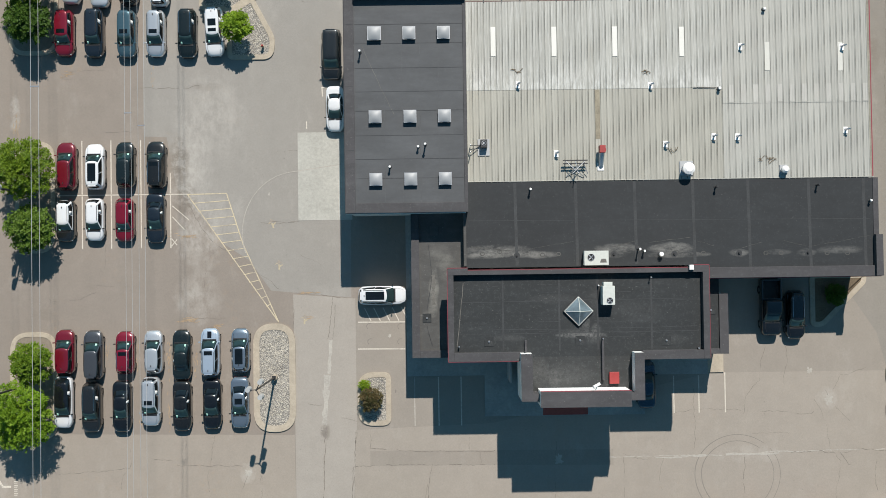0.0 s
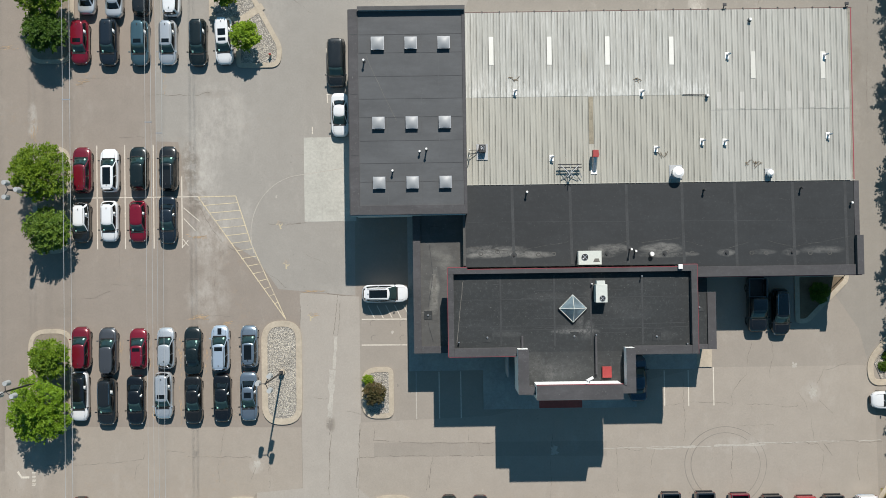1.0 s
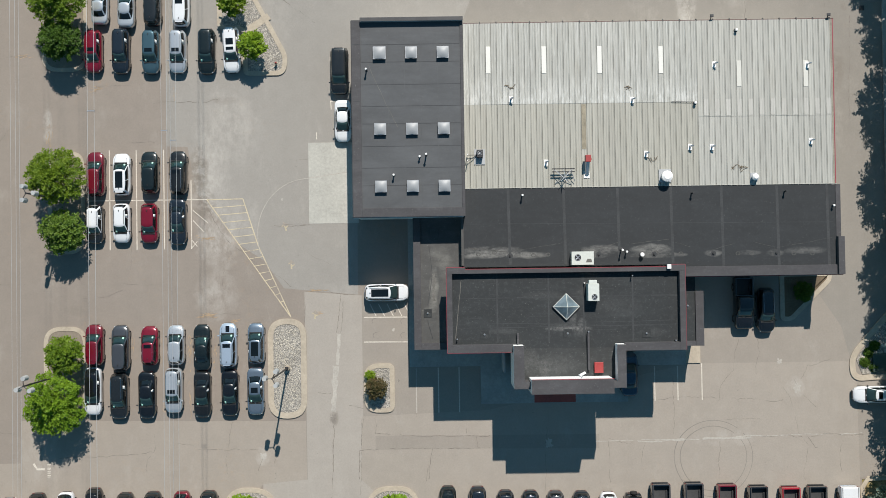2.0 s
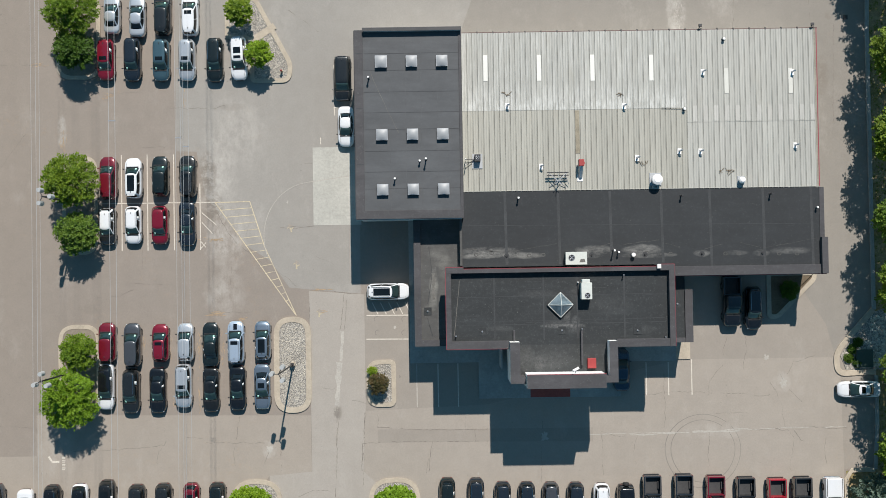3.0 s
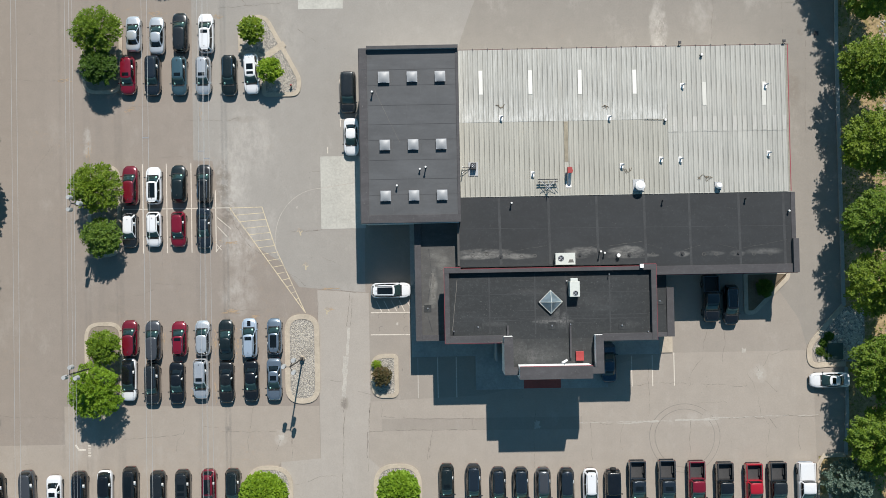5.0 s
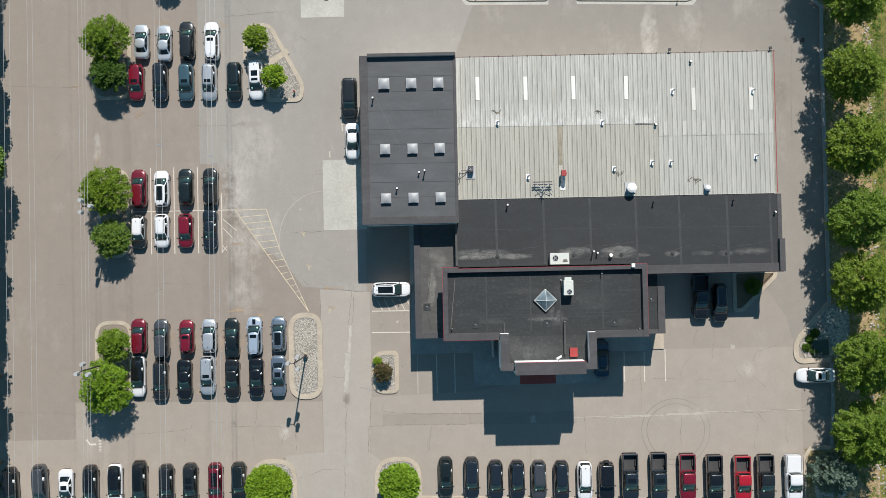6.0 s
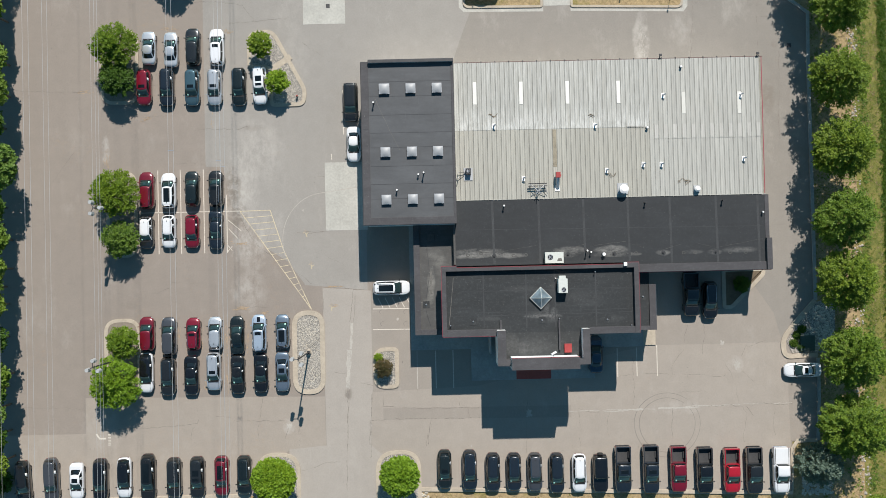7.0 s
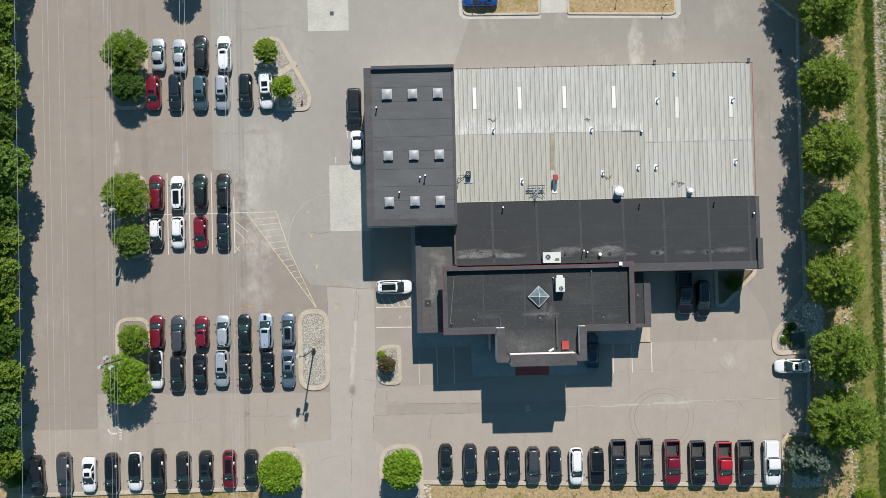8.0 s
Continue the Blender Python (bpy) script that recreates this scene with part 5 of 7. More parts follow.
ob = thing("rooftop_unit", "long pale rooftop air conditioner with one fan", "air conditioner", "rooftop air conditioners", at=(13.47, 0.25, BZ))
part("cabinet", boxed(-1.1, 1.1, -0.62, 0.68, 0.12, 0.95, bevel=0.03), "hvac", ob)
part("skid", boxed(-1.05, 1.05, -0.58, 0.62, 0, 0.12), "metal_dark", ob)
part("lid", boxed(-1.12, 1.12, -0.64, 0.70, 0.95, 0.98, bevel=0.01), "hvac", ob)
part("rust_plate", prism(bmesh.new(), [(0.3, -0.4), (0.95, -0.4), (0.85, -0.05), (0.45, -0.05)], 0.98, 0.985), "dust", ob, "stained beige patch")
fan_guard(ob, -0.5, 0.1, 0.985, 0.32)
part("conduit", cyl(bmesh.new(), (0.0, 0.68, 0.2), (0.0, 0.95, 0.05), 0.04), "metal_dark", ob)
ob = thing("rooftop_unit", "tall pale rooftop air conditioner with one fan", "air conditioner", "rooftop air conditioners", at=(14.12, -3.00, CZ))
part("cabinet", boxed(-0.55, 0.55, -0.95, 0.75, 0.1, 1.2, bevel=0.03), "hvac", ob)
part("intake_hood", boxed(-0.45, 0.35, 0.75, 1.1, 0.5, 1.15, bevel=0.03), "hvac", ob)
part("skid", boxed(-0.5, 0.5, -0.9, 0.7, 0, 0.1), "metal_dark", ob)
fan_guard(ob, 0.08, -0.55, 1.205, 0.27)
part("conduit", cyl(bmesh.new(), (-0.75, 0.8, 0.05), (-0.75, -0.5, 0.05), 0.05), "metal_dark", ob)
part("conduit", cyl(bmesh.new(), (-0.75, 0.8, 0.05), (-0.75, 0.8, 0.4), 0.06), "pvc", ob)
ob = thing("condenser_unit", "small condenser on a pad with pipes to the wall", "air conditioner", "rooftop air conditioners", at=(3.25, 10.95, roof_z(11)))
part("pad", boxed(-0.55, 0.55, -0.95, 0.6, 0.01, 0.10), "wall_grey", ob)
part("cabinet", boxed(-0.30, 0.32, -0.28, 0.50, 0.08, 0.75, bevel=0.03), "metal_dark", ob)
fan_guard(ob, 0.0, 0.14, 0.755, 0.22)
for y in (-0.1, -0.75):
    part("pipe", cyl(bmesh.new(), (-0.3, 0.0, 0.25), (-1.25, y + 0.1, 0.35), 0.035), "metal_dark", ob)
    part("elbow", cyl(bmesh.new(), (-1.25, y + 0.1, 0.2), (-1.25, y + 0.1, 1.0), 0.05), "pvc", ob)

# glass pyramid
ob = thing("pyramid_skylight", "glass pyramid skylight with white bars", "skylight", at=(11.54, -4.52, CZ), turn=45)
q = 0.92
part("curb", ring_prism(bmesh.new(), rect(-q - 0.06, q + 0.06, -q - 0.06, q + 0.06), rect(-q + 0.06, q - 0.06, -q + 0.06, q - 0.06), 0, 0.25), "metal_dark", ob)
corners = [Vector(v) for v in ((-q, -q, 0.25), (q, -q, 0.25), (q, q, 0.25), (-q, q, 0.25))]
apex = Vector((0, 0, 1.0))
for k in range(4):
    bm = bmesh.new()
    bm.faces.new([bm.verts.new(p) for p in (corners[k], corners[(k + 1) % 4], apex)])
    bmesh.ops.solidify(bm, geom=bm.faces[:], thickness=0.02)
    part("pane", bm, "skyglass", ob)
    part("bar", cyl(bmesh.new(), corners[k], apex, 0.03, 0.03, 6), "hvac", ob)
    part("bar", cyl(bmesh.new(), corners[k], corners[(k + 1) % 4], 0.032, 0.032, 6), "hvac", ob)
ob = thing("floodlight", "small pale floodlight on the sign wall", "floodlight", at=(12.55, -11.2, 10.25))
part("bracket", cyl(bmesh.new(), (0, -0.1, 0), (0.1, 0.2, 0.15), 0.04), "galv", ob)
part("head", boxed(-0.1, 0.55, 0.12, 0.36, 0.10, 0.28, bevel=0.04), "pvc", ob).matrix_basis = pose(0, 0, 0, 0, 0, 28)
part("visor", boxed(-0.16, -0.08, 0.10, 0.38, 0.08, 0.30, bevel=0.02), "galv", ob).matrix_basis = pose(0, 0, 0, 0, 0, 28)
ob = thing("roof_hatch", "small square pale box on the parapet", "roof box", at=(21.69, -0.68, PZ))
part("box", boxed(-0.2, 0.2, -0.22, 0.22, 0, 0.25, bevel=0.02), "pvc", ob)
for x, y in ((27.14, 24.58), (39.13, 24.53)):
    ob = thing("eave_lamp", "small dark lamp bracket at the eave", "lamp", "eave lamps", at=(x, y, MZN))
    part("arm", cyl(bmesh.new(), (0, -0.2, -0.05), (0.1, 0.35, 0.3), 0.05), "metal_dark", ob)
    part("head", boxed(-0.05, 0.3, 0.2, 0.5, 0.22, 0.38, bevel=0.03), "metal_dark", ob)

# ---- cars ----
KINDS = {
    # windscreen foot, windscreen top, roof end, rear glass foot; belt, bonnet, nose, tail heights
    "sedan": (0.745, 0.555, 0.30, 0.145, 0.93, 0.92, 0.68, 0.98),
    "suv": (0.765, 0.60, 0.065, 0.018, 1.06, 1.03, 0.78, 1.06),
    "hatch": (0.765, 0.595, 0.11, 0.025, 1.00, 0.97, 0.72, 1.02),
    "van": (0.81, 0.64, 0.05, 0.015, 1.05, 1.04, 0.76, 1.05),
    "jeep": (0.645, 0.60, 0.05, 0.03, 1.15, 1.14, 1.05, 1.12),
    "pickup": (0.77, 0.60, 0.375, 0.352, 1.24, 1.24, 1.02, 1.28),
}


def lerp_table(v, table):
    for (a, x), (b, y) in zip(table, table[1:]):
        if v <= b:
            return x + (y - x) * (v - a) / max(1e-6, b - a)
    return table[-1][1]


def car(name, x, y, turn, paint, kind="suv", length=4.6, width=1.86, height=1.68, label="", roof="", sunroof=0, rails="", sticker=True, group="parked cars", cover=False, stripe=False):
    ob = thing(name, label, "pickup truck" if kind == "pickup" else "car", group, at=(x, y, 0), turn=turn)
    fb, ft, rt, rb, belt, hood, nose, tail = KINDS[kind]
    paint = "car_" + paint
    L, w = length, width / 2
    wr = 0.41 if kind in ("pickup", "jeep") else 0.35

    def yy(v):
        return (v - 0.5) * L

    # lower body, lofted from tail to nose
    start = 0.36 if kind == "pickup" else 0.0
    tops = [(0, tail - 0.30), (0.012, tail - 0.12), (0.05, tail), (rb, max(tail, belt)), (fb - 0.03, belt), (fb + 0.02, hood), (0.93, hood - (hood - nose) * 0.45), (0.985, nose), (1.0, nose - 0.16)]
    if kind == "pickup":
        tops = [(0, tail), (fb, belt), (fb + 0.02, hood), (0.94, hood - (hood - nose) * 0.5), (0.985, nose), (1.0, nose - 0.2)]
    stations = [v for v in (0, 0.006, 0.02, 0.05, 0.10, 0.2, 0.33, 0.45, 0.58, 0.68, 0.75, 0.82, 0.88, 0.93, 0.965, 0.985, 0.996, 1.0) if v >= start]
    if start:
        stations.insert(0, start)
    boxy = 0.5 if kind in ("jeep", "pickup", "van") else 1.0
    bm, rows = bmesh.new(), []
    for v in stations:
        f = 1.0
        if v > 0.82:
            f -= 0.50 * boxy * ((v - 0.82) / 0.18) ** 2.5
        if v < 0.15 and not start:
            f -= 0.42 * boxy * ((0.15 - v) / 0.15) ** 2.6
        zt, zb = lerp_table(v, tops), 0.24 + (0.14 if v in (0, 1.0) else 0)
        half = [(0.90, zb), (0.99, zb + 0.14), (1.0, zb + (zt - zb) * 0.55), (0.985, zt - 0.14), (0.945, zt - 0.04), (0.86, zt), (0.45, zt + 0.03), (0.0, zt + 0.04)]
        ring = [(w * f * a, b) for a, b in half] + [(-w * f * a, b) for a, b in half[-2::-1]]
        rows.append([bm.verts.new((a, yy(v), b)) for a, b in ring])
    for a, b in zip(rows, rows[1:]):
        for k in range(len(a) - 1):
            bm.faces.new((a[k], a[k + 1], b[k + 1], b[k]))
    bm.faces.new(rows[0]), bm.faces.new(rows[-1][::-1])
    body = part("body", bm, paint, ob, "", True)
    # cabin: a shell whose front, sides and rear are all slightly bowed
    slope = {"suv": 0.70, "hatch": 0.69, "sedan": 0.66, "van": 0.74, "pickup": 0.76, "jeep": 0.82}[kind]
    zb, zr = belt - 0.02, height - 0.075
    wl, wh = w * 0.93, w * slope
    bow_f, bow_r = (0.07, 0.04) if boxy < 1 else (0.16, 0.12)
    taper = 0.95 if boxy < 1 else 0.86

    def shell(edge, s, h, out=0.0, inner=0.0):
        """A point on the cabin: edge f, r (front, rear; s from -1 to 1) or a side -1, 1 (s from rear 0 to front 1); h from belt to roof."""
        hw = wl + (wh - wl) * h ** 0.85 - inner
        y1, y0 = yy(fb + (ft - fb) * h) - inner, yy(rb + (rt - rb) * h) + inner
        z = zb + (zr - zb) * h
        if edge in ("f", "r"):
            bend = abs(s) ** 2.4
            if edge == "f":
                return Vector((s * hw * 0.95, y1 - bow_f * bend + out, z + out * 0.8))
            return Vector((s * hw * taper, y0 + bow_r * bend - out, z + out * 0.5))
        barrel = 1 - (1 - 0.95) * max(0, (s - 0.6) / 0.4) ** 2 - (1 - taper) * max(0, (0.4 - s) / 0.4) ** 2
        return Vector((edge * (hw * barrel + out), y0 + bow_r + (y1 - bow_f - y0 - bow_r) * s, z + out * 0.3))

    def ring_at(h, inner=0.0, lift=0.0):
        us = [-1, -0.75, -0.5, -0.25, 0, 0.25, 0.5, 0.75]
        pts = [shell("f", u, h, 0, inner) for u in us] + [shell(1, 1 - k / 8, h, 0, inner) for k in range(8)]
        pts += [shell("r", -u, h, 0, inner) for u in us] + [shell(-1, k / 8, h, 0, inner) for k in range(8)]
        return [p + Vector((0, 0, lift)) for p in pts]

    bm = bmesh.new()
    rings = [[bm.verts.new(p) for p in ring] for ring in (ring_at(0), ring_at(0.5), ring_at(0.92), ring_at(1.0), ring_at(1.0, 0.07, 0.035), ring_at(1.0, 0.2, 0.06), ring_at(1.0, 0.4, 0.073))]
    n = len(rings[0])
    for a, b in zip(rings, rings[1:]):
        for k in range(n):
            bm.faces.new((a[k], a[(k + 1) % n], b[(k + 1) % n], b[k]))
    bm.faces.new(rings[-1])
    part("cabin", bm, "car_" + roof if roof else paint, ob, (roof.replace("_", " ") + " roof") if roof else "", True)

    def pane(pname, edge, s0, s1, h0, h1, material="glass", out=0.012, parent=ob, label="", s0t=None, s1t=None, cols=6):
        """A curved pane on the cabin shell with a turned-in rim."""
        bm = bmesh.new()
        a0, a1 = (s0 if s0t is None else s0t), (s1 if s1t is None else s1t)
        grid = []
        for r in range(4):
            h = h0 + (h1 - h0) * r / 3
            l, m = s0 + (a0 - s0) * r / 3, s1 + (a1 - s1) * r / 3
            grid.append([bm.verts.new(shell(edge, l + (m - l) * c / cols, h, out)) for c in range(cols + 1)])
        for r in range(3):
            for c in range(cols):
                bm.faces.new((grid[r][c], grid[r][c + 1], grid[r + 1][c + 1], grid[r + 1][c]))
        rim = bmesh.ops.extrude_edge_only(bm, edges=[e for e in bm.edges if e.is_boundary])["geom"]
        for vtx in rim:
            if isinstance(vtx, bmesh.types.BMVert):
                vtx.co += Vector((0, 0, -out - 0.006)) if edge in ("f", "r") else Vector((-edge * (out + 0.006), 0, 0))
        return part(pname, bm, material, parent, label, True)

    screen = pane("windscreen", "f", -0.95, 0.95, 0.02, 0.97, "screen", 0.014)
    pane("rear_window", "r", -0.9, 0.9, 0.10, 0.95, "glass", 0.012)
    if sticker:
        pane("window_tag", "f", 0.46, 0.68, 0.12, 0.36, "tag", 0.022, screen, "pale tag behind the glass", cols=2)
    for s in (-1, 1):
        b = 0.50 if kind != "pickup" else 0.48
        pane("side_window", s, b + 0.015, 0.985, 0.12, 0.94, s1t=0.93)
        win = pane("side_window", s, 0.05, b - 0.015, 0.12, 0.94, s0t=0.08)
        if s < 0 and sticker:
            pane("price_sheet", s, b - 0.16, b - 0.03, 0.25, 0.85, "paper", 0.02, win, "white price sheet in the window", cols=2)
        # mirrors and door handles
        x0, x1 = sorted((s * (w - 0.04), s * (w + 0.15)))
        mirror = boxed(x0, x1, yy(fb) - 0.27, yy(fb) - 0.15, belt - 0.04, belt + 0.11, bevel=0.03)
        part("mirror", mirror, paint if kind in ("suv", "van") and "white" not in paint else "plastic", ob)
        part("headlight", boxed(min(s * w * 0.46, s * w * 0.74), max(s * w * 0.46, s * w * 0.74), yy(0.952), yy(0.978), nose - 0.16, nose - 0.005, bevel=0.02), "lamp_clear", ob)
        if kind == "pickup":
            x0, x1 = sorted((s * w * 0.86, s * w * 0.985))
            part("tail_light", boxed(x0, x1, yy(0.005) - 0.015, yy(0.012), 0.75, 1.10, bevel=0.01), "lamp_red", ob)
        else:
            part("tail_light", boxed(min(s * w * 0.38, s * w * 0.62), max(s * w * 0.38, s * w * 0.62), yy(0) - 0.01, yy(0.02), tail - 0.52, tail - 0.34, bevel=0.01), "lamp_red", ob)
        for v in (0.19, 0.80):
            bmw = cyl(bmesh.new(), (s * (w - 0.25), yy(v), wr), (s * (w - 0.012), yy(v), wr), wr, wr, 18)
            wheel = part("wheel", bmw, "tyre", ob)
            part("rim", cyl(bmesh.new(), (s * (w - 0.02), yy(v), wr), (s * (w - 0.004), yy(v), wr), 0.24, 0.21, 14), "rim", wheel)
        if rails:
            a, b = (s * wh * 0.84, yy(rt) + 0.25, height + 0.03), (s * wh * 0.84, yy(ft) - 0.30, height + 0.03)
            part("roof_rail", cyl(bmesh.new(), a, b, 0.022, 0.022, 6), rails, ob)
    for s in (-1, 1):
        part("bonnet_gap", ribbon(bmesh.new(), [(s * w * 0.70, yy(fb) + 0.05), (s * w * 0.71, yy(0.86)), (s * w * 0.60, yy(0.935))], 0.016, hood + 0.018, 0.01), "plastic", ob)
    part("grille", boxed(-w * 0.40, w * 0.40, yy(0.992), yy(1.0) + 0.004, 0.42, nose - 0.12, bevel=0.015), "plastic", ob)
    part("bumper", boxed(-w * 0.46, w * 0.46, yy(0.975), yy(1.0) + 0.012, 0.26, 0.42, bevel=0.03), "plastic", ob)
    if kind != "pickup":
        part("bumper", boxed(-w * 0.50, w * 0.50, yy(0) - 0.012, yy(0.02), 0.30, 0.55, bevel=0.03), "plastic", ob)
    # sunroofs: 1 front pane, 2 front and long rear pane, 3 one long panorama
    cuts = {0: (), 1: ((ft - 0.055, ft - 0.14),), 2: ((ft - 0.055, ft - 0.12), (ft - 0.17, ft - 0.31)), 3: ((ft - 0.045, rt + 0.10),), 4: ((ft - 0.045, rt + 0.02),)}[sunroof]
    for v1, v0 in cuts:
        part("sunroof", boxed(-wh * 0.62, wh * 0.62, yy(v0), yy(v1), height - 0.02, height + 0.012, bevel=0.008), "glass", ob, "dark glass sunroof")
    if stripe:
        part("bonnet_panel", boxed(-w * 0.22, w * 0.22, yy(fb) + 0.18, yy(0.94), hood - 0.2, hood + 0.052, bevel=0.01), "car_black", ob, "black bonnet stripe")
    if kind in ("suv", "hatch", "van"):
        part("antenna", boxed(-0.03, 0.03, yy(rt) + 0.28, yy(rt) + 0.44, height - 0.01, height + 0.05, bevel=0.008), "plastic", ob)
        part("spoiler", boxed(-wh * 0.62, wh * 0.62, yy(rt) - 0.06, yy(rt) + 0.10, zr - 0.03, zr + 0.02, bevel=0.012), "car_" + roof if roof else paint, ob)
    if kind in ("suv", "hatch", "sedan", "van", "pickup"):
        cowl = part("cowl", boxed(-w * 0.74, w * 0.74, yy(fb) - 0.10, yy(fb) + 0.07, belt - 0.1, belt + 0.033, bevel=0.012), "plastic", ob)
        for x0, x1 in ((-0.62, -0.02), (0.0, 0.56)):
            part("wiper", cyl(bmesh.new(), (w * x0, yy(fb) - 0.06, belt + 0.06), (w * x1, yy(fb) + 0.01, belt + 0.045), 0.012, 0.012, 6), "plastic", cowl)
    if kind == "jeep":
        part("spare_wheel", cyl(bmesh.new(), (0, yy(0) - 0.22, 0.95), (0, yy(0), 0.95), 0.36, 0.36, 18), "tyre", ob)
    if kind == "pickup":
        yb0, yb1, zt = yy(0.005), yy(0.352), tail
        part("bed_floor", boxed(-w * 0.9, w * 0.9, yb0 + 0.05, yb1, 0.45, 0.62), "bedliner", ob)
        for s in (-1, 1):
            x0, x1 = sorted((s * w * 0.98, s * w * 0.82))
            part("bed_side", boxed(x0, x1, yb0, yb1 + 0.06, 0.34, zt, bevel=0.05), paint, ob)
            x0, x1 = sorted((s * w * 0.875, s * w * 0.805))
            part("rail_cap", boxed(x0, x1, yb0 + 0.02, yb1, zt - 0.02, zt + 0.025, bevel=0.008), "bedliner", ob)
            x0, x1 = sorted((s * w * 0.83, s * w * 0.62))
            part("wheel_arch", boxed(x0, x1, yy(0.19) - 0.42, yy(0.19) + 0.42, 0.6, 0.84, bevel=0.05), "bedliner", ob)
        if cover:
            part("bed_cover", boxed(-w * 0.87, w * 0.87, yb0 + 0.06, yb1 - 0.02, zt - 0.06, zt + 0.025, bevel=0.03), paint, ob, "hard bed cover")
        part("tailgate", boxed(-w * 0.86, w * 0.86, yb0 - 0.02, yb0 + 0.13, 0.50, zt - 0.01, bevel=0.04), paint, ob)
        part("bulkhead", boxed(-w * 0.86, w * 0.86, yb1 - 0.08, yb1 + 0.06, 0.4, zt, bevel=0.03), paint, ob)
        part("bumper", boxed(-w * 0.86, w * 0.86, yb0 - 0.11, yb0 - 0.02, 0.42, 0.60, bevel=0.03), "plastic" if paint != "car_white" else "chrome", ob)
    return ob


car("car", -38.05, 23.41, 180, "red", "suv", 4.59, 1.84, 1.70, "compact red crossover parked nose out", sunroof=1)
car("car", -35.09, 23.39, 180, "navy", "suv", 4.88, 1.84, 1.70, "dark navy crossover with a panoramic roof", sunroof=0, rails="plastic")
car("car", -31.84, 23.27, 180, "teal", "suv", 4.71, 1.84, 1.70, "grey-teal crossover parked nose out", sunroof=1)
car("car", -28.95, 23.25, 180, "silver", "suv", 4.65, 1.84, 1.70, "silver crossover with a panoramic glass roof", sunroof=1, rails="plastic")
car("car", -25.83, 23.23, 180, "green_black", "suv", 4.93, 1.84, 1.70, "black crossover with bright roof rails", rails="chrome")
car("car", -23.13, 23.36, 182, "white", "suv", 4.93, 1.84, 1.70, "white crossover with two glass roof panes", sunroof=2)
car("car", -37.34, 28.49, 0, "silver", "sedan", 4.36, 1.80, 1.46, "silver four-door sedan parked nose in")
car("car", -34.50, 28.23, 0, "silver", "sedan", 4.59, 1.80, 1.46, "pale silver four-door sedan parked nose in")
car("car", -31.65, 28.51, 0, "dark_grey", "suv", 4.82, 1.84, 1.70, "dark grey crossover parked nose in")
car("car", -28.55, 28.36, 0, "white", "suv", 4.82, 1.84, 1.70, "white crossover with a sunroof", sunroof=1)
car("car", -37.91, 10.11, 0, "maroon", "suv", 4.79, 1.84, 1.70, "dark red crossover with roof rails", rails="chrome")
car("car", -35.09, 10.04, 0, "white", "suv", 4.52, 1.84, 1.70, "white crossover with a long glass roof", sunroof=3)
car("car", -32.09, 10.20, 0, "green_black", "hatch", 4.57, 1.79, 1.60, "black crossover with a sloping tail")
car("car", -29.01, 10.15, 0, "brown_grey", "suv", 4.68, 1.84, 1.70, "dark brown-grey crossover with bright roof rails", sunroof=1, rails="chrome")
car("car", -38.06, 4.72, 180, "dark_grey", "hatch", 4.20, 1.79, 1.60, "dark small crossover with a white roof", roof="white", rails="plastic")
car("car", -35.16, 4.79, 180, "white", "hatch", 4.23, 1.79, 1.60, "small white crossover with dark windows", rails="plastic")
car("car", -32.19, 4.73, 180, "red", "hatch", 4.28, 1.79, 1.60, "red small crossover parked nose out")
car("car", -29.13, 4.86, 180, "navy", "sedan", 4.95, 1.80, 1.46, "dark blue-grey sedan parked nose out")
car("car", -38.19, -8.27, 0, "maroon", "suv", 4.37, 1.84, 1.70, "dark red crossover parked nose in")
car("car", -35.39, -8.62, 0, "grey", "suv", 4.87, 1.84, 1.70, "large graphite grey crossover")
car("car", -32.26, -8.44, 0, "red", "hatch", 4.21, 1.79, 1.60, "red small crossover with a sunroof", sunroof=1, rails="chrome")
car("car", -29.45, -8.39, 0, "silver", "hatch", 4.26, 1.79, 1.60, "silver small crossover parked nose in")
car("car", -26.66, -8.71, 0, "green_black", "sedan", 4.93, 1.80, 1.46, "black-green saloon with a long cabin")
car("car", -23.83, -8.50, 0, "pale_blue", "suv", 4.76, 1.84, 1.70, "pale silver crossover with a black bonnet stripe", sunroof=1, rails="plastic", stripe=True)
car("car", -20.84, -8.35, 0, "steel", "hatch", 4.37, 1.79, 1.60, "pale steel-blue crossover with a glass roof", sunroof=3)
car("car", -38.39, -13.22, 180, "white", "hatch", 5.14, 1.80, 1.46, "white sedan with a black roof", roof="black")
car("car", -35.59, -13.76, 180, "dark_grey", "suv", 4.92, 1.84, 1.70, "dark grey crossover with bright roof rails", rails="chrome")
car("car", -32.62, -13.72, 180, "black", "sedan", 5.08, 1.80, 1.46, "black sedan parked nose out")
car("car", -29.73, -13.26, 180, "silver", "suv", 4.86, 1.84, 1.70, "silver crossover with roof rails", sunroof=1, rails="chrome")
car("car", -26.68, -13.75, 180, "brown_grey", "sedan", 4.98, 1.80, 1.46, "dark grey sedan parked nose out")
car("car", -23.71, -13.62, 180, "black", "sedan", 4.97, 1.80, 1.46, "glossy black sedan parked nose out")
car("car", -20.95, -13.50, 180, "steel", "sedan", 5.09, 1.80, 1.46, "steel-blue sedan with a glass roof", sunroof=3)
car("car", -11.50, 20.91, 180, "dark_grey", "van", 4.98, 1.95, 1.76, "dark grey minivan beside the building", sticker=False)
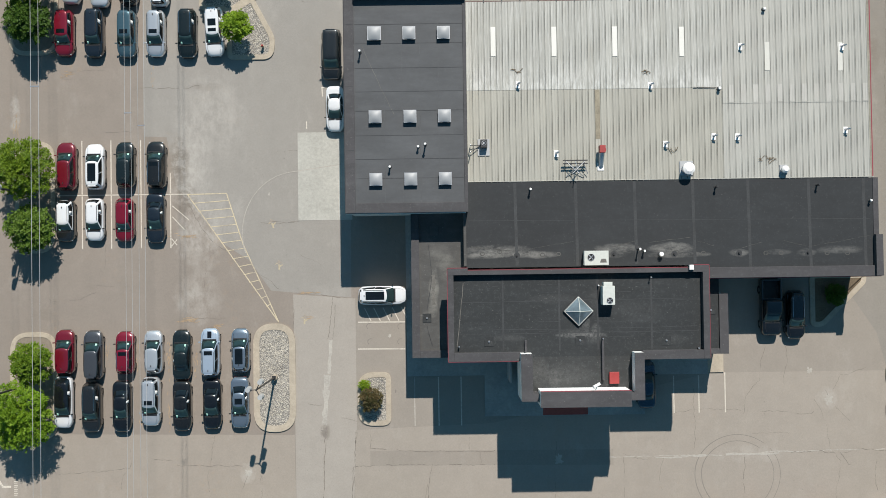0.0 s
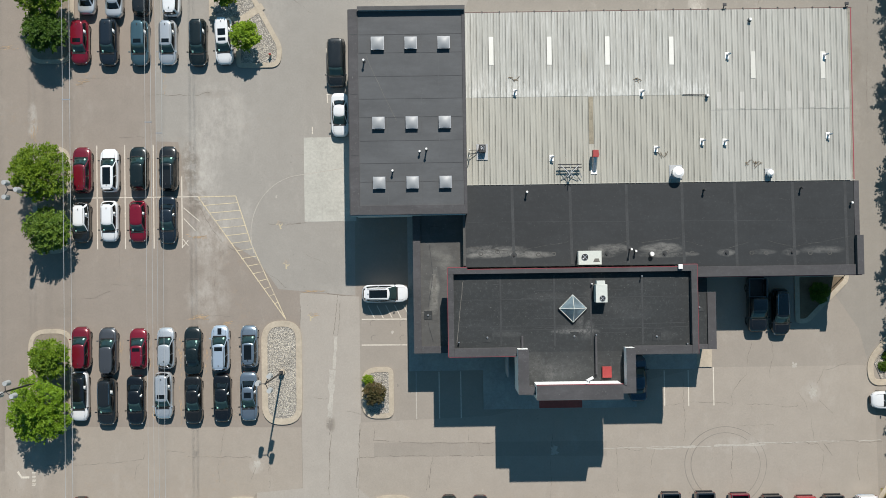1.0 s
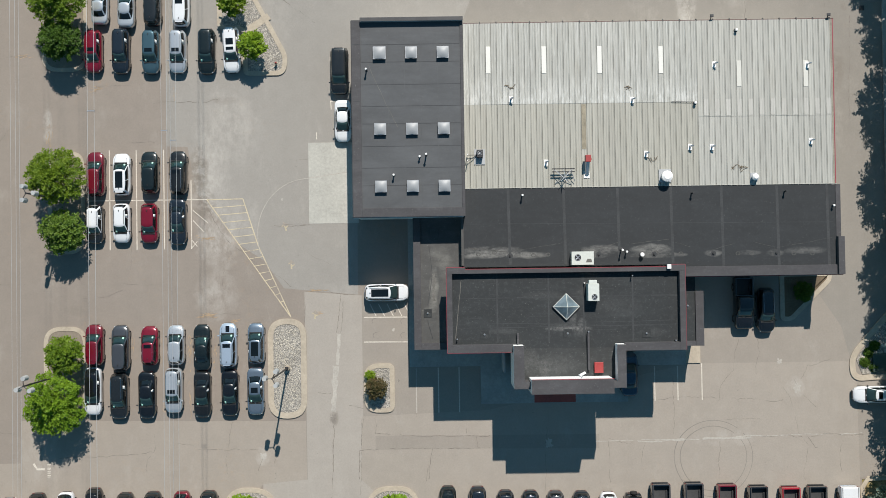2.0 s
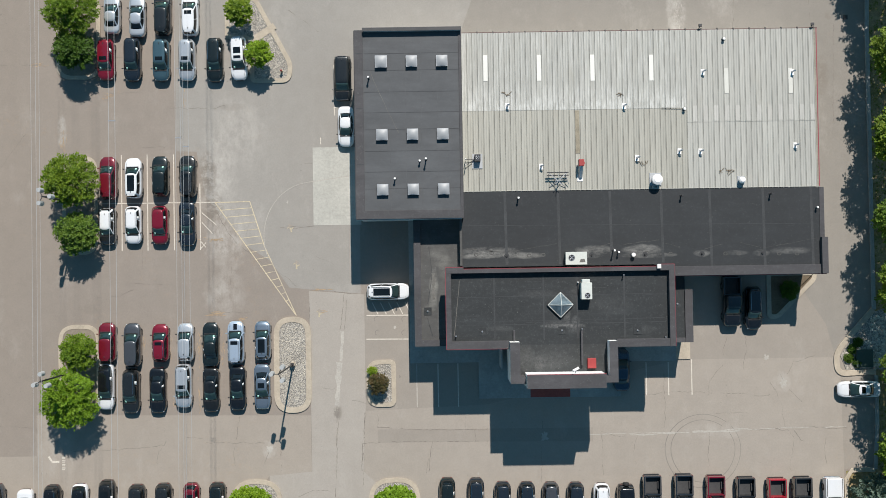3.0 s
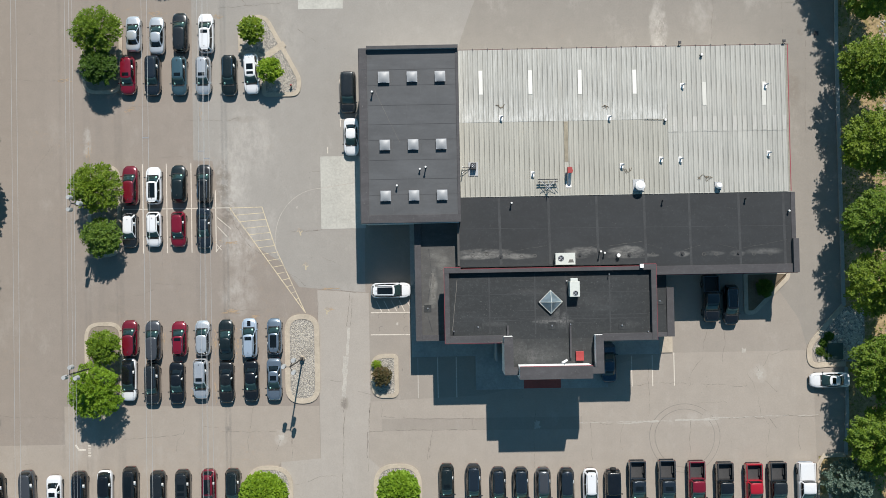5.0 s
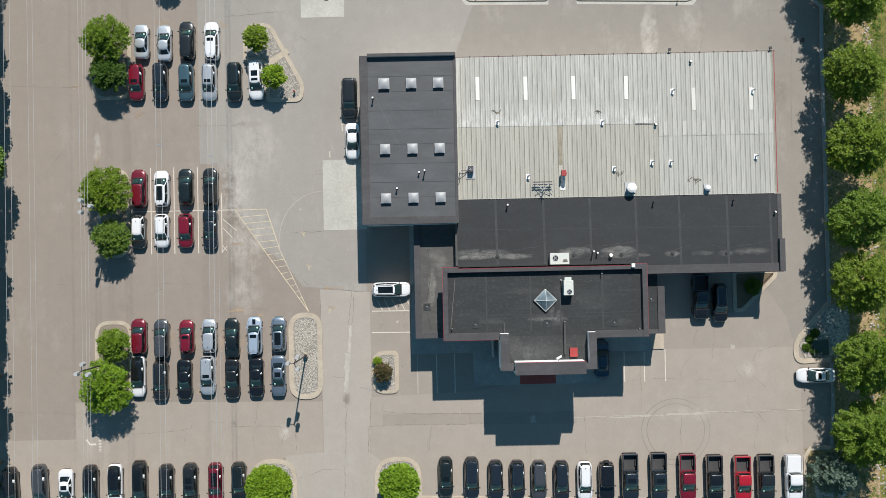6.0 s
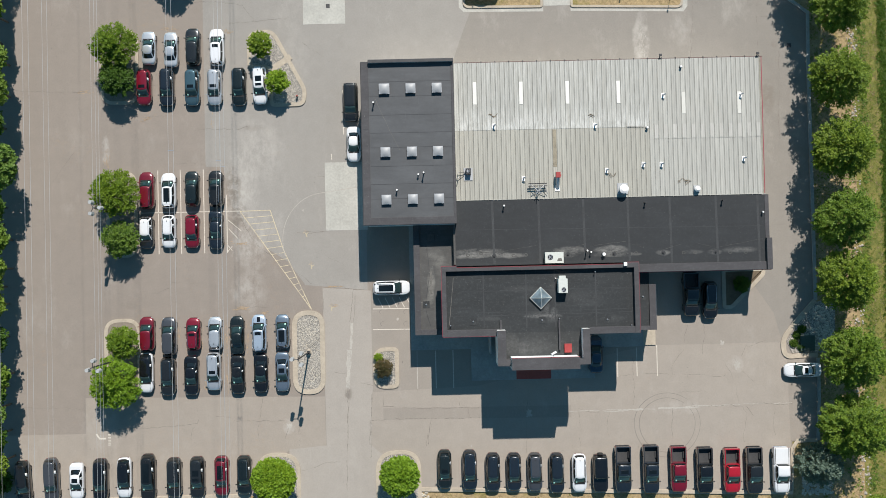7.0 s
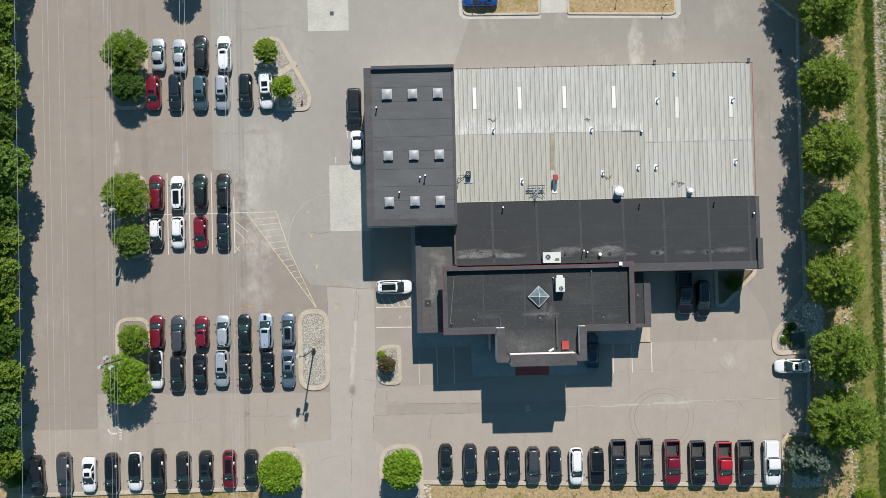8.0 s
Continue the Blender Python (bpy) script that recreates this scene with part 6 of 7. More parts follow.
car("car", -11.20, 15.49, 180, "white", "sedan", 4.53, 1.80, 1.46, "white sedan beside the building", sticker=False)
car("car", -6.75, -3.10, -90, "white", "suv", 4.72, 1.84, 1.70, "white crossover with a dark glass roof, in a marked bay", sunroof=3, rails="plastic", sticker=False)
car("pickup_truck", 31.65, -4.81, 180, "black", "pickup", 5.55, 2.00, 1.98, "black pickup truck in the building's shade", sticker=False)
car("car", 34.06, -5.60, 180, "black", "suv", 4.82, 1.84, 1.70, "black crossover with bright roof rails in the shade", rails="chrome", sticker=False)
car("car", 19.23, -12.23, 0, "deep_blue", "sedan", 4.75, 1.80, 1.46, "dark blue car parked by the entrance", sticker=False)
car("car", 45.72, -14.84, 90, "white", "sedan", 4.79, 1.80, 1.46, "white sedan parked below street trees", sunroof=1, sticker=False)
car("car", 5.59, 34.83, 90, "blue", "sedan", 4.58, 1.80, 1.46, "bright blue car on the grass bed", sticker=False)
car("car", -54.30, -26.86, 184, "brown_grey", "suv", 5.48, 1.84, 1.70, "dark brown-grey crossover parked at the kerb")
car("car", -50.69, -26.66, 182, "grey", "suv", 5.63, 1.84, 1.70, "slate grey crossover parked at the kerb")
car("car", -47.50, -26.84, 180, "white", "sedan", 4.67, 1.80, 1.46, "white sedan with a sunroof", sunroof=3)
car("car", -44.45, -26.77, 180, "black", "suv", 5.41, 1.84, 1.70, "black crossover with bright roof rails", rails="chrome")
car("car", -41.41, -26.55, 180, "white", "hatch", 5.12, 1.79, 1.60, "white car with a black roof", roof="black")
car("car", -38.36, -26.66, 180, "brown_grey", "suv", 6.10, 1.84, 1.70, "large grey-brown utility with a glass roof", sunroof=3)
car("car", -35.05, -26.68, 180, "dark_grey", "suv", 5.05, 1.84, 1.70, "dark grey crossover at the kerb")
car("car", -32.08, -26.75, 180, "dark_grey", "suv", 5.34, 1.84, 1.70, "dark grey crossover with two roof panes", sunroof=2)
car("car", -28.98, -26.61, 180, "maroon", "hatch", 5.05, 1.79, 1.60, "dark red crossover with a black roof pane", sunroof=3)
car("car", -26.09, -26.57, 180, "green_black", "suv", 4.97, 1.84, 1.70, "black-green crossover with roof rails", rails="chrome")
car("car", -0.47, -26.46, 180, "green_black", "hatch", 4.98, 1.79, 1.60, "black-green crossover with a glass roof", sunroof=1)
car("car", 2.73, -26.62, 180, "navy", "suv", 5.13, 1.84, 1.70, "dark blue crossover with bright roof rails", rails="chrome")
car("car", 5.70, -26.95, 180, "navy", "suv", 4.90, 1.84, 1.70, "dark slate-blue crossover at the kerb", rails="plastic")
car("car", 8.38, -26.98, 180, "navy", "suv", 4.83, 1.84, 1.70, "dark navy crossover with bright roof rails", rails="chrome")
car("car", 11.06, -27.08, 180, "grey", "suv", 4.90, 1.84, 1.70, "mid grey crossover with roof rails", rails="chrome")
car("car", 13.85, -27.27, 180, "navy", "suv", 5.13, 1.84, 1.70, "dark slate crossover parked at the kerb")
car("car", 16.72, -27.30, 180, "white", "suv", 4.90, 1.84, 1.70, "white crossover with dark roof rails", rails="plastic")
car("car", 19.41, -27.37, 180, "black", "jeep", 4.75, 1.88, 1.85, "boxy black off-roader with a spare wheel")
car("pickup_truck", 22.33, -26.95, 180, "navy", "pickup", 5.87, 2.00, 1.98, "dark slate-blue pickup truck with an empty bed", sunroof=3)
car("pickup_truck", 25.87, -27.05, 180, "navy", "pickup", 6.10, 2.00, 1.98, "large dark blue pickup truck with an empty bed", sunroof=3)
car("pickup_truck", 29.41, -27.09, 180, "red", "pickup", 5.79, 2.00, 1.98, "dark red pickup truck with an empty bed")
car("pickup_truck", 32.76, -27.32, 180, "black", "pickup", 5.79, 2.00, 1.98, "black pickup truck with an empty bed")
car("pickup_truck", 36.23, -27.41, 180, "bright_red", "pickup", 5.65, 2.00, 1.98, "bright red pickup truck with a lined bed")
car("pickup_truck", 39.10, -27.48, 180, "dark_grey", "pickup", 5.95, 2.00, 1.98, "dark grey pickup truck with an empty bed")
car("pickup_truck", 42.54, -27.50, 180, "white", "pickup", 5.80, 2.00, 1.98, "white pickup truck with a covered bed", cover=True)

# ---- lamp posts ----
def lamp_post(x, y, turn, height=8.7):
    ob = thing("lamp_post", "dark bronze car park lamp post with three pale heads", "lamp post", "lamp posts", at=(x, y, 0.1), turn=turn)
    part("pedestal", cyl(bmesh.new(), (0, 0, -0.05), (0, 0, 0.55), 0.30, 0.28, 16), "kerb", ob, "yellowed concrete pedestal")
    part("base_plate", boxed(-0.2, 0.2, -0.2, 0.2, 0.55, 0.6), "metal_dark", ob)
    part("pole", cyl(bmesh.new(), (0, 0, 0.6), (0, 0, height), 0.10, 0.08, 10), "metal_dark", ob)
    for a in (180, 63, -63):
        c, s = math.cos(radians(a)), math.sin(radians(a))
        arm = part("arm", cyl(bmesh.new(), (0, 0, height - 0.1), (c * 0.6, s * 0.6, height - 0.05), 0.045, 0.04, 8), "metal_dark", ob)
        head = part("lamp_head", cyl(bmesh.new(), (c * 0.76, s * 0.76, height - 0.72), (c * 0.76, s * 0.76, height + 0.06), 0.27, 0.22, 14), "lamp_shell", ob, "pale round lamp head")
        part("lens", cyl(bmesh.new(), (c * 0.76, s * 0.76, height - 0.76), (c * 0.76, s * 0.76, height - 0.715), 0.23, 0.23, 14), "lamp_clear", head)


lamp_post(-17.6, -11.12, 0)
lamp_post(-41.62, 7.48, 180)
lamp_post(-42.0, -11.5, 27)

# ---- overhead power lines, high above the yard ----
def wire(x, z, r=0.012, label="bare grey steel conductor of a high power line"):
    n, ys = 6, list(range(-160, 161, 20))
    bm = bmesh.new()
    rings = [[bm.verts.new((x + r * math.cos(k * math.tau / n), yv, z + 0.00006 * yv * yv + r * math.sin(k * math.tau / n))) for k in range(n)] for yv in ys]
    for a, b in zip(rings, rings[1:]):
        for k in range(n):
            bm.faces.new((a[k], b[k], b[(k + 1) % n], a[(k + 1) % n]))
    bm.faces.new(rings[0]), bm.faces.new(rings[-1][::-1])
    solid("power_line", bm, "wire", label, "power line", "overhead power lines", smooth=True)


for x, z in ((-22.7, 40.0), (-22.28, 40.0), (-21.35, 30.0), (-20.95, 30.0), (-22.25, 25.0), (-21.8, 25.0), (-34.64, 40.0), (-34.15, 40.0), (-38.5, 28.0), (-38.02, 28.0), (-35.45, 24.0), (-35.05, 24.0), (-34.75, 24.0), (-40.45, 33.0)):
    wire(x, z)
for x, yv, z in ((-22.49, 9.8, 40.0), (-21.15, 10.1, 30.0), (-22.03, 10.1, 25.0)):
    ob = thing("line_spacer", "small spacer between two power line wires", "spacer", at=(x, yv, z))
    part("bar", boxed(-0.24, 0.24, -0.03, 0.03, -0.03, 0.03), "galv", ob)

def line_tower(y):
    """A steel frame that carries the wires, beyond the end of the yard."""
    lift = 0.00006 * y * y
    ob = thing("line_tower", "tall grey steel frame carrying high power lines", "power pole", "line towers", at=(0, y, -0.06))
    for x, top in ((-22.0, 41.5), (-36.0, 41.5)):
        part("mast", cyl(bmesh.new(), (x, 0, 0), (x, 0, top + lift), 0.34, 0.17, 12), "galv", ob)
    for x0, x1, z in ((-37.0, -21.0, 40.0), (-41.2, -35.4, 33.0), (-22.6, -20.6, 30.0), (-39.0, -35.6, 28.0), (-22.7, -21.4, 25.0), (-36.4, -34.4, 24.0)):
        part("crossarm", boxed(x0, x1, -0.12, 0.12, z + lift - 0.19, z + lift + 0.05, bevel=0.02), "galv", ob)


line_tower(-156.0)
line_tower(156.0)

# ---- trees ----
crowns = {}


def crown_mesh(seed, size, material, leaf, flat, shaggy):
    """A crown of leafy shoots that reach out of a dome, with gaps between them and an uneven outline."""
    r = np.random.RandomState(seed)
    bushy = shaggy < 0.2
    reach = (0.55 if bushy else 0.50 + 1.1 * shaggy) * (size / 3) ** 0.6
    count = int((1500 if bushy else (300 if shaggy < 0.4 else 520) / (0.35 + shaggy)) * (size / 3) ** 1.1)
    d = r.normal(size=(count, 3))
    d[:, 2] = np.abs(d[:, 2]) * 1.15 - (0.30 if bushy else (0.42 if shaggy < 0.4 else 0.85))
    d /= np.linalg.norm(d, axis=1)[:, None]
    lobes = r.normal(size=(13, 3))
    lobes /= np.linalg.norm(lobes, axis=1)[:, None]
    swell = 0.95 + min(shaggy, 0.4) * (np.max(d @ lobes.T, axis=1) - 0.72) * 1.1
    depth = np.where(r.uniform(size=count) < 0.68, r.uniform(0.86, 1.06, count), r.uniform(0.42, 0.86, count))
    tip = d * (size * swell * depth)[:, None] * np.array([1, 1, flat])
    # the dome narrows towards its top
    tip[:, :2] *= (1 - (0.0 if bushy else 0.42) * np.clip(d[:, 2], 0, 1))[:, None]
    axis = d * np.array([1, 1, 0.7]) + r.normal(size=(count, 3)) * 0.28 + np.array([0, 0, 0.12])
    axis /= np.linalg.norm(axis, axis=1)[:, None]
    lateral = np.cross(axis, np.array([0, 0, 1.0]) + r.normal(size=(count, 3)) * 0.35)
    lateral /= np.linalg.norm(lateral, axis=1)[:, None]
    span = reach * r.uniform(0.7, 1.35, count)
    per = max(9, int(reach / leaf * (6 if shaggy < 0.4 else 5)))
    at = r.uniform(size=(count, per)) ** 0.85
    off = r.uniform(-1, 1, (count, per)) * (1.08 - 0.75 * at) * (0.30 if shaggy < 0.4 else 0.17)
    c = tip[:, None] + axis[:, None] * ((at - 1) * span[:, None])[..., None] + lateral[:, None] * (off * span[:, None])[..., None]
    c = (c + r.normal(size=c.shape) * 0.05).reshape(-1, 3)
    n = len(c)
    out = (axis[:, None] * 0.75 + lateral[:, None] * np.sign(off)[..., None] * 0.6 + r.normal(size=(count, per, 3)) * 0.30).reshape(-1, 3)
    out /= np.linalg.norm(out, axis=1)[:, None]
    side = np.cross(out, np.array([0, 0, 1.0]) + np.repeat(d, per, axis=0) * 0.55 + r.normal(size=(n, 3)) * 0.22)
    side /= np.linalg.norm(side, axis=1)[:, None]
    ln = leaf * r.uniform(0.75, 1.4, n)[:, None]
    wd = ln * 0.46
    verts = np.stack([c, c + out * ln * 0.45 + side * wd, c + out * ln, c + out * ln * 0.45 - side * wd], axis=1).reshape(-1, 3)
    wide = np.percentile(np.hypot(verts[:, 0], verts[:, 1]), 96)
    verts[:, :2] *= size / wide
    mesh = bpy.data.meshes.new("crown")
    mesh.vertices.add(4 * n)
    mesh.vertices.foreach_set("co", verts.astype(np.float32).ravel())
    mesh.loops.add(4 * n)
    mesh.loops.foreach_set("vertex_index", np.arange(4 * n, dtype=np.int32))
    mesh.polygons.add(n)
    mesh.polygons.foreach_set("loop_start", np.arange(0, 4 * n, 4, dtype=np.int32))
    mesh.update(calc_edges=True)
    mesh.materials.append(M[material])
    return mesh


def tree(x, y, radius, height, material, seed, label, leaf=0.17, flat=0.8, group="trees", shaggy=0.3, name="tree"):
    turn = seed * 47 % 360
    ob = thing(name, label, "shrub" if radius < 1.4 and height < 2 else "tree", group, at=(x, y, 0.05), turn=turn)
    r = random.Random(seed)
    bm = cyl(bmesh.new(), (0, 0, 0), (0.05, 0.03, height * 0.75), 0.045 * radius + 0.04, 0.03 * radius + 0.02, 9)
    for k in range(7):
        a, z = k * 0.9 + r.uniform(0, 0.5), height * r.uniform(0.35, 0.7)
        e = Vector((math.cos(a) * radius * 0.6, math.sin(a) * radius * 0.6, height + radius * r.uniform(-0.1, 0.2)))
        m = Vector((0.03, 0.02, z)).lerp(e, 0.5) + Vector((0, 0, 0.12 * radius))
        cyl(bm, (0.03, 0.02, z), m, 0.035 * radius, 0.022 * radius, 6), cyl(bm, m, e, 0.022 * radius, 0.008, 6)
    part("trunk", bm, "bark", ob)
    size = 3.0 if radius > 2.4 else (2.0 if radius > 1.7 else 1.3)
    key = (material, seed % 3, size, shaggy, flat, leaf)
    if key not in crowns:
        crowns[key] = crown_mesh(seed, size, material, leaf, flat, shaggy)
    crown = part_of("crown", crowns[key], material, ob)
    crown.matrix_basis = pose(0, 0, height) @ Matrix.Diagonal((radius / size, radius / size, 0.9 * radius / size, 1))
    return ob


tree(-41.00, 9.49, 2.90, 3.7, "leaf", 1, "leafy green tree on a kerbed island", leaf=0.13)
tree(-40.67, 3.96, 2.25, 2.9, "leaf_maple", 2, "leafy green tree on a kerbed island", leaf=0.13)
tree(-40.44, -9.05, 1.95, 3.0, "leaf", 3, "leafy green tree on a kerbed island", leaf=0.13)
tree(-41.33, -14.07, 3.10, 3.6, "leaf_fresh", 4, "leafy green tree on a kerbed island", leaf=0.13)
tree(-40.75, 28.10, 2.75, 3.8, "leaf", 5, "leafy green tree on a kerbed island", leaf=0.13)
tree(-40.85, 24.1, 2.15, 2.9, "leaf_deep", 6, "leafy green tree on a kerbed island", leaf=0.13)
tree(-22.71, 28.12, 1.55, 2.6, "leaf", 7, "young green tree on a gravel island")
tree(-20.56, 23.44, 1.45, 2.4, "leaf_fresh", 8, "young bright green tree on a gravel island")
tree(-21.77, -26.48, 2.60, 3.7, "leaf_fresh", 9, "round bright green tree at an island end", shaggy=0.15, leaf=0.21)
tree(-6.07, -26.51, 2.35, 3.7, "leaf_fresh", 10, "round bright green tree at an island end", shaggy=0.15, leaf=0.21)
tree(-33.2, 39.9, 2.3, 4.6, "leaf", 11, "leafy green tree on a kerbed island")
tree(49.78, 30.81, 3.37, 6.2, "leaf_maple", 20, "broad maple tree behind the kerb", group='street trees', leaf=0.14, shaggy=0.5, flat=1.4)
tree(49.21, 21.58, 3.37, 6.2, "leaf_maple", 21, "broad maple tree behind the kerb", group='street trees', leaf=0.14, shaggy=0.5, flat=1.4)
tree(49.53, 12.85, 3.54, 6.2, "leaf_maple", 22, "broad maple tree behind the kerb", group='street trees', leaf=0.14, shaggy=0.5, flat=1.4)
tree(49.26, 4.52, 3.45, 6.2, "leaf_maple", 23, "broad maple tree behind the kerb", group='street trees', leaf=0.14, shaggy=0.5, flat=1.4)
tree(49.44, -3.37, 3.45, 6.2, "leaf_maple", 24, "broad maple tree behind the kerb", group='street trees', leaf=0.14, shaggy=0.5, flat=1.4)
tree(50.02, -12.69, 3.63, 6.2, "leaf_maple", 25, "broad maple tree behind the kerb", group='street trees', leaf=0.14, shaggy=0.5, flat=1.4)
tree(49.74, -21.46, 3.90, 6.2, "leaf_maple", 26, "broad maple tree behind the kerb", group='street trees', leaf=0.14, shaggy=0.5, flat=1.4)
tree(47.97, 37.73, 3.54, 6.2, "leaf_maple", 27, "broad maple tree behind the kerb", group='street trees', leaf=0.14, shaggy=0.5, flat=1.4)
tree(46.6, -26.3, 2.55, 3.0, "leaf_blue", 30, "blue-grey spruce in a shaded bed", leaf=0.2, flat=1.7)
# entries from (-56.5, 29.6) on are added to close the line's shadow band
BOUNDARY = [(-55.7, 32.4, 2.42, "leaf_maple"), (-55.6, 26.8, 2.62, "leaf_pale"), (-55.6, 22.7, 2.81, "leaf_maple"), (-55.9, 13.1, 3.69, "leaf_pale"), (-56.3, 8.4, 2.62, "leaf_deep"), (-55.6, 4.2, 2.52, "leaf_maple"), (-55.6, 0.5, 2.13, "leaf_pale"), (-56.1, -4.0, 2.52, "leaf_maple"), (-55.6, -12.9, 2.42, "leaf_maple"), (-56.1, -16.9, 2.62, "leaf_pale"), (-55.6, -23.5, 2.13, "leaf_maple"), (-56.4, 37.6, 2.81, "leaf_deep"), (-55.6, 42.0, 2.91, "leaf_maple"), (-56.5, 29.6, 2.5, "leaf_deep"), (-56.2, 18.6, 2.7, "leaf_deep"), (-56.6, 16.0, 2.6, "leaf_maple"), (-56.6, 6.2, 2.6, "leaf_deep"), (-56.4, -1.8, 2.5, "leaf_deep"), (-56.2, -8.2, 2.8, "leaf_deep"), (-56.3, -14.6, 2.5, "leaf_deep"), (-56.0, -20.2, 2.5, "leaf_deep"), (-56.5, 35.0, 2.7, "leaf_deep")]
for k, (x, y, radius, leaves) in enumerate(BOUNDARY):
    words = {"leaf_maple": "green", "leaf_pale": "pale green", "leaf_deep": "dark green"}[leaves]
    tree(x, y, 0.90 * radius, 6.6, leaves, 50 + k, words + " tree in the dense line beside the lot", group="trees in the boundary line", leaf=0.2, shaggy=0.5, flat=1.2)
tree(54.67, -32.19, 1.30, 1.2, "leaf", 70, "low green bush on the grass")
tree(-7.96, -13.28, 1.15, 1.3, "leaf_brown", 71, "dry brown-green shrub on the small island", leaf=0.12, name='shrub', group='shrubs')
tree(-8.64, -11.92, 0.60, 0.7, "leaf_fresh", 76, "small bright green bush on the small island", leaf=0.1, name='shrub', group='shrubs')
tree(38.3, -3.6, 1.05, 0.55, "leaf_deep", 72, "dark green shrub in the shaded corner bed", leaf=0.12, name='shrub', group='shrubs')
for x, y, k in ((44.9, -11.4, 0), (45.3, -10.4, 1), (45.9, -11.9, 2), (46.0, -9.6, 0)):
    tree(x, y, 0.55, 0.18, "leaf_deep", 74 + k, "low scrubby weed in the rock bed", leaf=0.12, name="shrub", group="rock bed weeds")
tree(-57.20, -26.48, 1.60, 1.0, "leaf_deep", 75, "low bushes beside the lot")

# ---- loose stones in beds and swales ----
def stones(name, label, spots, seed, low, high, material="rock"):
    """Many small stones scattered over rectangles x0, x1, y0, y1, count."""
    r = np.random.RandomState(seed)
    base = np.array([(1, 0, 0), (0.2, 0.95, 0), (-0.85, 0.45, 0), (-0.6, -0.75, 0), (0.5, -0.85, 0), (0.35, 0.2, 0.6), (-0.35, -0.1, 0.55)])
    tri = np.array([(0, 1, 5), (1, 2, 6), (1, 6, 5), (2, 3, 6), (3, 4, 6), (4, 5, 6), (4, 0, 5)])
    verts, faces = [], []
    k = 0
    for x0, x1, y0, y1, count, z in spots:
        for _ in range(count):
            s, a = r.uniform(low, high), r.uniform(0, 6.28)
            c, q = math.cos(a) * s, math.sin(a) * s
            p = base * (1 + r.uniform(-0.2, 0.2, base.shape))
            px, py = r.uniform(x0, x1), r.uniform(y0, y1)
            verts += np.stack([p[:, 0] * c - p[:, 1] * q + px, p[:, 0] * q + p[:, 1] * c + py, p[:, 2] * s + z - 0.01], 1).tolist()
            faces += (tri + k).tolist()
            k += len(base)
    mesh = bpy.data.meshes.new(name)
    mesh.from_pydata(verts, [], faces)
    ob = part_of(name, mesh, material, None)
    return tagged(ob, label, "stones", kind="stuff")


stones("swale_stones", "pale rocks strewn along a shallow ditch in dry grass", ((53.0, 54.4, -34, 36, 420, -0.06), (58.2, 59.9, -34, 36, 1300, -0.06), (52.5, 54.5, -17, -13, 60, -0.06)), 3, 0.08, 0.26, "swale_rock")
stones("bed_stones", "pale stones in the shaded corner bed", ((45.6, 50.0, -12.4, -9.4, 260, 0.07), (47.6, 50.0, -9.4, -6.8, 110, 0.07), (44.7, 46.0, -12.0, -10.6, 40, 0.07), (45.6, 49.5, -31.0, -28.6, 220, -0.06), (-4.6, -2.6, -31.2, -29.3, 70, -0.06)), 4, 0.08, 0.26)
stones("island_stones", "pale and grey pebbles on the gravel islands", ((-18.9, -16.3, -15.6, -6.8, 1100, 0.10), (-8.7, -6.7, -15.2, -11.6, 170, 0.10), (-21.3, -18.9, 21.5, 23.4, 170, 0.10), (-23.8, -21.7, 26.3, 29.3, 170, 0.10), (-21.5, -20.0, 23.4, 26.0, 90, 0.10)), 5, 0.04, 0.085)

# ---- grass tufts and weeds on the dry verge ----
def tufts(name, label, spots, seed, material, tall=1.0):
    r = np.random.RandomState(seed)
    verts, faces, k = [], [], 0
    for x0, x1, y0, y1, count in spots:
        for _ in range(count):
            px, py, s = r.uniform(x0, x1), r.uniform(y0, y1), r.uniform(0.10, 0.30) * tall
            for a in r.uniform(0, 6.28, 6):
                ca, sa, h = math.cos(a), math.sin(a), r.uniform(0.03, 0.13) * tall ** 1.6
                b = 0.03 * tall ** 1.3
                verts += [(px - sa * b, py + ca * b, -0.06), (px + sa * b, py - ca * b, -0.06), (px + ca * s, py + sa * s, -0.06 + h)]
                faces.append((k, k + 1, k + 2))
                k += 3
    mesh = bpy.data.meshes.new(name)
    mesh.from_pydata(verts, [], faces)
    return tagged(part_of(name, mesh, material, None), label, "grass", kind="stuff")


tufts("grass_tufts", "tufts of green weeds in the dry grass", ((54.4, 57.6, -34, 36, 2200), (48.1, 51.0, -34, 36, 900), (50.0, 53.0, -34, 36, 260), (58.6, 62.0, -34, 36, 900), (-4, 46, -33, -30.2, 60), (-57, -25, -33, -29.8, 60), (4, 13, 33.4, 38, 90), (18, 31, 33.2, 38, 130)), 8, "tuft_green")
tufts("dry_tufts", "straw-coloured tufts of dry grass", ((49.5, 57.0, -34, 36, 1500), (-4, 46, -33, -30.0, 160), (-57, -25, -33, -29.6, 120), (4, 13, 33.3, 38, 120), (18, 31, 33, 38, 150)), 9, "tuft_dry")

# a narrow, denser band of dark green blades beside the stones
tufts("ditch_weeds", "narrow band of dark green blades along a stony ditch", ((57.3, 58.0, -34, 36, 1500), (56.9, 58.3, -34, 36, 600)), 10, "leaf_deep", 1.9)
tufts("bank_weeds", "leafy green weeds on the bank of a ditch", ((58.9, 62.5, -34, 36, 3400), (51.5, 53.6, -34, 36, 420), (54.2, 55.4, -34, 36, 700)), 11, "leaf_maple", 1.5)

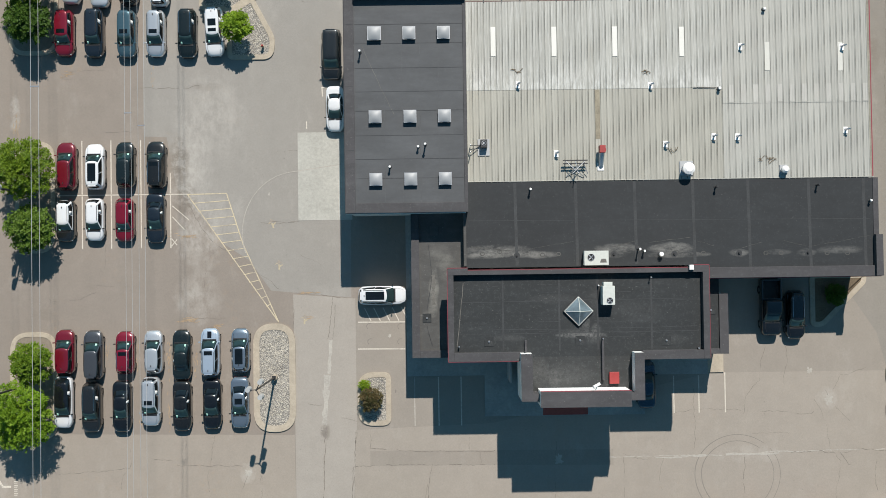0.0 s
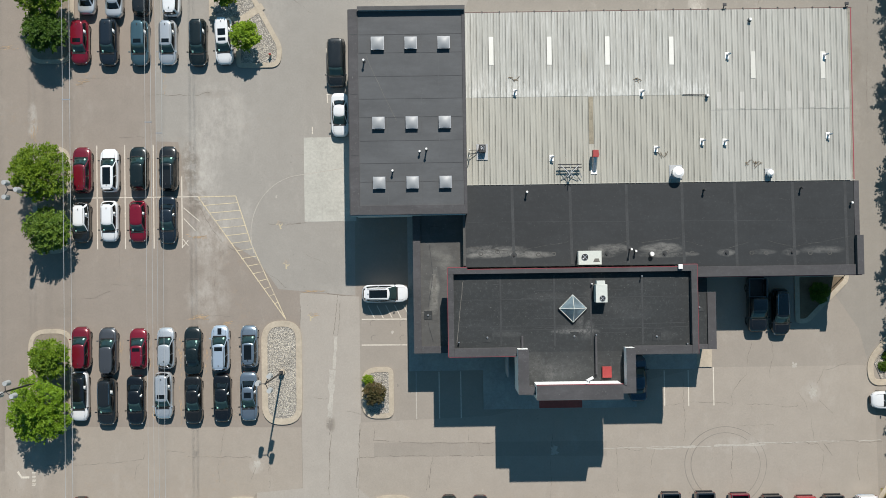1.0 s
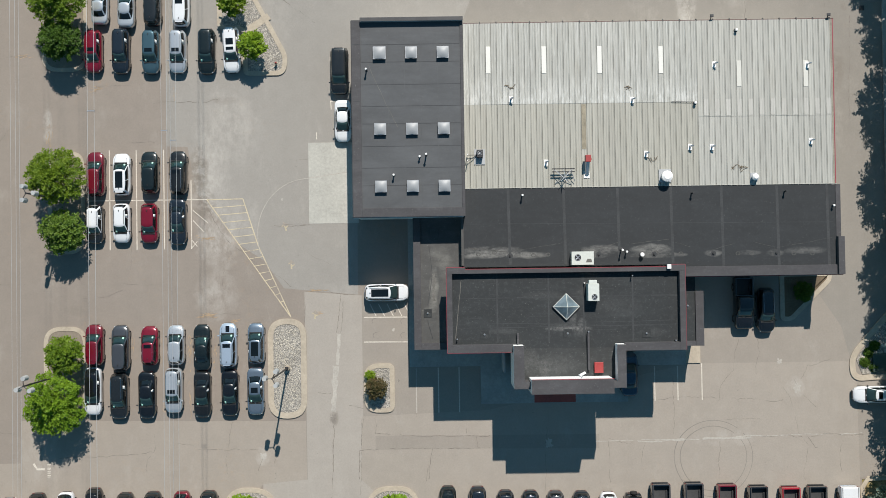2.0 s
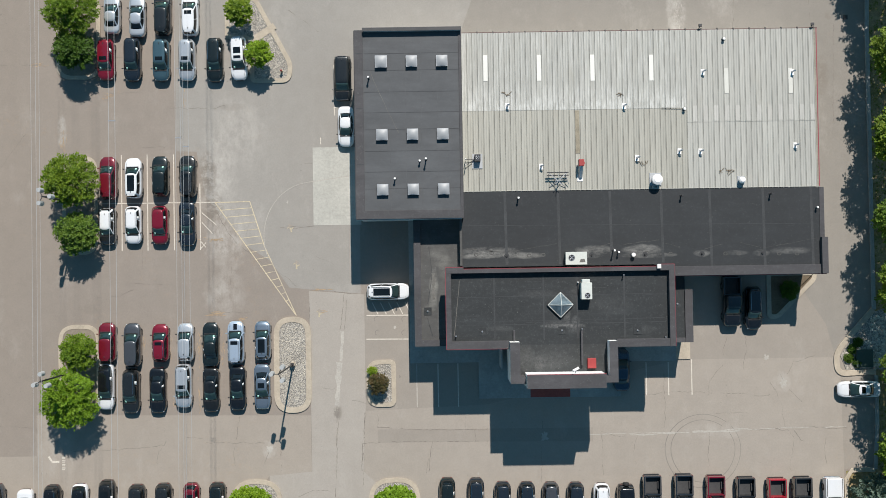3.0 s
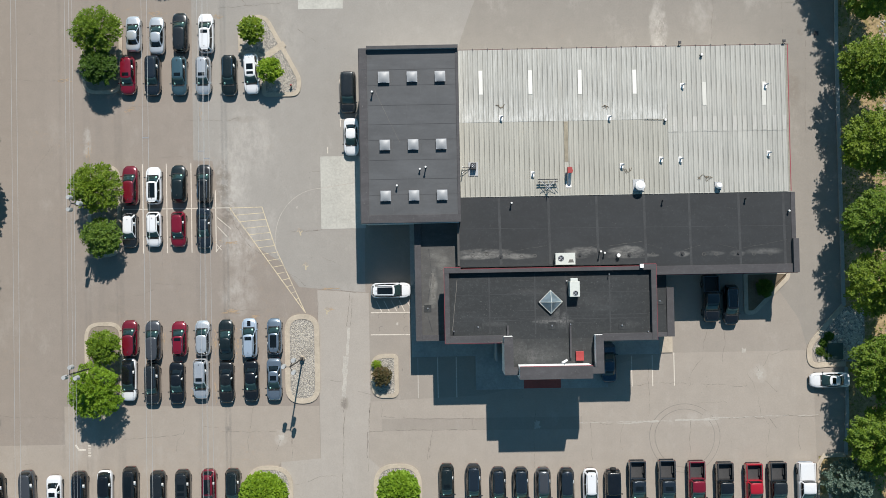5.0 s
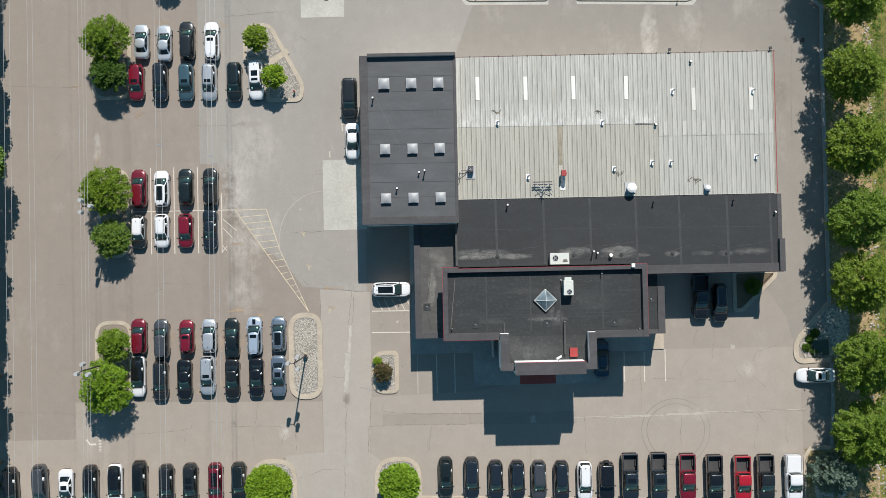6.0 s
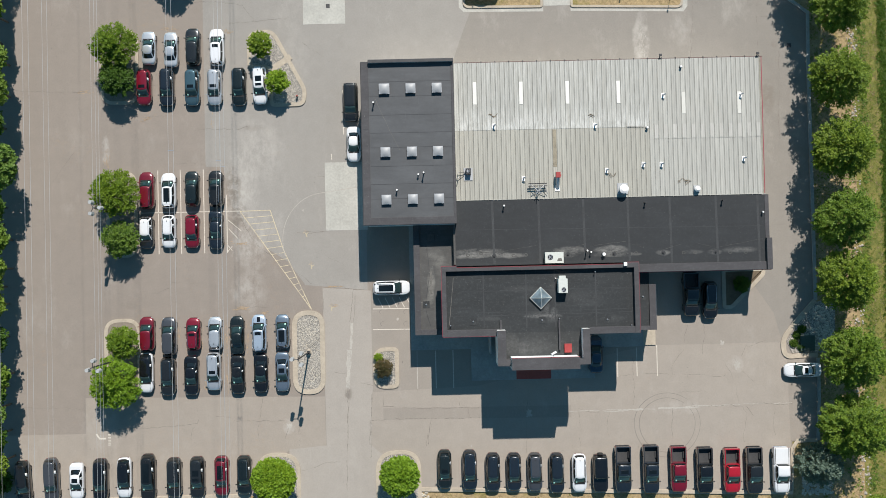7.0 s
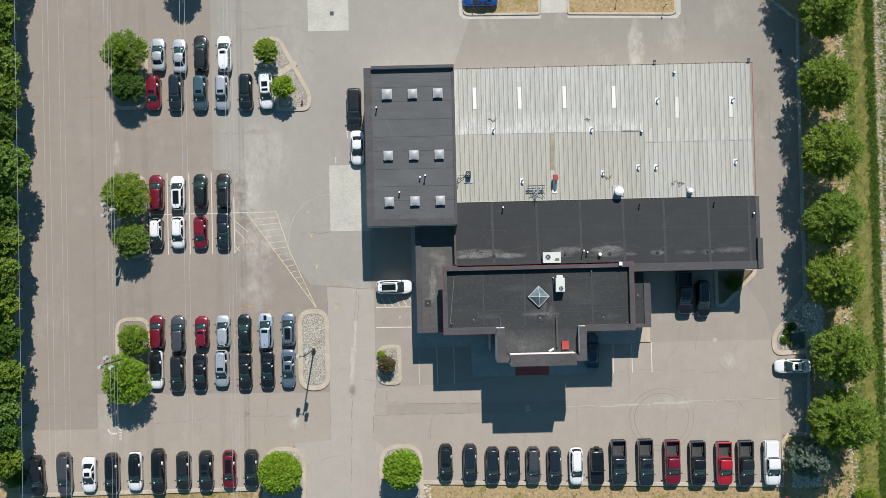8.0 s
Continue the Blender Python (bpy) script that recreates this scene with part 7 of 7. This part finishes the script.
# ---- small fittings ----
ob = thing("hydrant", "small yellow and dark fire hydrant on the gravel island", "hydrant", at=(-18.42, 21.91, 0.1))
part("barrel", cyl(bmesh.new(), (0, 0, 0), (0, 0, 0.55), 0.11, 0.10), "yellow_line", ob)
part("bonnet", cyl(bmesh.new(), (0, 0, 0.55), (0, 0, 0.72), 0.13, 0.04), "redbox", ob)
for s in (-1, 1):
    part("outlet", cyl(bmesh.new(), (0, 0, 0.42), (s * 0.2, 0, 0.42), 0.055), "yellow_line", ob)
ob = thing("kerb_ramp", "diagonal concrete strip across the gravel island", "kerb", kind="structure")
part("strip", strip(bmesh.new(), (-21.69, 25.51), (-19.18, 27.14), 0.75, 0.10, 0.02), "kerb", ob)
solid("utility_box", boxed(45.67, 47.52, -12.43, -10.46, 0.05, 0.5, bevel=0.04), "leaf_box", "low green utility box in the shaded rock bed", "utility box")

for x, y in ((30.11, 33.37), (23.86, 34.65)):
    ob = thing("sign_post", "thin dark metal post at the kerb", "post", "kerb posts", at=(x, y, 0.1))
    part("post", cyl(bmesh.new(), (0, 0, 0), (0, 0, 1.5), 0.035, 0.035, 8), "metal_dark", ob)
    part("plate", boxed(-0.09, 0.09, -0.02, 0.02, 1.2, 1.5), "metal_dark", ob)
ob = thing("pipe_barrier", "rusty bent pipe barrier standing in dry grass", "barrier", at=(44.15, -31.9, -0.06))
for a, b in (((0, 0, 0), (0, 0, 0.9)), ((0, 0, 0.9), (1.3, -0.9, 0.9)), ((1.3, -0.9, 0.9), (1.3, -0.9, 0))):
    part("pipe", cyl(bmesh.new(), a, b, 0.05, 0.05, 8), "redbox", ob)
# loose cables lying on the metal roof
for x, y in ((20.9, 10.3), (29.5, 9.35), (18.6, 17.6), (6.5, 17.9), (30.2, 9.2)):
    ob = thing("roof_cable", "tangle of dark cable lying on the metal roof", "cable", "loose roof cables", at=(x, y, roof_z(y) + 0.06))
    for k in range(4):
        a = (rng.uniform(-0.6, 0.6), rng.uniform(-0.35, 0.35))
        b = (rng.uniform(-0.6, 0.6), rng.uniform(-0.35, 0.35))
        part("strand", ribbon(bmesh.new(), wander(a, b, 0.12, 9), 0.05, 0.004 * k, 0.01), "mulch", ob)

# ---- sheets of the metal roof, one by one ----
def sheet_mesh(length, width=0.542, rib=0.042):
    bm = bmesh.new()
    prof = [(-width / 2, 0.0), (-width / 2, 0.03), (-0.03, 0.032), (0.0, 0.05), (0.03, 0.032), (width / 2 - 0.09, 0.03), (width / 2 - 0.07, rib + 0.03), (width / 2 - 0.02, rib + 0.03), (width / 2, 0.03), (width / 2, 0.0)]
    a, b = [[bm.verts.new((x, y, z)) for x, z in prof] for y in (0.0, length)]
    for k in range(len(prof) - 1):
        bm.faces.new((a[k + 1], a[k], b[k], b[k + 1]))
    bm.faces.new(a), bm.faces.new(b[::-1])
    mesh = bpy.data.meshes.new("roof_sheet")
    bm.to_mesh(mesh)
    bm.free()
    return mesh


LAP_W, LAP_E, SPLIT = 16.2, 14.65, 25.5
tilt = math.degrees(math.atan2(MZN - MZS, MY1 - MY0))
PITCH = 0.5715
runs = {}
for key, y0, y1, material in (("wl", MY0, LAP_W, "metal_panel_old"), ("wu", LAP_W - 0.05, MY1, "metal_panel"), ("el", MY0, LAP_E, "metal_panel_east"), ("eu", LAP_E - 0.05, MY1, "metal_panel_east")):
    mesh = sheet_mesh(y1 - y0)
    mesh.materials.append(M[material])
    runs[key] = (mesh, y0, 0.022 if key.endswith("u") else 0.0)
count = int((MX1 - MX0) / PITCH)
for k in range(count + 1):
    x = MX0 + 0.28 + k * PITCH
    if x + 0.26 > MX1:
        break
    for key in (("wl", "wu") if x < SPLIT else ("el", "eu")):
        mesh, y0, up = runs[key]
        ob = new("roof_sheet", mesh)
        ob.parent = metal_roof
        ob.matrix_basis = pose(x, y0, roof_z(y0) - 0.04 + up, tilt, 0, 0)
for k, (x, y0, y1) in enumerate(((4.05, 19.35, 22.13), (9.78, 19.29, 22.07), (15.42, 19.21, 22.02), (21.60, 19.13, 21.91), (29.65, 17.66, 20.33), (36.46, 17.55, 20.27))):
    k = round((x + 0.24 - MX0 - 0.28) / PITCH)
    xc = MX0 + 0.28 + k * PITCH
    ob = part("roof_light", boxed(xc - 0.245, xc + 0.2, 0, y1 - y0, 0.0, 0.02), "fibre_panel" if x < 27.25 else "fibre_old", metal_roof, "white translucent roof light strip")
    ob.matrix_basis = pose(0, y0, roof_z(y0) + 0.03, tilt, 0, 0)
xc = MX0 + 0.28 + round((14.05 - MX0 - 0.28) / PITCH) * PITCH
ob = part("stain", boxed(xc - 0.25, xc + 0.19, 0, 4.6, 0.0, 0.006), "stained_panel", metal_roof, "rust-brown stained sheet above the exhaust")
ob.matrix_basis = pose(0, 11.45, roof_z(11.45) + 0.012, tilt, 0, 0)
for k in range(count + 1):
    x = MX0 + 0.28 + k * PITCH
    if x > SPLIT + 0.4 and k % 2 and x + 0.26 < MX1:
        ob = part("lap_sheet", boxed(-0.245, 0.19, 0, 1.65, 0.0, 0.012), "lap_panel", metal_roof, "paler overlapping sheet end")
        ob.matrix_basis = pose(x, 14.72, roof_z(14.72) + 0.012, tilt, 0, 0)
